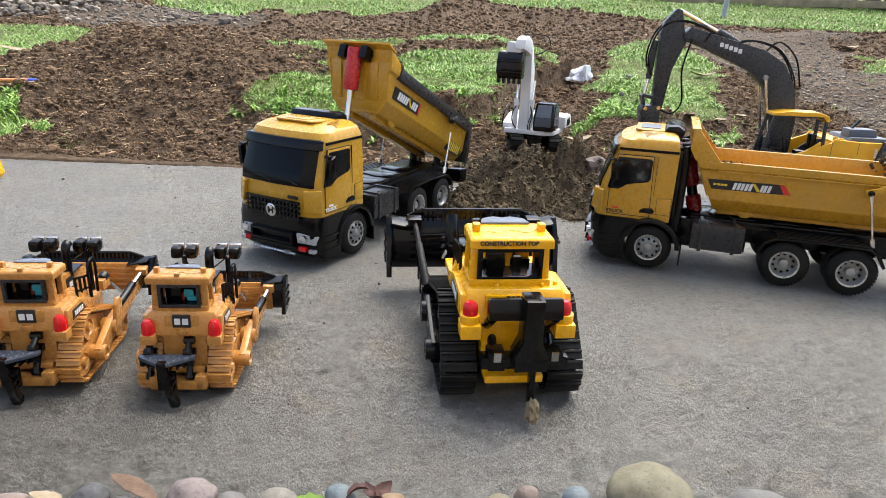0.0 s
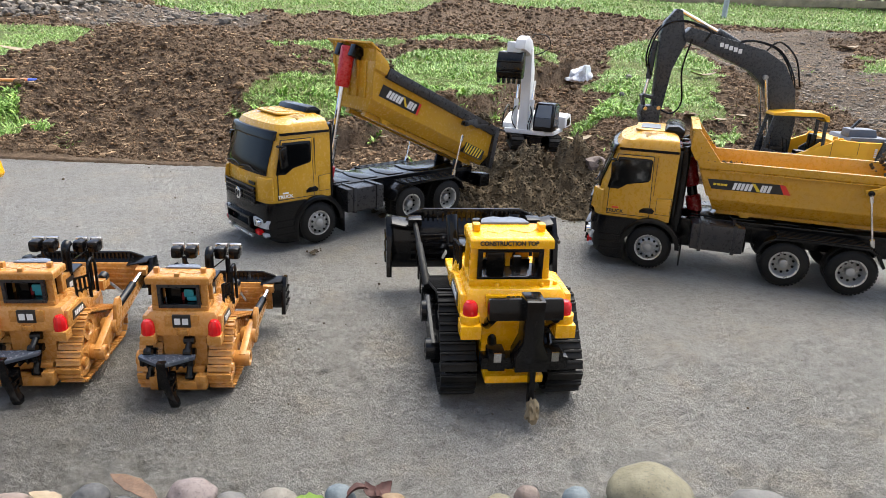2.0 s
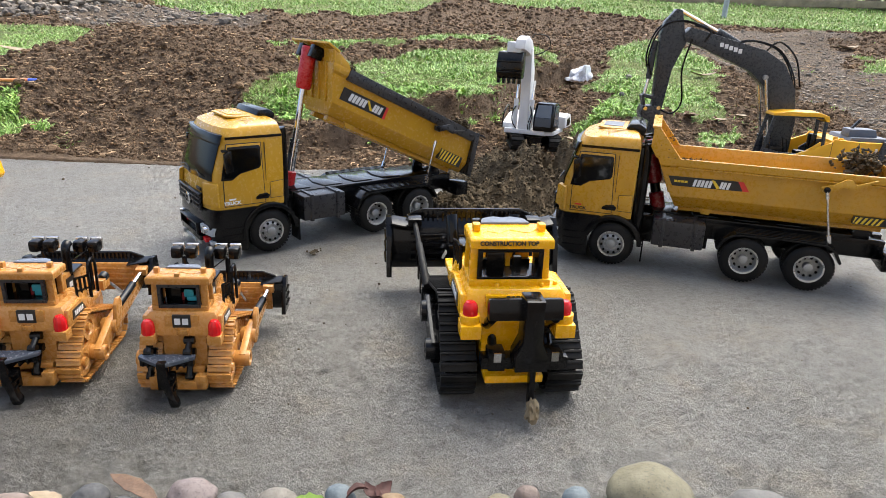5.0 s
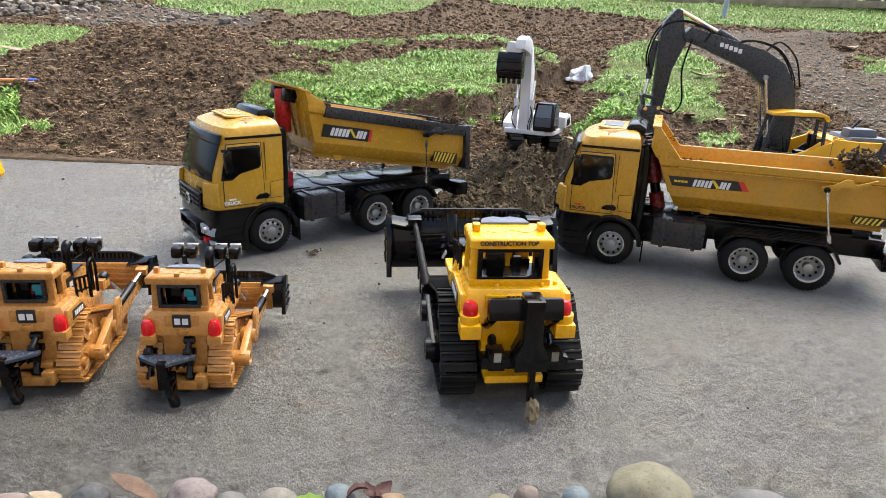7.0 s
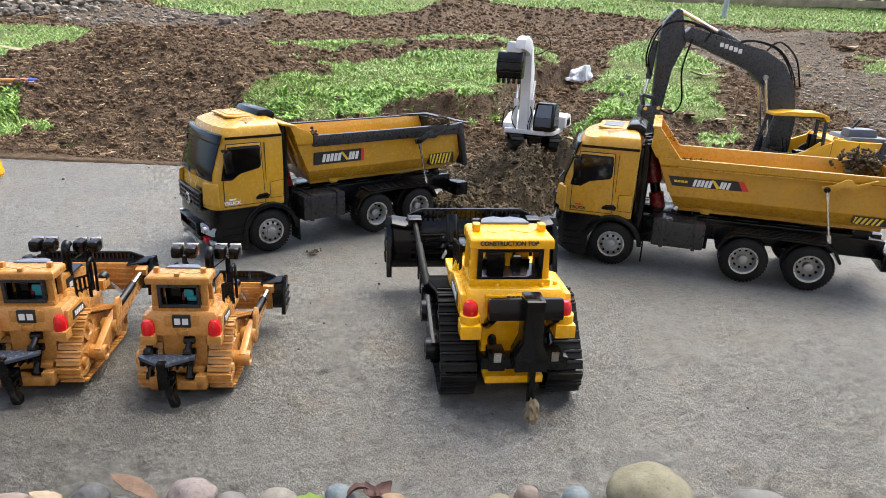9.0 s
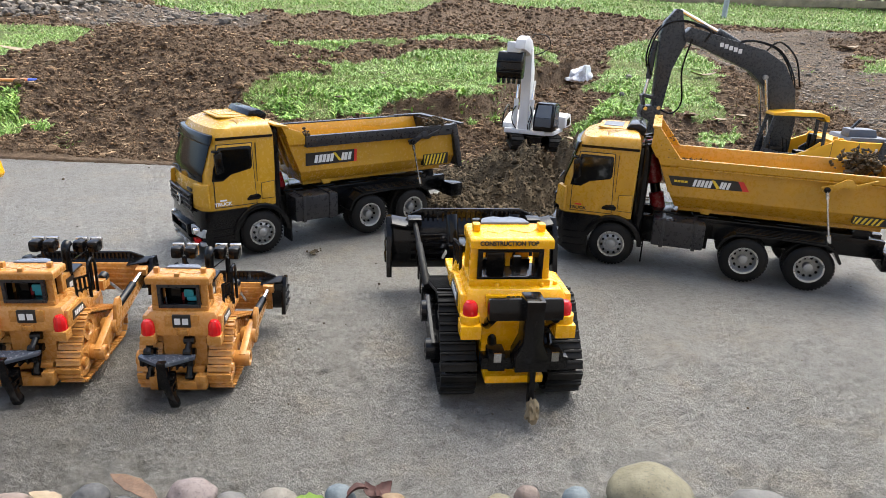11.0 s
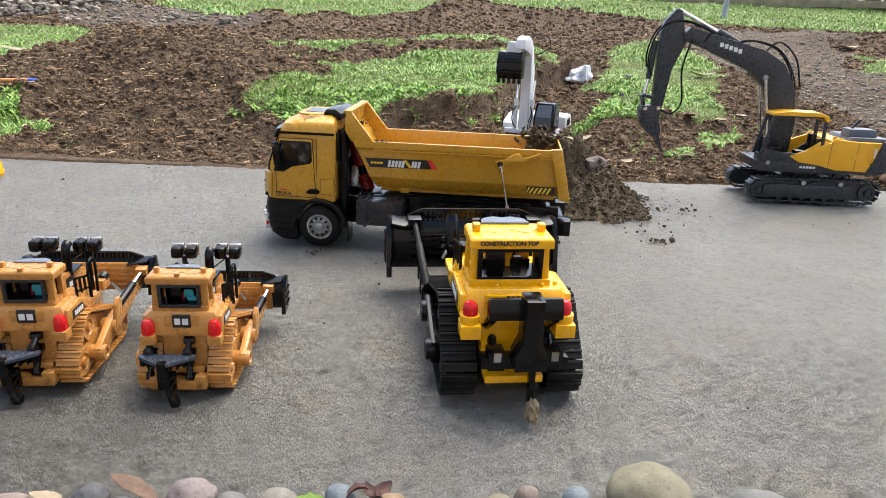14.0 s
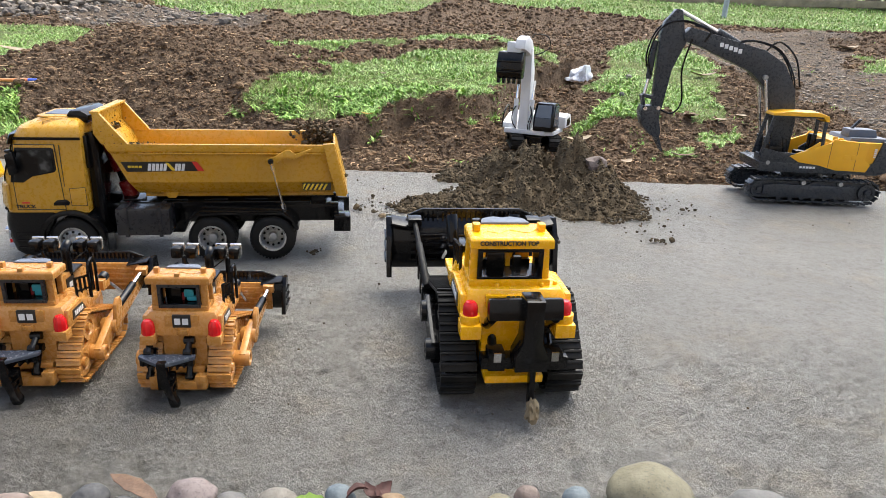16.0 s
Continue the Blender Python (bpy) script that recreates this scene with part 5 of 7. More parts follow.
        B(bm, -0.056, -0.036, yc - 0.045, yc + 0.049, 0.053, 0.066)
        part("ripper_beam", bm, BLACK, ripper, bevel=0.0015)
        for y in (yc + 0.033, yc - 0.029):
            bm = bmesh.new()
            B(bm, -0.060, -0.035, y - 0.009, y + 0.009, 0.053, 0.073)
            e = part("beam_end", bm, BLACK, ripper, bevel=0.0012)
            bm = bmesh.new()
            B(bm, -0.0615, -0.0595, y - 0.004, y + 0.004, 0.064, 0.0742)
            part("silver_tag", bm, CHROME, e)
            bm = bmesh.new()
            rod(bm, V(-0.018, y, 0.075), V(-0.045, y, 0.052), 0.005, n=10)
            part("ripper_link", bm, BLACK, ripper)
        for s in (1, -1):
            bm = bmesh.new()
            rod(bm, V(-0.020, s * 0.034 - 0.004, 0.090), V(-0.048, s * 0.034 - 0.004, 0.108), 0.0055, n=10)
            part("ripper_ram", bm, BLACK, ripper)
        bm = bmesh.new()
        prism(bm, P([(-0.070, 0.064), (-0.056, 0.064), (-0.060, 0.018), (-0.076, 0.004), (-0.080, 0.006), (-0.070, 0.022)]), yc - 0.004 - 0.003, yc - 0.004 + 0.003)
        part("ripper_tooth", bm, BLACK, ripper, bevel=0.0008)
        bm = bmesh.new()
        bmesh.ops.create_icosphere(bm, subdivisions=3, radius=1.0)
        for v_ in bm.verts:
            q = 1 + 0.5 * (noise.noise(v_.co * 2.3) + 0.5 * noise.noise(v_.co * 6))
            v_.co = Vector((-0.073 + 0.0065 * q * v_.co.x, yc - 0.004 + 0.0068 * q * v_.co.y, 0.016 + 0.014 * q * v_.co.z))
        part("dried_mud", bm, MUD, ripper, "dried tan mud on the tooth")
    else:
        bm = bmesh.new()
        prism(bm, [(x * sx, y * sy) for x, y in ((-0.048, 0.052), (-0.048, -0.034), (-0.060, -0.034), (-0.098, 0.004), (-0.098, 0.014), (-0.060, 0.052))], 0.064 * sz, 0.070 * sz, "xy")
        # slate lightened towards blue to paint in the plate's sky reflection
        ripper = part("ripper", bm, paint("slate plastic with painted sheen", (0.05, 0.06, 0.08), 0.22, dust=0.02), t, "slate grey plastic rear ripper, sky sheen in its colour", bevel=0.001)
        for i in range(9):
            y = -0.028 + i * 0.0092
            bm = bmesh.new()
            xx = -0.062 - (0.034 - min(abs(y - 0.009), 0.034)) * 0.9
            B(bm, xx - 0.002, -0.052, y - 0.0012, y + 0.0012, 0.054, 0.064)
            part("ripper_rib", bm, BLACK, ripper)
        bm = bmesh.new()
        B(bm, -0.062, -0.052, -0.032, 0.050, 0.054, 0.064)
        part("ripper_web", bm, BLACK, ripper)
        bm = bmesh.new()
        loft(bm, [[V(x0, y0, z), V(x1, y0, z), V(x1, y0 + w, z), V(x0, y0 + w, z)] for z, x0, x1, y0, w in
                  ((0.072, -0.100, -0.084, 0.003, 0.013), (0.050, -0.100, -0.082, 0.001, 0.014), (0.028, -0.101, -0.082, -0.004, 0.013), (0.016, -0.104, -0.086, -0.008, 0.011), (0.010, -0.108, -0.088, -0.013, 0.014), (0.002, -0.108, -0.092, -0.014, 0.012))])
        shank = part("ripper_shank", bm, BLACK, ripper, bevel=0.001)
        for z in (0.024, 0.034, 0.044):
            bm = bmesh.new()
            B(bm, -0.096, -0.070, -0.006, 0.004, z, z + 0.003)
            part("shank_rib", bm, BLACK, shank)
        bm = bmesh.new()
        B(bm, -0.080, -0.068, -0.006, 0.022, 0.020, 0.050)
        part("shank_box", bm, BLACK, shank, bevel=0.001)
        for s in (1, -1):
            yy = 0.009 + s * 0.030
            for z0_, z1_ in ((0.085, 0.072), (0.066, 0.032)):
                bm = bmesh.new()
                rod(bm, V(-0.022, yy, z0_), V(-0.050, yy, z1_), 0.0035, n=10)
                rod(bm, V(-0.024, yy - 0.008, z0_), V(-0.024, yy + 0.008, z0_), 0.0042, n=10)
                rod(bm, V(-0.046, yy - 0.006, z1_), V(-0.046, yy + 0.006, z1_), 0.0040, n=10)
                part("ripper_ram", bm, BLACK, ripper)
        bm = bmesh.new()
        B(bm, -0.056, -0.020, -0.032, 0.050, 0.012, 0.026)
        B(bm, -0.056, -0.030, -0.036, -0.018, 0.012, 0.034)
        B(bm, -0.056, -0.030, 0.034, 0.052, 0.012, 0.034)
        part("ripper_mount", bm, body, t, bevel=0.0012)
        ripper.location.y += 0.008
        # work lamps on posts
        for y in (0.026, -0.046):
            bm = bmesh.new()
            rod(bm, V(0.150, y, 0.108), V(0.150, y, 0.176), 0.003, n=8)
            tube(bm, [V(0.10, y * 1.3, 0.11), V(0.10, y * 1.3, 0.165), V(0.135, y * 1.3, 0.165), V(0.135, y * 1.3, 0.11)], 0.0017, 6)
            post = part("lamp_post", bm, BLACK, t)
            for d in (-0.0118, 0.0118):
                bm = bmesh.new()
                B(bm, 0.140, 0.170, y + d - 0.0098, y + d + 0.0098, 0.174, 0.194)
                hd = part("work_lamp", bm, BLACK, post, bevel=0.0045)
                bm = bmesh.new()
                B(bm, 0.166, 0.173, y + d - 0.0104, y + d + 0.0104, 0.1755, 0.1962)
                part("lamp_bezel", bm, CHROME, hd, "chrome lamp bezel", bevel=0.004)
            bm = bmesh.new()
            tube(bm, [V(0.150, y, 0.178), V(0.135, y * 0.6, 0.165), V(0.14, y * 0.3, 0.155), V(0.12, y * 0.2, 0.15)], 0.0008, 5)
            part("lamp_cable", bm, BLACK, post)
        bm = bmesh.new()
        B(bm, 0.110, 0.165, -0.030, -0.010, 0.147, 0.150)
        part("hood_grate", bm, BLACK, hood)
    return t


MUD = paint("dried mud", (0.25, 0.19, 0.11), 0.95, dust=0.2, var=0.35, relief=0.8)
bulldozer("bright yellow toy bulldozer with black tracks and ripper", pose(0.0763, 0.6655, 0, 0, 0, 96.6), "large", 0.90, 0.97, 0.99, YELLOW, RUBBER, 0.029)
bulldozer("tan orange toy bulldozer with red rear lamps", pose(-0.2723, 0.6485, 0, 0, 0, 94.0), "small", 0.46, 0.67, 0.706, ORANGE, ORANGE, 0.022)
bulldozer("tan orange toy bulldozer with its blade raised higher", pose(-0.4340, 0.6470, 0, 0, 0, 95.0), "small", 0.50, 0.67, 0.706, ORANGE, ORANGE, 0.038)
# ---------------------------------------------------------------- excavators
def hose(bm, pts, r=0.0022):
    tube(bm, pts, r, 7, 5)


def dark_excavator(m):
    """x forward, y left, origin on the ground midway between the tracks."""
    t = thing("excavator", "dark grey and amber toy crawler excavator", "toy excavator", "toy excavators", m)
    for s in (1, -1):
        tr = track(t, [(0.132, 0.031, 0.024), (-0.130, 0.031, 0.025), (0.0, 0.034, 0.023)], s * 0.088, 0.044, 46, BOOM, BOOM, 0.003, 0.0025)
        bm = bmesh.new()
        prism(bm, [(-0.095, 0.014), (0.10, 0.014), (0.125, 0.020), (0.125, 0.042), (0.10, 0.046), (-0.095, 0.046)], s * 0.072, s * 0.112)
        f = part("side_frame", bm, BOOM, tr, bevel=0.002)
        for x in (0.03, -0.06):
            bm = bmesh.new()
            rod(bm, (x, s * 0.10, 0.051), (x, s * 0.1125, 0.051), 0.0055, n=14)
            part("carrier_roller", bm, STEEL, f)
        for i in range(7):
            bm = bmesh.new()
            rod(bm, (-0.085 + i * 0.028, s * 0.075, 0.0125), (-0.085 + i * 0.028, s * 0.109, 0.0125), 0.0055, n=12)
            part("bottom_roller", bm, BOOM, f)
    bm = bmesh.new()
    box(bm, -0.06, 0.06, -0.07, 0.07, 0.028, 0.055)
    rod(bm, (0, 0, 0.05), (0, 0, 0.074), 0.05, n=28)
    part("undercarriage", bm, BOOM, t, bevel=0.002)
    # house
    bm = bmesh.new()
    prism(bm, [(0.135, 0.072), (0.140, 0.095), (-0.10, 0.095), (-0.135, 0.100), (-0.150, 0.155), (-0.185, 0.150), (-0.190, 0.085), (-0.150, 0.072)], -0.088, 0.088)
    house = part("house", bm, BOOM, t, bevel=0.003)
    for s in (1, -1):
        bm = bmesh.new()
        prism(bm, [(0.070, 0.112), (0.045, 0.098), (-0.005, 0.092), (-0.045, 0.082), (-0.120, 0.080), (-0.128, 0.098), (-0.112, 0.110), (-0.116, 0.150), (-0.030, 0.156), (-0.025, 0.148), (0.028, 0.128)], s * 0.082, s * 0.0905)
        pan = part("side_panel", bm, AMBER, house, "amber engine side panel", bevel=0.001)
        bm = bmesh.new()
        for x in (-0.026, -0.090):
            box(bm, x - 0.0005, x + 0.0005, min(s * 0.0903, s * 0.0909), max(s * 0.0903, s * 0.0909), 0.084, 0.150)
        part("panel_seam", bm, BOOM, pan)
        for x in (-0.065, -0.085):
            bm = bmesh.new()
            box(bm, x - 0.007, x + 0.007, min(s * 0.0903, s * 0.0915), max(s * 0.0903, s * 0.0915), 0.108, 0.120)
            part("latch", bm, AMBER, pan, bevel=0.0008)
        bm = bmesh.new()
        for i in range(5):
            box(bm, 0.040 - i * 0.008 - 0.006, 0.040 - i * 0.008, min(s * 0.0878, s * 0.0888), max(s * 0.0878, s * 0.0888), 0.0835, 0.0885)
        part("name_mark", bm, PRINT_WHITE, house)
        bm = bmesh.new()
        for i in range(5):
            box(bm, -0.137, -0.131, min(s * 0.0878, s * 0.0888), max(s * 0.0878, s * 0.0888), 0.116 + i * 0.0045, 0.119 + i * 0.0045)
        part("number_mark", bm, PRINT_WHITE, house)
        bm = bmesh.new()
        lathe(bm, [(0.0001, s * 0.087), (0.005, s * 0.087), (0.005, s * 0.0888), (0.0001, s * 0.0888)], (0.118, 0, 0.094), "y", 16)
        part("badge", bm, STEEL, house)
    bm = bmesh.new()
    prism(bm, [(-0.03, 0.095), (-0.03, 0.152), (-0.17, 0.150), (-0.17, 0.095)], -0.082, 0.082)
    part("engine_cover", bm, AMBER, house, bevel=0.003)
    bm = bmesh.new()
    prism(bm, [(-0.072, 0.150), (-0.078, 0.160), (-0.165, 0.160), (-0.170, 0.150)], -0.07, 0.07)
    part("cover_lid", bm, BLUEGREY, house, bevel=0.002)
    bm = bmesh.new()
    prism(bm, [(-0.075, 0.160), (-0.078, 0.178), (-0.140, 0.178), (-0.146, 0.160)], 0.0, 0.05)
    part("filter_box", bm, BLUEGREY, house, bevel=0.002)
    bm = bmesh.new()
    prism(bm, [(-0.088, 0.178), (-0.094, 0.178), (-0.112, 0.200), (-0.104, 0.200)], 0.018, 0.026)
    part("exhaust_fin", bm, BOOM, house)
    for x, h in ((-0.038, 0.010), (-0.052, 0.007)):
        bm = bmesh.new()
        lathe(bm, [(0.0001, 0), (0.006, 0), (0.006, h * 0.7), (0.004, h), (0.0001, h)], (x, 0.07, 0.151), "z", 14)
        part("filler_cap", bm, AMBER, house)
    bm = bmesh.new()
    box(bm, -0.196, -0.186, 0.05, 0.075, 0.105, 0.122)
    part("rear_lamp", bm, LENS_RED, house, bevel=0.001)
    # cab on the left
    cab = part("cab_floor", made((box, -0.028, 0.135, 0.022, 0.086, 0.094, 0.112)), BOOM, t, bevel=0.002)
    posts = [((0.138, 0.11), (0.120, 0.209)), ((-0.006, 0.11), (-0.003, 0.209))]
    for y in (0.026, 0.083):
        for (x0, z0), (x1, z1) in posts:
            bm = bmesh.new()
            loft(bm, [[(x0 - 0.004, y - 0.003, z0), (x0 + 0.004, y - 0.003, z0), (x0 + 0.004, y + 0.003, z0), (x0 - 0.004, y + 0.003, z0)],
                      [(x1 - 0.004, y - 0.003, z1), (x1 + 0.004, y - 0.003, z1), (x1 + 0.004, y + 0.003, z1), (x1 - 0.004, y + 0.003, z1)]])
            part("cab_post", bm, BOOM, cab, bevel=0.001)
        bm = bmesh.new()
        prism(bm, [(0.030, 0.108), (-0.022, 0.108), (-0.022, 0.150), (0.002, 0.148), (0.030, 0.128)], y - 0.002, y + 0.002)
        part("cab_door", bm, AMBER if y > 0.05 else BOOM, cab, bevel=0.001)
    bm = bmesh.new()
    prism(bm, [(0.128, 0.207), (0.126, 0.213), (0.085, 0.218), (0.015, 0.217), (-0.008, 0.209), (-0.010, 0.196), (0.0, 0.196), (0.006, 0.207)], 0.019, 0.089)
    part("cab_roof", bm, AMBER, cab, "amber cab roof", bevel=0.0025)
    bm = bmesh.new()
    prism(bm, [(0.140, 0.104), (0.136, 0.128), (0.128, 0.128), (0.100, 0.122), (0.030, 0.116), (0.030, 0.104)], 0.0835, 0.088)
    part("door_sill", bm, BOOM, cab, bevel=0.001)
    bm = bmesh.new()
    prism(bm, [(0.120, 0.204), (0.0, 0.204), (-0.003, 0.209), (0.122, 0.209)], 0.080, 0.086)
    part("roof_rail", bm, BOOM, cab)
    bm = made((box, 0.005, 0.020, 0.040, 0.068, 0.112, 0.165), (box, 0.005, 0.050, 0.040, 0.068, 0.112, 0.124))
    part("seat", bm, BLACK, cab, bevel=0.004)
    bm = bmesh.new()
    box(bm, 0.085, 0.115, 0.034, 0.075, 0.112, 0.132)
    rod(bm, (0.07, 0.04, 0.112), (0.078, 0.04, 0.150), 0.002, n=6)
    rod(bm, (0.07, 0.07, 0.112), (0.078, 0.07, 0.150), 0.002, n=6)
    part("console", bm, BLACK, cab, bevel=0.002)
    # boom, in the plane y = -0.01
    yb = -0.004
    boom_pts = [(0.050, 0.100), (0.048, 0.190), (0.062, 0.262), (0.098, 0.322), (0.150, 0.352), (0.335, 0.398), (0.352, 0.380), (0.345, 0.366), (0.300, 0.352), (0.180, 0.303), (0.132, 0.262), (0.108, 0.200), (0.088, 0.104)]
    bm = bmesh.new()
    prism(bm, boom_pts, yb - 0.022, yb + 0.022)
    boom = part("boom", bm, BOOM, t, "slate grey cranked boom", bevel=0.002)
    bm = bmesh.new()
    for i in range(5):
        a = 0.262 - i * 0.0115
        zz = 0.3560 - i * 0.0033
        box(bm, a - 0.0085, a, yb + 0.0215, yb + 0.0232, zz, zz + 0.010)
    part("name_mark", bm, PRINT_WHITE, boom)
    for s in (1, -1):
        bm = bmesh.new()
        rod(bm, (0.142, yb + s * 0.022, 0.290), (0.142, yb + s * 0.032, 0.290), 0.006, n=14)
        part("boom_pin", bm, STEEL, boom)
        bm = bmesh.new()
        rod(bm, (0.105, yb + s * 0.028, 0.100), (0.112, yb + s * 0.028, 0.150), 0.008, n=14)
        ram = part("boom_ram", bm, BOOM, t)
        bm = bmesh.new()
        rod(bm, (0.112, yb + s * 0.028, 0.150), (0.142, yb + s * 0.028, 0.290), 0.0042, n=10)
        part("ram_rod", bm, CHROME, ram)
    # stick ram above the boom
    bm = bmesh.new()
    rod(bm, (0.165, yb, 0.338), (0.268, yb, 0.390), 0.0095, n=16)
    ram = part("stick_ram", bm, BOOM, t)
    bm = bmesh.new()
    rod(bm, (0.268, yb, 0.390), (0.362, yb, 0.434), 0.0045, n=10)
    part("ram_rod", bm, CHROME, ram)
    bm = bmesh.new()
    prism(bm, [(0.150, 0.345), (0.180, 0.353), (0.172, 0.332), (0.158, 0.330)], yb - 0.018, yb + 0.018)
    part("ram_lug", bm, BOOM, boom, bevel=0.001)
    # stick
    bm = bmesh.new()
    prism(bm, [(0.360, 0.436), (0.374, 0.438), (0.398, 0.408), (0.405, 0.380), (0.402, 0.205), (0.378, 0.205), (0.366, 0.300), (0.340, 0.365), (0.350, 0.395)], yb - 0.015, yb + 0.015)
    stick = part("stick", bm, BOOM, t, bevel=0.002)
    bm = bmesh.new()
    rod(bm, (0.412, yb, 0.365), (0.418, yb, 0.275), 0.007, n=14)
    br = part("bucket_ram", bm, BOOM, t)
    bm = bmesh.new()
    rod(bm, (0.418, yb, 0.275), (0.424, yb, 0.235), 0.0038, n=10)
    part("ram_rod", bm, CHROME, br)
    bm = bmesh.new()
    prism(bm, [(0.392, 0.225), (0.392, 0.233), (0.428, 0.240), (0.430, 0.232)], yb - 0.018, yb + 0.018)
    prism(bm, [(0.426, 0.238), (0.432, 0.236), (0.424, 0.203), (0.418, 0.205)], yb - 0.018, yb + 0.018)
    part("bucket_link", bm, BOOM, t, bevel=0.001)
    bm = bmesh.new()
    prism(bm, [(0.384, 0.212), (0.428, 0.212), (0.432, 0.195), (0.424, 0.165), (0.402, 0.142), (0.378, 0.132), (0.376, 0.150), (0.384, 0.180)], yb - 0.030, yb + 0.030)
    bucket = part("bucket", bm, BOOM, t, "dark grey digging bucket", bevel=0.002)
    for i in range(4):
        y = yb - 0.026 + i * 0.0173
        bm = bmesh.new()
        loft(bm, [[(0.388, y - 0.003, 0.138), (0.377, y - 0.003, 0.136), (0.377, y + 0.003, 0.136), (0.388, y + 0.003, 0.138)], [(0.3645, y - 0.001, 0.100), (0.3630, y - 0.001, 0.100), (0.3630, y + 0.001, 0.100), (0.3645, y + 0.001, 0.100)]])
        part("tooth", bm, BOOM, bucket)
    for x, z in ((0.422, 0.206), (0.390, 0.208)):
        bm = bmesh.new()
        rod(bm, (x, yb - 0.034, z), (x, yb + 0.034, z), 0.005, n=12)
        part("bucket_pin", bm, CHROME, bucket)
    for o in (0.010, -0.006):
        bm = bmesh.new()
        hose(bm, [(0.062, yb + o, 0.215), (0.066, yb + o, 0.285), (0.110, yb + o, 0.350), (0.175, yb + o * 1.5, 0.372), (0.235, yb + o * 2, 0.368), (0.30, yb + o, 0.398), (0.36, yb + o * 2.2, 0.412), (0.408, yb + o * 2, 0.392), (0.428, yb + o * 2, 0.33), (0.415, yb + o * 1.5, 0.285)])
        part("hydraulic_hose", bm, BLACK, t, "black looping hydraulic hose")
    for path in (
            [(0.15, yb + 0.016, 0.348), (0.12, yb + 0.02, 0.372), (0.075, yb + 0.02, 0.335), (0.052, yb + 0.016, 0.27)],
            [(0.33, yb + 0.024, 0.372), (0.345, yb + 0.026, 0.300), (0.335, yb + 0.026, 0.225), (0.355, yb + 0.02, 0.195), (0.385, yb + 0.018, 0.205)],
            [(0.30, yb + 0.022, 0.366), (0.29, yb + 0.026, 0.392), (0.33, yb + 0.026, 0.402)],
    ):
        bm = bmesh.new()
        hose(bm, path)
        part("hydraulic_hose", bm, BLACK, t, "black looping hydraulic hose")
    return t


def white_excavator(m):
    t = thing("excavator", "white toy excavator with raised black bucket", "toy excavator", "toy excavators", m)
    for s in (1, -1):
        track(t, [(0.085, 0.022, 0.018), (-0.085, 0.022, 0.018)], s * 0.054, 0.036, 34, RUBBER, BLACK, 0.0026, 0.002).matrix_basis = pose(0, 0, 0, 0, 0, 19)
    part("undercarriage", made((box, -0.06, 0.075, -0.042, 0.042, 0.010, 0.040), (rod, (0, 0, 0.036), (0, 0, 0.048), 0.04, None, 20)), BLACK, t, bevel=0.002)
    bm = bmesh.new()
    prism(bm, [(0.075, -0.070), (0.078, 0.050), (0.05, 0.072), (-0.05, 0.078), (-0.10, 0.062), (-0.115, 0.0), (-0.10, -0.066), (-0.05, -0.076), (0.04, -0.076)], 0.046, 0.060, "xy")
    house = part("house", bm, WHITE, t, "white rounded upper body", bevel=0.003)
    bm = bmesh.new()
    prism(bm, [(0.06, 0.060), (0.055, 0.074), (-0.02, 0.098), (-0.10, 0.098), (-0.125, 0.080), (-0.125, 0.058)], -0.082, -0.040)
    part("engine_cover", bm, WHITE, house, bevel=0.004)
    bm = bmesh.new()
    prism(bm, [(-0.03, 0.060), (-0.03, 0.095), (-0.06, 0.105), (-0.11, 0.098), (-0.128, 0.080), (-0.125, 0.058)], -0.04, 0.088)
    part("counterweight", bm, WHITE, house, bevel=0.005)
    bm = bmesh.new()
    prism(bm, [(-0.05, 0.066), (-0.052, 0.086), (-0.085, 0.090), (-0.098, 0.078), (-0.095, 0.066)], 0.087, 0.0892)
    part("side_grille", bm, BLACK, house, "black side grille")
    # cab
    bm = bmesh.new()
    loft(bm, [[(0.082, 0.014, 0.060), (0.082, 0.072, 0.060), (0.0, 0.074, 0.060), (0.0, 0.014, 0.060)], [(0.080, 0.014, 0.10), (0.080, 0.072, 0.10), (0.0, 0.074, 0.10), (0.0, 0.014, 0.10)], [(0.058, 0.017, 0.142), (0.058, 0.068, 0.142), (0.002, 0.070, 0.142), (0.002, 0.017, 0.142)]])
    cab = part("cab", bm, BLACK, t, "black framed operator cab", bevel=0.004)
    front = [[(0.0815, 0.020, 0.074), (0.0815, 0.066, 0.074), (0.0805, 0.066, 0.10), (0.0805, 0.020, 0.10)], [(0.081, 0.021, 0.101), (0.081, 0.065, 0.101), (0.0615, 0.063, 0.137), (0.0615, 0.023, 0.137)]]
    for q in front:
        bm = bmesh.new()
        loft(bm, [[(x - 0.002, y, z) for x, y, z in q], [(x + 0.0012, y, z) for x, y, z in q]])
        part("front_window", bm, PANE, cab, "clear cab window")
    bm = bmesh.new()
    loft(bm, [[(0.070, 0.0725, 0.076), (0.010, 0.0735, 0.076), (0.010, 0.0715, 0.134), (0.052, 0.071, 0.134)], [(0.070, 0.0745, 0.076), (0.010, 0.0755, 0.076), (0.010, 0.0735, 0.134), (0.052, 0.073, 0.134)]])
    part("side_window", bm, PANE, cab)
    # boom leans up, stick folds down in front
    bm = bmesh.new()
    prism(bm, [(0.030, 0.058), (0.012, 0.140), (0.020, 0.235), (0.055, 0.300), (0.075, 0.300), (0.066, 0.225), (0.062, 0.140), (0.072, 0.058)], -0.032, -0.004)
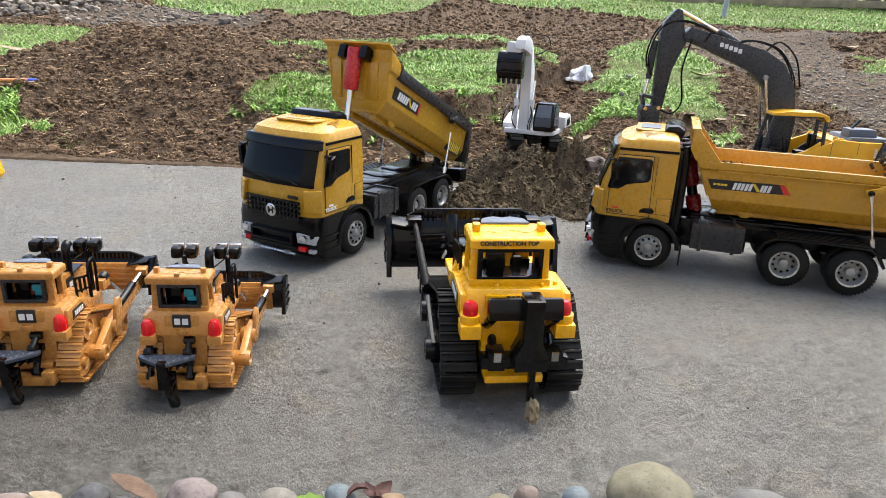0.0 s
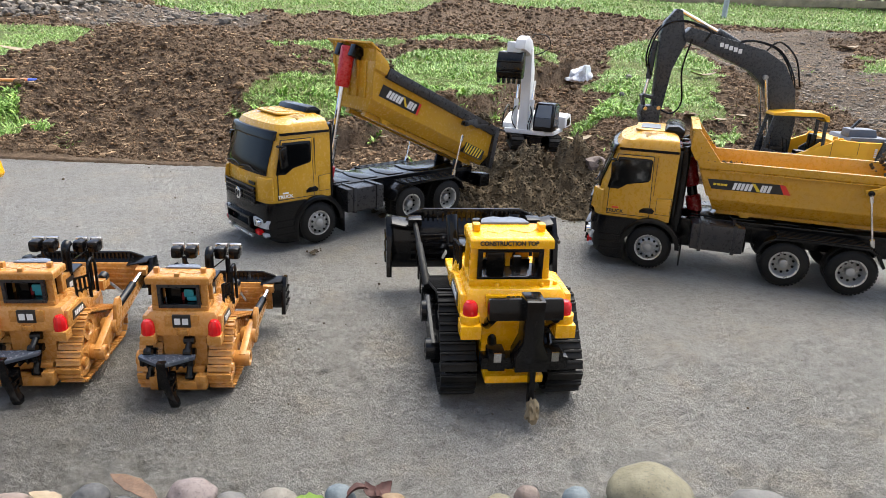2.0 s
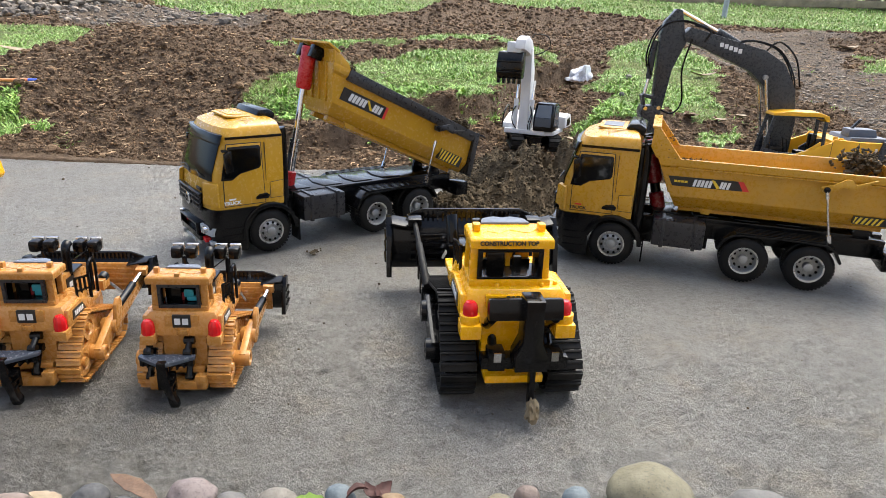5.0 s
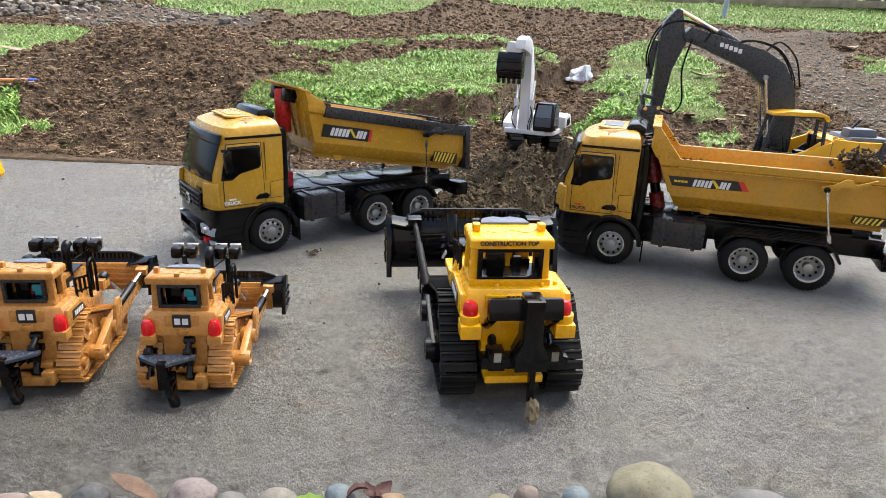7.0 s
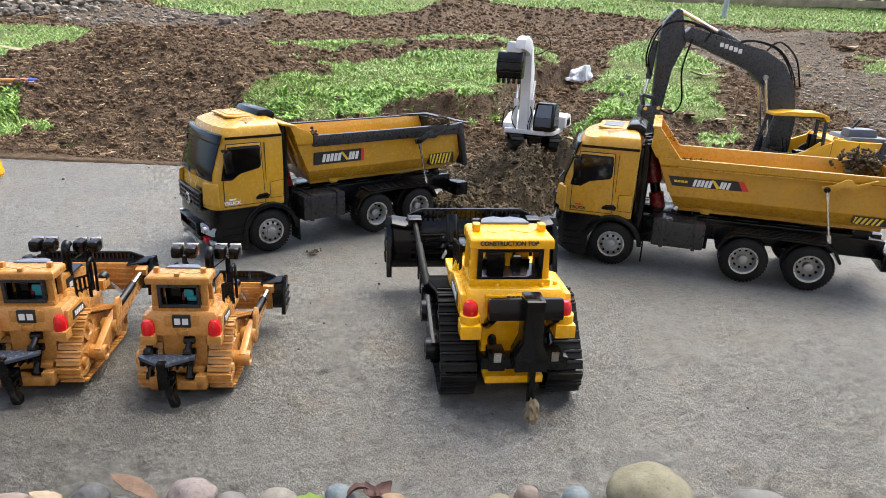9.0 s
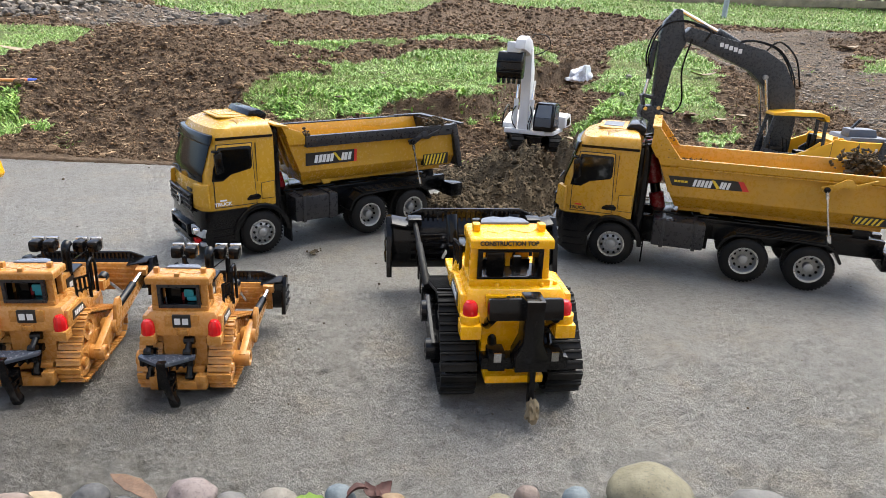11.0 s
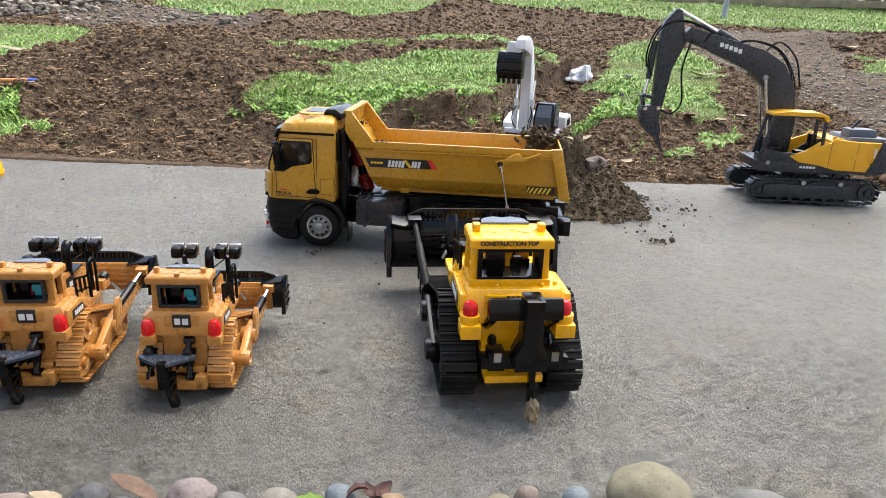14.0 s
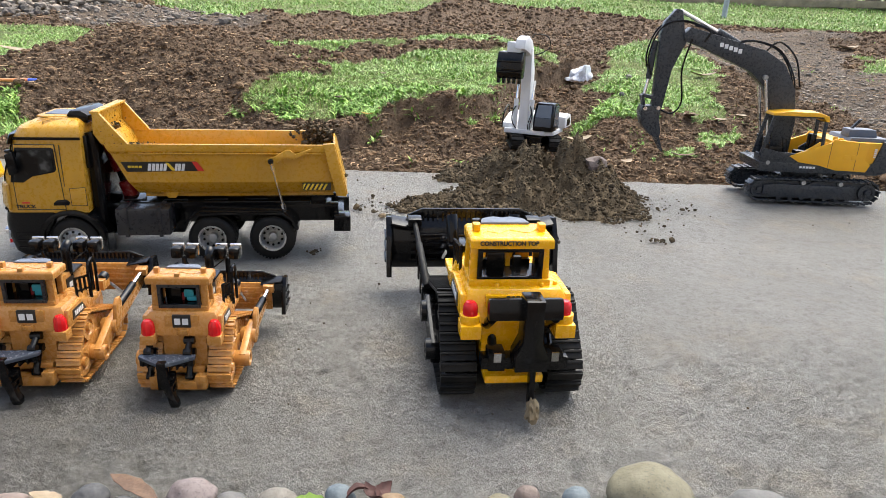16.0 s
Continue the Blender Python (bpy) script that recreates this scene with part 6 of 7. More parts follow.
    boom = part("boom", bm, WHITE, t, "white curved boom", bevel=0.003)
    for y in (-0.042, 0.004):
        bm = bmesh.new()
        rod(bm, (0.070, y, 0.062), (0.060, y, 0.150), 0.007, n=12)
        r_ = part("boom_ram", bm, WHITE, t)
        bm = bmesh.new()
        rod(bm, (0.060, y, 0.150), (0.045, y, 0.205), 0.0035, n=8)
        part("ram_rod", bm, CHROME, r_)
    bm = bmesh.new()
    prism(bm, [(0.040, 0.290), (0.060, 0.320), (0.110, 0.336), (0.150, 0.326), (0.158, 0.300), (0.085, 0.285), (0.060, 0.270)], -0.034, -0.006)
    stick = part("stick", bm, WHITE, t, bevel=0.004)
    part("stick_block", made((box, 0.105, 0.150, -0.058, -0.018, 0.288, 0.318)), WHITE, stick, bevel=0.004)
    bm = bmesh.new()
    prof = [(0.120, 0.292), (0.150, 0.290), (0.168, 0.270), (0.172, 0.240), (0.160, 0.215), (0.128, 0.215), (0.118, 0.250)]
    prism(bm, prof, -0.080, -0.010)
    bucket = part("bucket", bm, BLACK, t, "glossy black raised bucket", bevel=0.004)
    for z in (0.232, 0.262):
        part("bucket_rib", made((box, 0.150, 0.1745, -0.079, -0.011, z, z + 0.005)), BLACK, bucket, bevel=0.001)
    for i in range(5):
        y = -0.074 + i * 0.0145
        part("tooth", made((box, 0.150, 0.166, y - 0.003, y + 0.004, 0.202, 0.217)), BLACK, bucket, bevel=0.001)
    for path in (
            [(0.060, -0.010, 0.330), (0.066, 0.000, 0.340), (0.045, 0.030, 0.335), (0.030, 0.036, 0.305), (0.030, 0.010, 0.285), (0.035, -0.006, 0.280)],
            [(0.074, -0.036, 0.062), (0.088, -0.045, 0.085), (0.078, -0.046, 0.115), (0.062, -0.036, 0.135)],
            [(0.078, 0.000, 0.062), (0.094, 0.004, 0.085), (0.082, 0.008, 0.110), (0.064, 0.0, 0.135)],
            [(0.084, 0.006, 0.062), (0.10, 0.010, 0.080), (0.088, 0.012, 0.105), (0.064, 0.004, 0.125)],
    ):
        bm = bmesh.new()
        hose(bm, path, 0.0016)
        part("hydraulic_hose", bm, BLACK, t)
    bm = bmesh.new()
    tube(bm, [(0.070, -0.078, 0.062), (0.060, -0.078, 0.095), (0.030, -0.078, 0.120), (0.0, -0.078, 0.122), (-0.010, -0.078, 0.098)], 0.0018, 6)
    part("grab_rail", bm, BLACK, t)
    return t


PANE, n, l, b = nodes_of("cab pane")
b.inputs["Base Color"].default_value = (0.11, 0.12, 0.135, 1)
b.inputs["Roughness"].default_value = 0.06
dark_excavator(pose(0.8714, 1.6285, 0, 0, 0, 178.3)).scale = (0.957, 0.72, 0.968)
white_excavator(pose(0.268, 2.11, 0.010, 0, 0, 248)).scale = (0.86, 1.07, 0.99)
# ---------------------------------------------------------------- loose soil, clods, turf, stones
rng = np.random.default_rng(7)


def ball(level):
    bm = bmesh.new()
    bmesh.ops.create_icosphere(bm, subdivisions=level, radius=1.0)
    vs = np.array([v_.co[:] for v_ in bm.verts])
    bm.verts.index_update()
    fs = np.array([[v_.index for v_ in f.verts] for f in bm.faces])
    bm.free()
    return vs, fs


BALLS = {1: ball(1), 2: ball(2)}
BALLS[0] = (np.array([(1, 0, 0), (-1, 0, 0), (0, 1, 0), (0, -1, 0), (0, 0, 1), (0, 0, -1)], float), np.array([(0, 2, 4), (2, 1, 4), (1, 3, 4), (3, 0, 4), (2, 0, 5), (1, 2, 5), (3, 1, 5), (0, 3, 5)]))


def lumps(places, sizes, level=1, flat=0.7, ragged=0.28):
    """Irregular lumps as one set of vertices and faces."""
    vs, fs = BALLS[level]
    k = len(places)
    jit = 1 + ragged * rng.standard_normal((k, len(vs), 1)) * 0.6
    ax = rng.uniform(0.65, 1.3, (k, 1, 3))
    ang = rng.uniform(0, 6.283, (k, 1))
    p = vs[None] * jit * ax * np.asarray(sizes)[:, None, None]
    c, s = np.cos(ang), np.sin(ang)
    q = np.stack([p[..., 0] * c - p[..., 1] * s, p[..., 0] * s + p[..., 1] * c, p[..., 2] * flat], -1)
    q += np.asarray(places)[:, None, :]
    return q.reshape(-1, 3), (fs[None] + (np.arange(k) * len(vs))[:, None, None]).reshape(-1, 3)


def both(*sets):
    vs, fs, o = [], [], 0
    for v_, f_ in sets:
        vs.append(v_)
        fs.append(f_ + o)
        o += len(v_)
    return np.concatenate(vs), np.concatenate(fs)


def earth(name, dark, lite, rough=0.95):
    m, n, l, b = nodes_of(name)
    v_ = n.new("ShaderNodeTexCoord").outputs["Object"]
    geo = n.new("ShaderNodeNewGeometry")
    fine = noise_node(n, l, v_, 140, 6, 0.75)
    c = mixc(n, l, ramp(n, l, fine, [(0.3, (0, 0, 0)), (0.72, (1, 1, 1))]), dark, lite)
    tone = ramp(n, l, geo.outputs["Random Per Island"], [(0.0, (0.6, 0.6, 0.6)), (0.75, (1.15, 1.13, 1.1)), (1.0, (1.9, 1.8, 1.65))])
    l.new(mixc(n, l, 1.0, c, tone, "MULTIPLY"), b.inputs["Base Color"])
    b.inputs["Roughness"].default_value = rough
    b.inputs["Specular IOR Level"].default_value = 0.15
    bump(n, l, b, fine, 0.9, 0.004)
    return m


CLOD = earth("crumbled soil", (0.06, 0.039, 0.025), (0.225, 0.155, 0.098))
SAND = earth("damp dark sand", (0.040, 0.031, 0.020), (0.128, 0.101, 0.066))
GRIT = earth("grey gravel", (0.12, 0.102, 0.085), (0.32, 0.28, 0.238), 0.85)
STRAW = earth("dry roots and straw", (0.22, 0.15, 0.09), (0.48, 0.36, 0.24))


def spread(count, y0, y1, power, rnd):
    """Plan points, denser near the yard."""
    u = rnd.uniform(0, 1, count)
    a, b_ = y0 ** (1 - power), y1 ** (1 - power)
    y = (a + (b_ - a) * u) ** (1 / (1 - power))
    x = rnd.uniform(-1, 1, count) * (0.74 * y + 0.12)
    return x, y


# clods on the dug soil
x, y = spread(150000, 1.75, 6.0, 2.0, rng)
bank = (np.abs(height(x, y + 0.012) - height(x, y - 0.012)) > 0.014) & (y < 3.6)
keep = (~lawn_mask(x, y) | bank) & ~gravel_mask(x, y)
x, y = x[keep], y[keep]
size = 0.0026 * np.exp(rng.standard_normal(len(x)) * 0.50) * (0.8 + 0.50 * (y - 1.7))
size = np.minimum(size, 0.017)
z = height(x, y) + size * 0.3
big = (size > 0.008) & (y < 3.2)
tiny = (size < 0.0034) & ~big
rest_ = ~big & ~tiny
P3 = np.stack([x, y, z], -1)
v_, f_ = both(lumps(P3[tiny], size[tiny] * 1.15, 0, 0.85, 0.3), lumps(P3[rest_], size[rest_], 1, 0.8, 0.36), lumps(P3[big], size[big], 2, 0.75, 0.24))
mesh_from("soil_clods", v_, f_, CLOD, "crumbled brown soil clods over the dug ground", "soil", "stuff")

# gravel: on the path and the low banks
x, y = spread(60000, 2.3, 6.2, 1.4, rng)
keep = gravel_mask(x, y) & ((x > 0) | (rng.uniform(0, 1, len(x)) < 0.55))
x, y = x[keep], y[keep]
size = 0.0034 * np.exp(rng.standard_normal(len(x)) * 0.55) * np.where(x < 0, 2.3, 1.0)
v_, f_ = lumps(np.stack([x, y, height(x, y) + size * 0.2], -1), size, 1, 0.6, 0.2)
mesh_from("gravel", v_, f_, GRIT, "scattered grey gravel stones", "gravel", "stuff")

# broken stone heap
k = 900
a, r = rng.uniform(0, 6.28, k), np.sqrt(rng.uniform(0, 1, k))
x, y = -3.0 + 0.75 * r * np.cos(a), 4.85 + 0.45 * r * np.sin(a)
size = rng.uniform(0.016, 0.036, k)
zz = height(x, y) + 0.10 * (1 - r ** 2) * rng.uniform(0, 1, k)
v_, f_ = lumps(np.stack([x, y, zz], -1), size, 1, 0.7, 0.22)
mesh_from("stone_heap", v_, f_, GRIT, "heap of broken grey stones on the lawn edge", "stones", "stuff")

# dry roots
x, y = spread(5200, 1.76, 5.0, 2.2, rng)
keep = ~lawn_mask(x, y)
x, y = x[keep], y[keep]
k = len(x)
ang, ln = rng.uniform(0, 6.28, k), rng.uniform(0.008, 0.035, k) * (0.8 + 0.2 * y)
wd = rng.uniform(0.0005, 0.0013, k) * (0.6 + 0.35 * y)
base_z = height(x, y)
segs = []
for s in range(4):
    t_ = s / 3 - 0.5
    px_, py_ = x + np.cos(ang + 0.8 * t_) * ln * t_, y + np.sin(ang + 0.8 * t_) * ln * t_
    pz_ = base_z + 0.004 + 0.008 * (0.25 - t_ * t_) * rng.uniform(0, 1.6, k)
    nx_, ny_ = -np.sin(ang), np.cos(ang)
    segs.append(np.stack([np.stack([px_ + nx_ * wd, py_ + ny_ * wd, pz_], -1), np.stack([px_, py_, pz_ + wd * 1.6], -1), np.stack([px_ - nx_ * wd, py_ - ny_ * wd, pz_], -1)], 1))
verts = np.stack(segs, 1).reshape(-1, 3)
faces = []
for s in range(3):
    for e in range(3):
        g = (e + 1) % 3
        faces.append(np.stack([np.arange(k) * 12 + s * 3 + e, np.arange(k) * 12 + s * 3 + g, np.arange(k) * 12 + s * 3 + 3 + g, np.arange(k) * 12 + s * 3 + 3 + e], -1))
mesh_from("dry_roots", verts, np.concatenate(faces), STRAW, "dry roots and straw bits lying on the soil", "roots", "stuff")

# turf
GRASS, n, l, b = nodes_of("grass blades")
geo = n.new("ShaderNodeNewGeometry")
vv = n.new("ShaderNodeTexCoord").outputs["Object"]
patch = noise_node(n, l, vv, 2.5, 4)
c = ramp(n, l, geo.outputs["Random Per Island"], [(0.0, (0.10, 0.21, 0.03)), (0.45, (0.23, 0.39, 0.07)), (0.8, (0.34, 0.52, 0.13)), (0.93, (0.46, 0.55, 0.20)), (1.0, (0.52, 0.42, 0.22))])
c = mixc(n, l, ramp(n, l, patch, [(0.4, (0, 0, 0)), (0.7, (0.45, 0.45, 0.45))]), c, (0.33, 0.49, 0.12))
l.new(c, b.inputs["Base Color"])
b.inputs["Roughness"].default_value = 0.5
b.inputs["Transmission Weight"].default_value = 0.0
b.inputs["Subsurface Weight"].default_value = 0.0


def blades(x, y, length, width, lean, rnd, sink=0.004):
    k = len(x)
    z = height(x, y) - sink
    ang = rnd.uniform(0, 6.283, k)
    tilt = lean
    dx, dy = np.cos(ang), np.sin(ang)
    sx_, sy_ = -dy * width, dx * width
    def at(f, w):
        rise = length * (f - 0.42 * tilt * f * f)
        out = length * tilt * f * f
        cx, cy, cz = x + dx * out, y + dy * out, z + rise
        return np.stack([cx - sx_ * w, cy - sy_ * w, cz], -1), np.stack([cx + sx_ * w, cy + sy_ * w, cz], -1)
    rows = [*at(0.0, 0.5), *at(0.4, 1.0), *at(0.75, 0.75), at(1.0, 0.0)[0]]
    verts = np.stack(rows, 1).reshape(-1, 3)
    o = np.arange(k) * 7
    q = np.concatenate([np.stack([o, o + 1, o + 3, o + 2], -1), np.stack([o + 2, o + 3, o + 5, o + 4], -1)])
    t3 = np.stack([o + 4, o + 5, o + 6], -1)
    return verts, q.tolist() + t3.tolist()


x, y = spread(420000, 1.76, 9.5, 1.6, rng)
keep = lawn_mask(x, y) & (rng.uniform(0, 1, len(x)) < 0.25 + 0.75 * step(0.18, 0.55, vnoise(x, y, 0.13, 41)))
keep &= np.abs(height(x, y + 0.012) - height(x, y - 0.012)) < 0.016
x, y = x[keep], y[keep]
k = len(x)
far = 0.75 + 0.16 * (y - 2)
ln = rng.uniform(0.012, 0.028, k) * far * (0.55 + 0.9 * vnoise(x, y, 0.3, 43))
v_, f_ = blades(x, y, ln, rng.uniform(0.0011, 0.0024, k) * far * 1.15, rng.uniform(0.3, 1.3, k), rng)
mesh_from("grass", v_, f_, GRASS, "short uneven green lawn grass", "grass", "stuff")

# broad-leaved weeds along the brink and the lawn's edges
WEED, n, l, b = nodes_of("broad green leaves")
geo = n.new("ShaderNodeNewGeometry")
c = ramp(n, l, geo.outputs["Random Per Island"], [(0.0, (0.11, 0.22, 0.035)), (0.5, (0.23, 0.40, 0.075)), (1.0, (0.38, 0.54, 0.14))])
l.new(c, b.inputs["Base Color"])
b.inputs["Roughness"].default_value = 0.8
x, y = spread(42000, 1.76, 4.6, 1.8, rng)
near_edge = inside([(-0.75, 2.05), (-0.6, 2.2), (-0.3, 2.35), (0.1, 2.6), (0.22, 2.6), (0.2, 2.3), (-0.19, 1.95), (-0.45, 1.80), (-0.7, 1.85)], x, y) | inside([(-2.6, 2.3), (-1.3, 2.2), (-1.12, 1.8), (-2.6, 1.76)], x, y) | inside([(0.45, 2.25), (0.6, 3.0), (0.8, 3.0), (0.75, 2.25)], x, y)
keep = lawn_mask(x, y) & near_edge & (vnoise(x, y, 0.10, 47) > 0.42)
x, y = x[keep], y[keep]
k = len(x)
v_, f_ = blades(x, y, rng.uniform(0.014, 0.034, k), rng.uniform(0.0022, 0.0050, k), rng.uniform(0.6, 1.7, k), rng, 0.0)
mesh_from("weeds", v_, f_, WEED, "broad-leaved green weeds at the lawn edge", "weeds", "stuff")
# scattered seedlings on bare soil
x, y = spread(1800, 1.8, 4.5, 2.0, rng)
keep = ~lawn_mask(x, y) & (vnoise(x, y, 0.3, 51) > 0.72)
x, y = np.repeat(x[keep], 6), np.repeat(y[keep], 6)
k = len(x)
x, y = x + rng.normal(0, 0.012, k), y + rng.normal(0, 0.012, k)
v_, f_ = blades(x, y, rng.uniform(0.010, 0.026, k), rng.uniform(0.0010, 0.0024, k), rng.uniform(0.4, 1.4, k), rng)
mesh_from("seedlings", v_, f_, WEED, "sparse green seedlings in bare soil", "seedlings", "stuff")

# ---------------------------------------------------------------- sand heap tipped on the yard
def heap_height(x, y):
    z = 0.072 * np.exp(-((x - 0.22) / 0.17) ** 2 - ((y - 1.55) / 0.13) ** 2)
    z += 0.070 * np.exp(-((x - 0.15) / 0.13) ** 2 - ((y - 1.74) / 0.12) ** 2)
    z += 0.045 * np.exp(-((x - 0.33) / 0.12) ** 2 - ((y - 1.62) / 0.12) ** 2)
    z += 0.030 * np.exp(-((x - 0.02) / 0.14) ** 2 - ((y - 1.42) / 0.075) ** 2)
    z += 0.034 * np.exp(-((x - 0.30) / 0.12) ** 2 - ((y - 1.42) / 0.08) ** 2)
    lump = 0.25 + 1.1 * vnoise(x, y, 0.06, 61) + 0.75 * (vnoise(x, y, 0.028, 62) - 0.5) + 0.6 * (vnoise(x, y, 0.013, 63) - 0.5)
    edge = 0.014 + 0.008 * vnoise(x, y, 0.05, 64)
    return z * lump - edge


hx, hy = np.meshgrid(np.arange(-0.30, 0.68, 0.0055), np.arange(1.20, 2.02, 0.0055))
hz = np.maximum(heap_height(hx, hy), -0.03)
m_, k_ = hx.shape[1], hx.shape[0]
ii = np.arange(m_ * k_).reshape(k_, m_)
cells = np.stack([ii[:-1, :-1], ii[:-1, 1:], ii[1:, 1:], ii[1:, :-1]], -1).reshape(-1, 4)
alive = hz.reshape(-1)[cells].max(1) > -0.004
cells = cells[alive]
used, back = np.unique(cells, return_inverse=True)
top = np.stack([hx, hy, hz], -1).reshape(-1, 3)[used]
cx_, cy_ = rng.uniform(-0.22, 0.56, 34000), rng.uniform(1.24, 1.95, 34000)
cz_ = heap_height(cx_, cy_)
cs = 0.0017 * np.exp(rng.standard_normal(34000) * 0.5)
keep = cz_ > -0.004 - 0.004 * (rng.uniform(0, 1, 34000) < 0.5)
crumbs = lumps(np.stack([cx_, cy_, np.maximum(cz_, 0) + cs * 0.35], -1)[keep], cs[keep], 1, 0.9, 0.4)
tri = np.concatenate([back.reshape(-1, 4)[:, [0, 1, 2]], back.reshape(-1, 4)[:, [0, 2, 3]]])
v_, f_ = both((top, tri), crumbs)
mesh_from("sand_heap", v_, f_, SAND, "tipped heap of damp dark sand on the concrete edge", "soil heap", "stuff", True)

# crumbs dropped on the concrete
k = 260
spots = [(-0.13, 1.37, 0.05), (-0.16, 1.42, 0.04), (0.45, 1.40, 0.06), (0.50, 1.47, 0.05), (0.38, 1.28, 0.05), (-0.22, 1.09, 0.006), (0.41, 1.22, 0.008), (-0.05, 1.36, 0.05), (0.2, 1.27, 0.05), (0.42, 1.45, 0.05), (0.1, 1.28, 0.04)]
pts = []
for i in range(k):
    cx, cy, sp = spots[i % len(spots)]
    pts.append((cx + rng.normal(0, sp), min(cy + rng.normal(0, sp), 1.70), 0.001))
pts += [(rng.uniform(-1.0, 1.1), rng.uniform(0.6, 1.68), 0.0) for _ in range(150)]
size = np.concatenate([0.0022 * np.exp(rng.standard_normal(k) * 0.5), 0.0011 * np.exp(rng.standard_normal(150) * 0.4)])
v_, f_ = lumps(np.array(pts), size, 1, 0.7, 0.35)
mesh_from("soil_crumbs", v_, f_, SAND, "dark sand crumbs dropped on the concrete", "crumbs", "stuff")


def clump(name, parent, centre, spread_, count, size0, lab):
    """Sticky soil left in a truck's bed."""
    c = np.array(centre) - np.array(HINGE)
    p_ = c + rng.standard_normal((count, 3)) * np.array(spread_)
    v_, f_ = lumps(p_, size0 * np.exp(rng.standard_normal(count) * 0.35), 1, 0.9, 0.4)
    me = bpy.data.meshes.new(name)
    me.from_pydata(v_.tolist(), [], f_.tolist())
    me.materials.append(SAND)
    o = new(name, me)
    o.parent = parent
    tagged(o, lab)


clump("soil_residue", truck_b["bed"], (-0.072, -0.048, 0.186), (0.014, 0.010, 0.010), 420, 0.0028, "damp soil stuck in the bed corner")
clump("soil_residue", truck_b["bed"], (-0.050, 0.0, 0.116), (0.03, 0.02, 0.004), 200, 0.003, "damp soil stuck on the bed floor")
clump("soil_film", truck_b["bed"], (0.205, 0.069, 0.1895), (0.02, 0.0012, 0.0008), 40, 0.0011, "soil specks along the rim")
clump("soil_film", truck_b["bed"], (0.235, 0.062, 0.212), (0.010, 0.006, 0.012), 60, 0.0010, "soil specks on the headboard wing")
clump("soil_residue", truck_a["bed"], (-0.062, 0.064, 0.196), (0.011, 0.005, 0.004), 130, 0.0022, "damp soil stuck on the bed rail")
clump("soil_film", truck_a["bed"], (0.212, 0.068, 0.194), (0.004, 0.003, 0.003), 40, 0.0012, "soil specks on the rail end")

# ---------------------------------------------------------------- river stones along the yard's near edge
def stone_mat(name, c0, c1, speck=0.0):
    m, n, l, b = nodes_of(name)
    v_ = n.new("ShaderNodeTexCoord").outputs["Object"]
    a = noise_node(n, l, v_, 60, 5, 0.7)
    d = noise_node(n, l, v_, 420, 4, 0.7)
    c = mixc(n, l, ramp(n, l, a, [(0.32, (0, 0, 0)), (0.7, (1, 1, 1))]), c0, c1)
    c = mixc(n, l, ramp(n, l, d, [(0.55, (0, 0, 0)), (0.66, (speck,) * 3)]), c, (0.06, 0.055, 0.055))
    c = mixc(n, l, 1.0, c, (0.66, 0.66, 0.66), "MULTIPLY")
    l.new(c, b.inputs["Base Color"])
    b.inputs["Roughness"].default_value = 0.75
    p_ = bump(n, l, b, a, 0.3, 0.003)
    bump(n, l, b, d, 0.35, 0.0008, p_)
    return m


STONES = {
    "grey": stone_mat("grey pebble", (0.13, 0.13, 0.125), (0.25, 0.24, 0.225), 0.4),
    "dark": stone_mat("dark pebble", (0.06, 0.06, 0.065), (0.14, 0.14, 0.14), 0.2),
    "pink": stone_mat("pink granite", (0.22, 0.17, 0.16), (0.36, 0.30, 0.285), 0.8),
    "cream": stone_mat("cream pebble", (0.22, 0.20, 0.165), (0.34, 0.31, 0.265), 0.5),
    "blue": stone_mat("blue grey pebble", (0.13, 0.165, 0.19), (0.24, 0.28, 0.30), 0.2),
    "tan": stone_mat("ochre pebble", (0.24, 0.15, 0.075), (0.38, 0.29, 0.18), 0.3),
    "olive": stone_mat("olive tan boulder", (0.20, 0.18, 0.11), (0.29, 0.265, 0.18), 0.5),
    "brown": stone_mat("brown pebble", (0.18, 0.13, 0.11), (0.34, 0.27, 0.23), 0.6),
}


def pebble(x, y, w, h, tone, label, seed, deep=0.85):
    bm = bmesh.new()
    bmesh.ops.create_icosphere(bm, subdivisions=4, radius=1.0)
    off = Vector((seed * 3.1, seed * 1.7, 0))
    for q in bm.verts:
        s = 1 + 0.16 * noise.noise(q.co * 1.1 + off) + 0.05 * noise.noise(q.co * 3.0 + off) + 0.012 * noise.noise(q.co * 9 + off)
        q.co = Vector((q.co.x * w / 2 * s, q.co.y * w / 2 * deep * s, q.co.z * h / 2 * s))
    ob = part("pebble", bm, STONES[tone], None, smooth=80)
    ob.location = (x, y, h * 0.38 - 0.003)
    tagged(ob, label, "stone", "stones along the near edge")


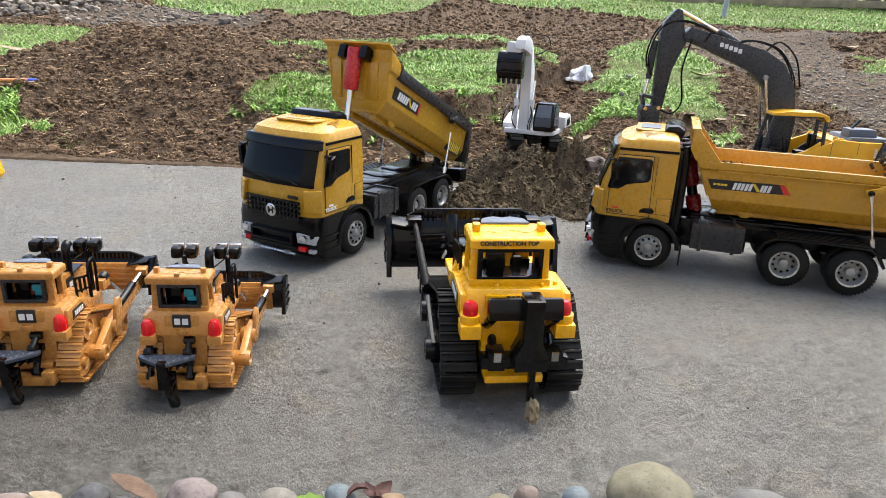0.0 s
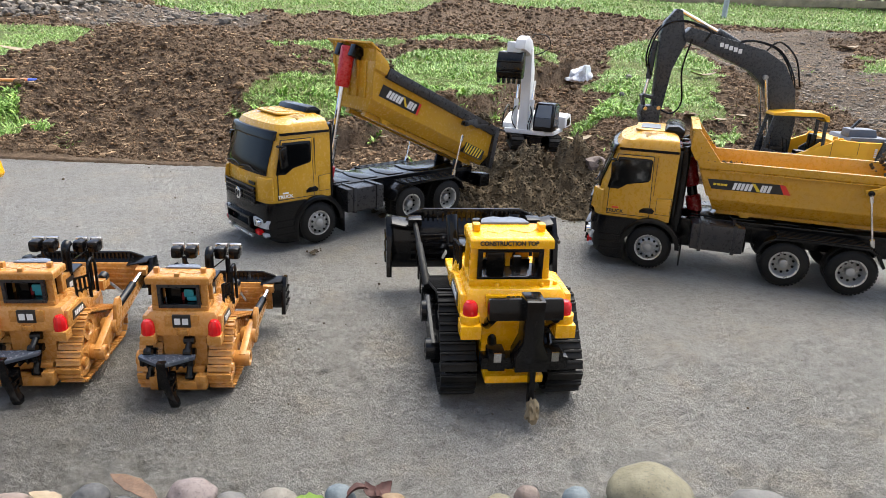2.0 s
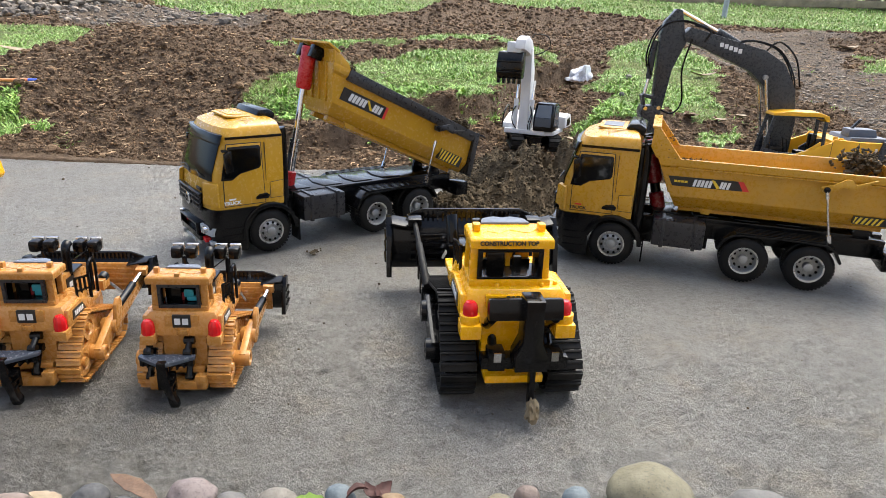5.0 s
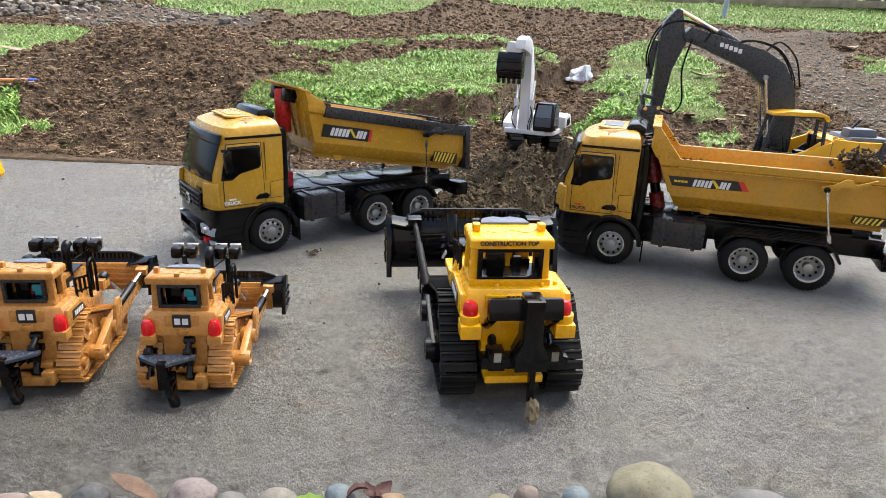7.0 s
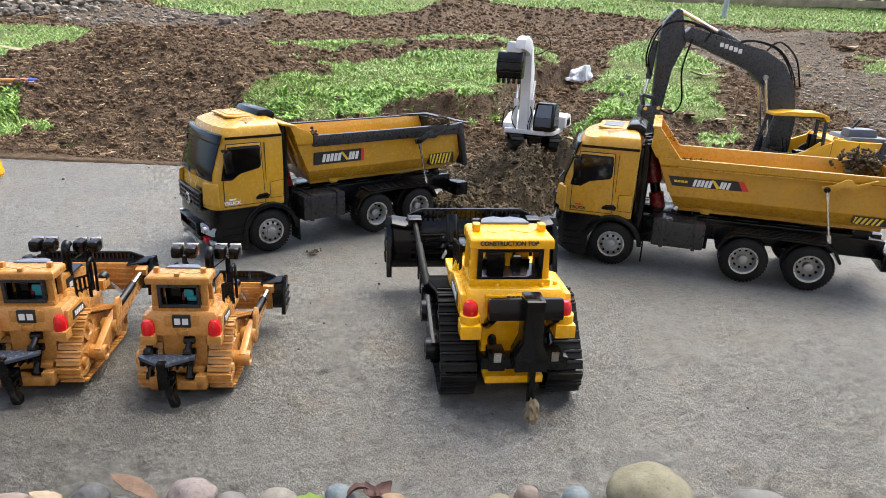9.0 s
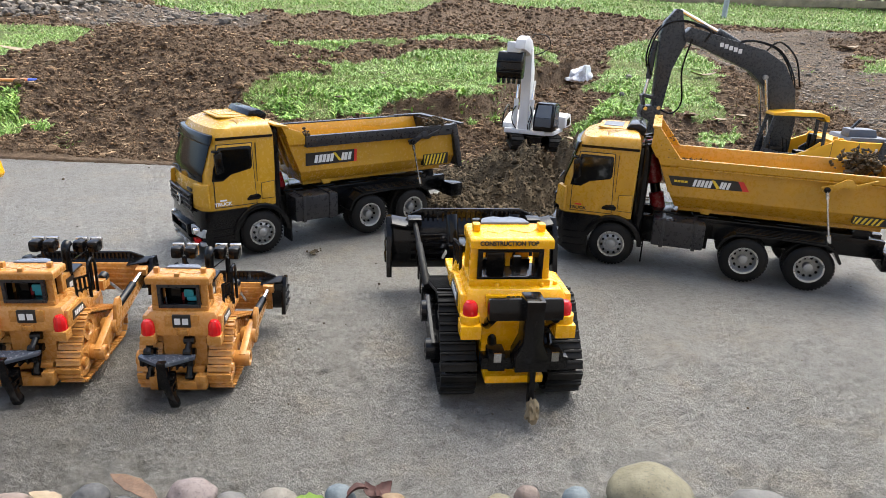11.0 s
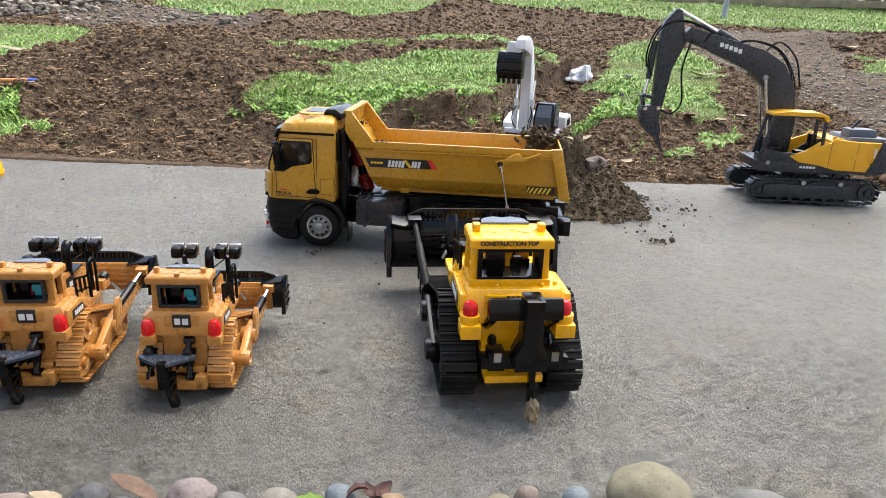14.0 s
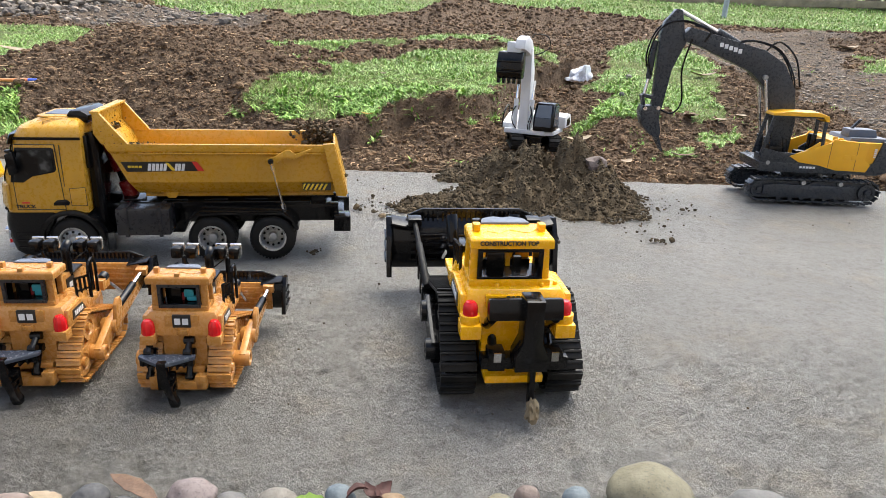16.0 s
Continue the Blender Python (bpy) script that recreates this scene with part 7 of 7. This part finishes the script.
for i, (x, y, w, h, tone, lab) in enumerate((
        (-0.345, 0.437, 0.042, 0.022, "brown", "smooth brown river pebble on the concrete"), (-0.316, 0.440, 0.030, 0.018, "tan", "ochre river pebble on the concrete"), (-0.318, 0.446, 0.018, 0.012, "grey", "small grey pebble on the concrete"),
        (-0.286, 0.456, 0.030, 0.021, "dark", "small dark pebble on the concrete"), (-0.254, 0.443, 0.032, 0.020, "dark", "smooth dark grey pebble on the concrete"), (-0.203, 0.462, 0.040, 0.027, "pink", "speckled pink granite pebble"),
        (-0.170, 0.456, 0.030, 0.019, "grey", "speckled grey pebble on the concrete"), (-0.131, 0.458, 0.034, 0.022, "cream", "round cream pebble on the concrete"), (-0.080, 0.470, 0.026, 0.020, "blue", "blue grey striped pebble on the concrete"),
        (-0.037, 0.460, 0.032, 0.020, "tan", "pale ochre pebble on the concrete"))):
    pebble(x, y, w, h, tone, lab, i)
for i, (x, y, w, h, tone, lab) in enumerate((
        (0.056, 0.464, 0.031, 0.020, "olive", "olive grey pebble on the concrete"), (0.081, 0.480, 0.023, 0.019, "brown", "speckled brown pebble on the concrete"), (0.124, 0.479, 0.026, 0.020, "blue", "smooth blue grey pebble on the concrete"),
        (0.149, 0.466, 0.024, 0.014, "grey", "flat grey pebble on the concrete"), (0.186, 0.478, 0.072, 0.042, "olive", "large smooth olive tan boulder"), (0.278, 0.466, 0.052, 0.032, "grey", "rough layered grey stone"),
        (-0.222, 0.448, 0.016, 0.012, "blue", "small blue grey pebble on the concrete"))):
    pebble(x, y, w, h, tone, lab, i + 20)
# ---------------------------------------------------------------- leaves and litter
def leaf(name, x, y, z, length, width, turn, mat_, label, curl=0.4, tilt=0.0, kind="dry leaf"):
    bm = bmesh.new()
    rows = []
    for i in range(11):
        u = i / 10
        w = width / 2 * math.sin(math.pi * min(1, u * 0.96 + 0.03)) ** 0.8 * (1 + 0.12 * math.sin(u * 23 + x * 40))
        xx = (u - 0.5) * length
        zz = curl * length * (u - 0.5) ** 2 * 1.6
        rows.append([(xx, -w, zz + abs(curl) * w * 0.7), (xx, -w * 0.5, zz + 0.1 * w), (xx, 0, zz), (xx, w * 0.5, zz + 0.1 * w), (xx, w, zz + abs(curl) * w * 0.7)])
    th = 0.0006
    loft(bm, [r + [(a, b_, c - th) for a, b_, c in r[::-1]] for r in rows])
    ob = part(name, bm, mat_, None, smooth=60)
    ob.matrix_basis = pose(x, y, z, tilt, 0, turn)
    tagged(ob, label, kind)
    return ob


BROWN_LEAF = stone_mat("brown dry leaf", (0.11, 0.06, 0.035), (0.25, 0.15, 0.09), 0.3)
RED_LEAF = stone_mat("dark red dry leaf", (0.06, 0.022, 0.018), (0.13, 0.05, 0.04), 0.1)
GREEN_LEAF = stone_mat("fresh green leaf", (0.12, 0.22, 0.02), (0.24, 0.38, 0.05), 0.05)
TAN_LEAF = stone_mat("pale dry leaf", (0.34, 0.25, 0.15), (0.55, 0.44, 0.30), 0.1)
GOLD_LEAF = stone_mat("golden leaf", (0.50, 0.28, 0.03), (0.68, 0.42, 0.06), 0.1)
leaf("dry_leaf", -0.252, 0.462, 0.016, 0.062, 0.015, 150, BROWN_LEAF, "curled brown dry leaf across the pebbles", -0.10, 0)
leaf("dry_leaf", -0.318, 0.448, 0.013, 0.030, 0.011, 172, TAN_LEAF, "ochre curled dry leaf on the pebbles", 0.1)
leaf("dry_leaf", -0.044, 0.468, 0.014, 0.022, 0.012, 60, RED_LEAF, "dark red crumpled dry leaf on the pebbles", 0.5, 30)
leaf("dry_leaf", -0.064, 0.468, 0.016, 0.026, 0.011, 20, RED_LEAF, "dark red crumpled dry leaf on the pebbles", -0.8, -20)
leaf("dry_leaf", -0.052, 0.462, 0.014, 0.023, 0.013, 130, RED_LEAF, "dark red crumpled dry leaf on the pebbles", 0.7, 10)
leaf("green_leaf", -0.102, 0.448, 0.012, 0.034, 0.024, 10, GREEN_LEAF, "fresh green leaf among the pebbles", 0.2, 12, "leaf")


def rest(x, y, up=0.004):
    return float(height(np.array([x]), np.array([y]))[0]) + up


for x, y, ln, wd, tn, mt, lab in ((0.43, 2.24, 0.12, 0.055, 20, TAN_LEAF, "large pale dry leaf on the soil"), (0.84, 2.36, 0.075, 0.05, 80, BROWN_LEAF, "curled brown leaf on the soil"),
                                  (0.94, 2.34, 0.06, 0.04, 150, TAN_LEAF, "pale dry leaf on the soil"), (1.13, 3.10, 0.13, 0.05, 8, TAN_LEAF, "long pale dry leaf on the grass"),
                                  (-0.24, 2.02, 0.040, 0.016, -12, GOLD_LEAF, "golden fallen leaf on the soil"), (-0.19, 1.99, 0.035, 0.015, 30, TAN_LEAF, "pale dry leaf on the soil"),
                                  (-0.36, 2.22, 0.035, 0.025, 60, BROWN_LEAF, "russet fallen leaf at the lawn edge"), (0.50, 1.86, 0.055, 0.03, 35, TAN_LEAF, "pale dry leaf on the soil"),
                                  (0.70, 1.98, 0.09, 0.02, -6, BROWN_LEAF, "strip of brown bark on the soil"), (1.05, 2.45, 0.06, 0.04, 45, TAN_LEAF, "pale dry leaf on the soil"),
                                  (-0.25, 2.62, 0.03, 0.02, 100, TAN_LEAF, "pale dry leaf on the grass"), (2.45, 4.35, 0.16, 0.08, 20, TAN_LEAF, "pale dry leaf by the soil bank")):
    leaf("dry_leaf", x, y, rest(x, y, 0.010 if mt is not GOLD_LEAF else 0.016), ln, wd, tn, mt, lab, 0.35)

# crumpled plastic bag in the trench
BAG, n, l, b = nodes_of("white plastic film")
b.inputs["Base Color"].default_value = (0.78, 0.79, 0.82, 1)
b.inputs["Roughness"].default_value = 0.35
vv = n.new("ShaderNodeTexCoord").outputs["Object"]
bump(n, l, b, noise_node(n, l, vv, 45, 4), 0.6, 0.01)
bm = bmesh.new()
bmesh.ops.create_icosphere(bm, subdivisions=4, radius=1.0)
for q in bm.verts:
    c = q.co.copy()
    s = 1 + 0.45 * noise.noise(c * 1.6 + Vector((2, 0, 0))) + 0.25 * abs(noise.noise(c * 4))
    q.co = Vector((c.x * 0.054 * s, c.y * 0.040 * s, max(c.z, -0.3) * 0.055 * s * (1 + 0.7 * c.x)))
bag = part("plastic_bag", bm, BAG, None, smooth=30)
bag.location = (0.61, 3.27, rest(0.61, 3.27, 0.012))
tagged(bag, "crumpled white plastic bag lying in the trench", "plastic bag")

# rocks on the soil and on the heap
for x, y, z, w, tone, lab in ((0.345, 1.53, 0.070, 0.052, "brown", "angular brown rock on the sand heap"), (0.10, 1.90, rest(0.10, 1.90), 0.022, "cream", "small pale stone in the soil"), (0.78, 3.02, rest(0.78, 3.02), 0.03, "cream", "small pale stone by the trench"), (0.68, 2.7, rest(0.68, 2.7), 0.022, "grey", "small grey stone in the trench")):
    bm = bmesh.new()
    bmesh.ops.create_icosphere(bm, subdivisions=2, radius=1.0)
    for q in bm.verts:
        q.co = Vector((q.co.x, q.co.y * 0.8, q.co.z * 0.85)) * (w / 2) * (1 + 0.35 * noise.noise(q.co * 1.7 + Vector((x * 9, y, 0))))
    ob = part("rock", bm, STONES[tone], None, smooth=20)
    ob.location = (x, y, z + w * 0.15)
    tagged(ob, lab, "rock")

# plastic tube, paper, steel post, garden wall
bm = bmesh.new()
rod(bm, (-0.060, 0, 0), (0.025, 0, 0), 0.005, 0.006, 12)
pen = thing("toy_tube", "orange and blue plastic tube lying on the soil", "plastic tube", m=pose(-1.36, 2.17, rest(-1.36, 2.17, 0.012), 0, 0, 8))
part("tube_body", bm, paint("orange plastic", (0.75, 0.28, 0.10), 0.4), pen)
part("tube_cap", made((rod, (0.025, 0, 0), (0.055, 0, 0), 0.007, 0.006, 12)), paint("blue plastic", (0.03, 0.10, 0.55), 0.4), pen, "blue cap")
leaf("paper_scrap", -1.78, 2.98, rest(-1.78, 2.98, 0.02), 0.28, 0.13, 15, TAN_LEAF, "crumpled brown paper scrap on the soil", 0.25, 0, "paper")
post = part("steel_post", made((rod, (0, 0, -0.1), (0.03, 0, 1.1), 0.022, None, 16)), paint("galvanised steel", (0.42, 0.45, 0.48), 0.45, metal=0.5), None)
post.location = (2.36, 6.2, rest(2.36, 6.2, 0))
tagged(post, "galvanised steel post standing in the lawn", "post")
WALLST = earth("weathered wall stone", (0.13, 0.105, 0.08), (0.36, 0.31, 0.26))
gw = mesh_from("wall_garden", *lumps(np.array([(1.3 + 5.5 * u_, 8.25 - 1.10 * u_, 0.45 + 0.16 * r_) for u_ in np.linspace(0, 1, 46) for r_ in range(5)]) + rng.normal(0, 0.02, (230, 3)), rng.uniform(0.09, 0.125, 230), 2, 0.8, 0.12), WALLST, "weathered brown garden stone wall", "wall", "structure")
TIMBER = paint("weathered timber", (0.30, 0.23, 0.15), 0.85, dust=0.1, var=0.3, relief=0.6)
plank = part("plank", made((box, -2.3, 2.3, -0.02, 0.02, -0.035, 0.035)), TIMBER, None, bevel=0.006)
plank.matrix_basis = pose(3.3, 7.50, 0.605, 0, -1.0, -11)
tagged(plank, "long weathered timber board along the wall", "timber board")
# yellow toy at the far end of the yard
ytoy = thing("toy_loader", "bright yellow toy loader bucket on the concrete", "toy loader", m=pose(-1.022, 1.46, 0, 0, 0, 0))
bm = bmesh.new()
prism(bm, [(-0.10, 0.004), (0.0, 0.004), (0.006, 0.014), (0.0, 0.045), (-0.10, 0.060)], -0.05, 0.05)
part("bucket", bm, YELLOW, ytoy, bevel=0.004)
# ---------------------------------------------------------------- movement
# seconds, place of the rear axle, heading in degrees
RUN_A = [(0.0, -0.083, 1.404, 241.7), (0.5, -0.115, 1.331, 235.0), (1.0, -0.168, 1.272, 230.7), (1.25, -0.172, 1.268, 230.4), (1.5, -0.163, 1.276, 230.2), (2.0, -0.052, 1.412, 221.6),
         (2.5, 0.000, 1.432, 217.2), (3.0, -0.045, 1.389, 217.0), (3.45, -0.102, 1.342, 217.2), (3.6, -0.103, 1.342, 217.2), (10.9, -0.103, 1.342, 217.2), (11.3, -0.215, 1.258, 216.0),
         (11.5, -0.2875, 1.205, 217.0), (12.0, -0.463, 1.076, 221.9), (12.5, -0.635, 0.942, 223.6), (13.0, -0.80, 0.79, 223.6), (13.6, -1.02, 0.59, 223.6), (16.0, -1.02, 0.59, 223.6)]
RUN_B = [(0.0, 0.663, 1.065, 162.5), (3.8, 0.663, 1.065, 162.5), (4.0, 0.6494, 1.068, 162.5), (4.2, 0.628, 1.072, 162.6), (4.6, 0.603, 1.0786, 162.8), (11.2, 0.603, 1.0786, 162.8), (11.5, 0.5675, 1.088, 162.9),
         (12.0, 0.500, 1.110, 162.9), (12.5, 0.3906, 1.142, 163.3), (13.0, 0.297, 1.158, 164.5), (13.5, 0.2013, 1.178, 169.5), (14.0, 0.0943, 1.182, 175.2),
         (14.5, -0.0149, 1.187, 183.6), (15.0, -0.100, 1.177, 185.6), (15.5, -0.190, 1.155, 187.6), (16.0, -0.296, 1.136, 189.4)]
TIP_A = [(0.0, 24.5), (5.3, 24.5), (6.3, 16.3), (6.5, 14.3), (7.0, 10.2), (7.5, 5.8), (8.0, 2.9), (8.5, 1.7), (9.0, 0.0), (16.0, 0.0)]


def eased(rows, t):
    """Values at t between rows, with no overshoot where a thing stands still."""
    ts = [r[0] for r in rows]
    i = max(0, min(len(rows) - 2, int(np.searchsorted(ts, t, "right")) - 1))
    h = ts[i + 1] - ts[i]
    u = (t - ts[i]) / h
    out = []
    for c in range(1, len(rows[0])):
        v = [r[c] for r in rows]
        def slope(k):
            if k == 0 or k == len(v) - 1:
                return 0.0 if k else (v[1] - v[0]) / (ts[1] - ts[0])
            a, b_ = (v[k] - v[k - 1]) / (ts[k] - ts[k - 1]), (v[k + 1] - v[k]) / (ts[k + 1] - ts[k])
            return 0.0 if a * b_ <= 0 else 2 * a * b_ / (a + b_)
        m0, m1 = slope(i) * h, slope(i + 1) * h
        out.append((2 * u ** 3 - 3 * u * u + 1) * v[i] + (u ** 3 - 2 * u * u + u) * m0 + (3 * u * u - 2 * u ** 3) * v[i + 1] + (u ** 3 - u * u) * m1)
    return out


def along(p, q):
    """The pose at p whose z axis points to q."""
    return Matrix.Translation(p) @ (Vector(q) - Vector(p)).to_track_quat("Z", "Y").to_matrix().to_4x4()


def drive(tr, run, tip):
    times = [i / 10 for i in range(161)]
    path = [eased(run, t) for t in times]
    walk(tr["truck"], [(t, pose(x, y, 0, 0, 0, a)) for t, (x, y, a) in zip(times, path)])
    turn, rolls = 0.0, [0.0]
    for (x0, y0, a0), (x1, y1, a1) in zip(path, path[1:]):
        a = radians((a0 + a1) / 2)
        turn += ((x1 - x0) * math.cos(a) + (y1 - y0) * math.sin(a)) / 0.0362
        rolls.append(turn)
    for w in tr["wheels"]:
        x, y, z = w.location
        walk(w, [(t, pose(x, y, z, 0, math.degrees(r), 0)) for t, r in zip(times, rolls)])
    rows = {k: [] for k in ("bed", "head", "rod", "mid", "tie0", "tie1")}
    for t in times:
        th = eased(tip, t)[0]
        m = pose(*HINGE, 0, -th, 0)
        top = m @ (RAM_HEAD - Vector(HINGE))
        rows["bed"].append((t, m))
        rows["head"].append((t, along(top, 2 * top - RAM_FOOT)))
        rows["rod"].append((t, along(RAM_FOOT, top)))
        reach = (top - RAM_FOOT).length - 0.175
        rows["mid"].append((t, along(RAM_FOOT + (top - RAM_FOOT).normalized() * reach, top)))
        for k, s in ((0, 1), (1, -1)):
            pin = m @ (Vector((ROD_HEAD.x, s * ROD_HEAD.y, ROD_HEAD.z)) - Vector(HINGE))
            rows["tie%d" % k].append((t, along(Vector((ROD_FOOT.x, s * ROD_FOOT.y, ROD_FOOT.z)), pin)))
    for k in ("bed", "head", "rod", "mid"):
        walk(tr[k], rows[k])
    for k in (0, 1):
        walk(tr["ties"][k], rows["tie%d" % k])


def motions():
    drive(truck_a, RUN_A, TIP_A)
    drive(truck_b, RUN_B, [(0.0, 0.0), (16.0, 0.0)])


motions()
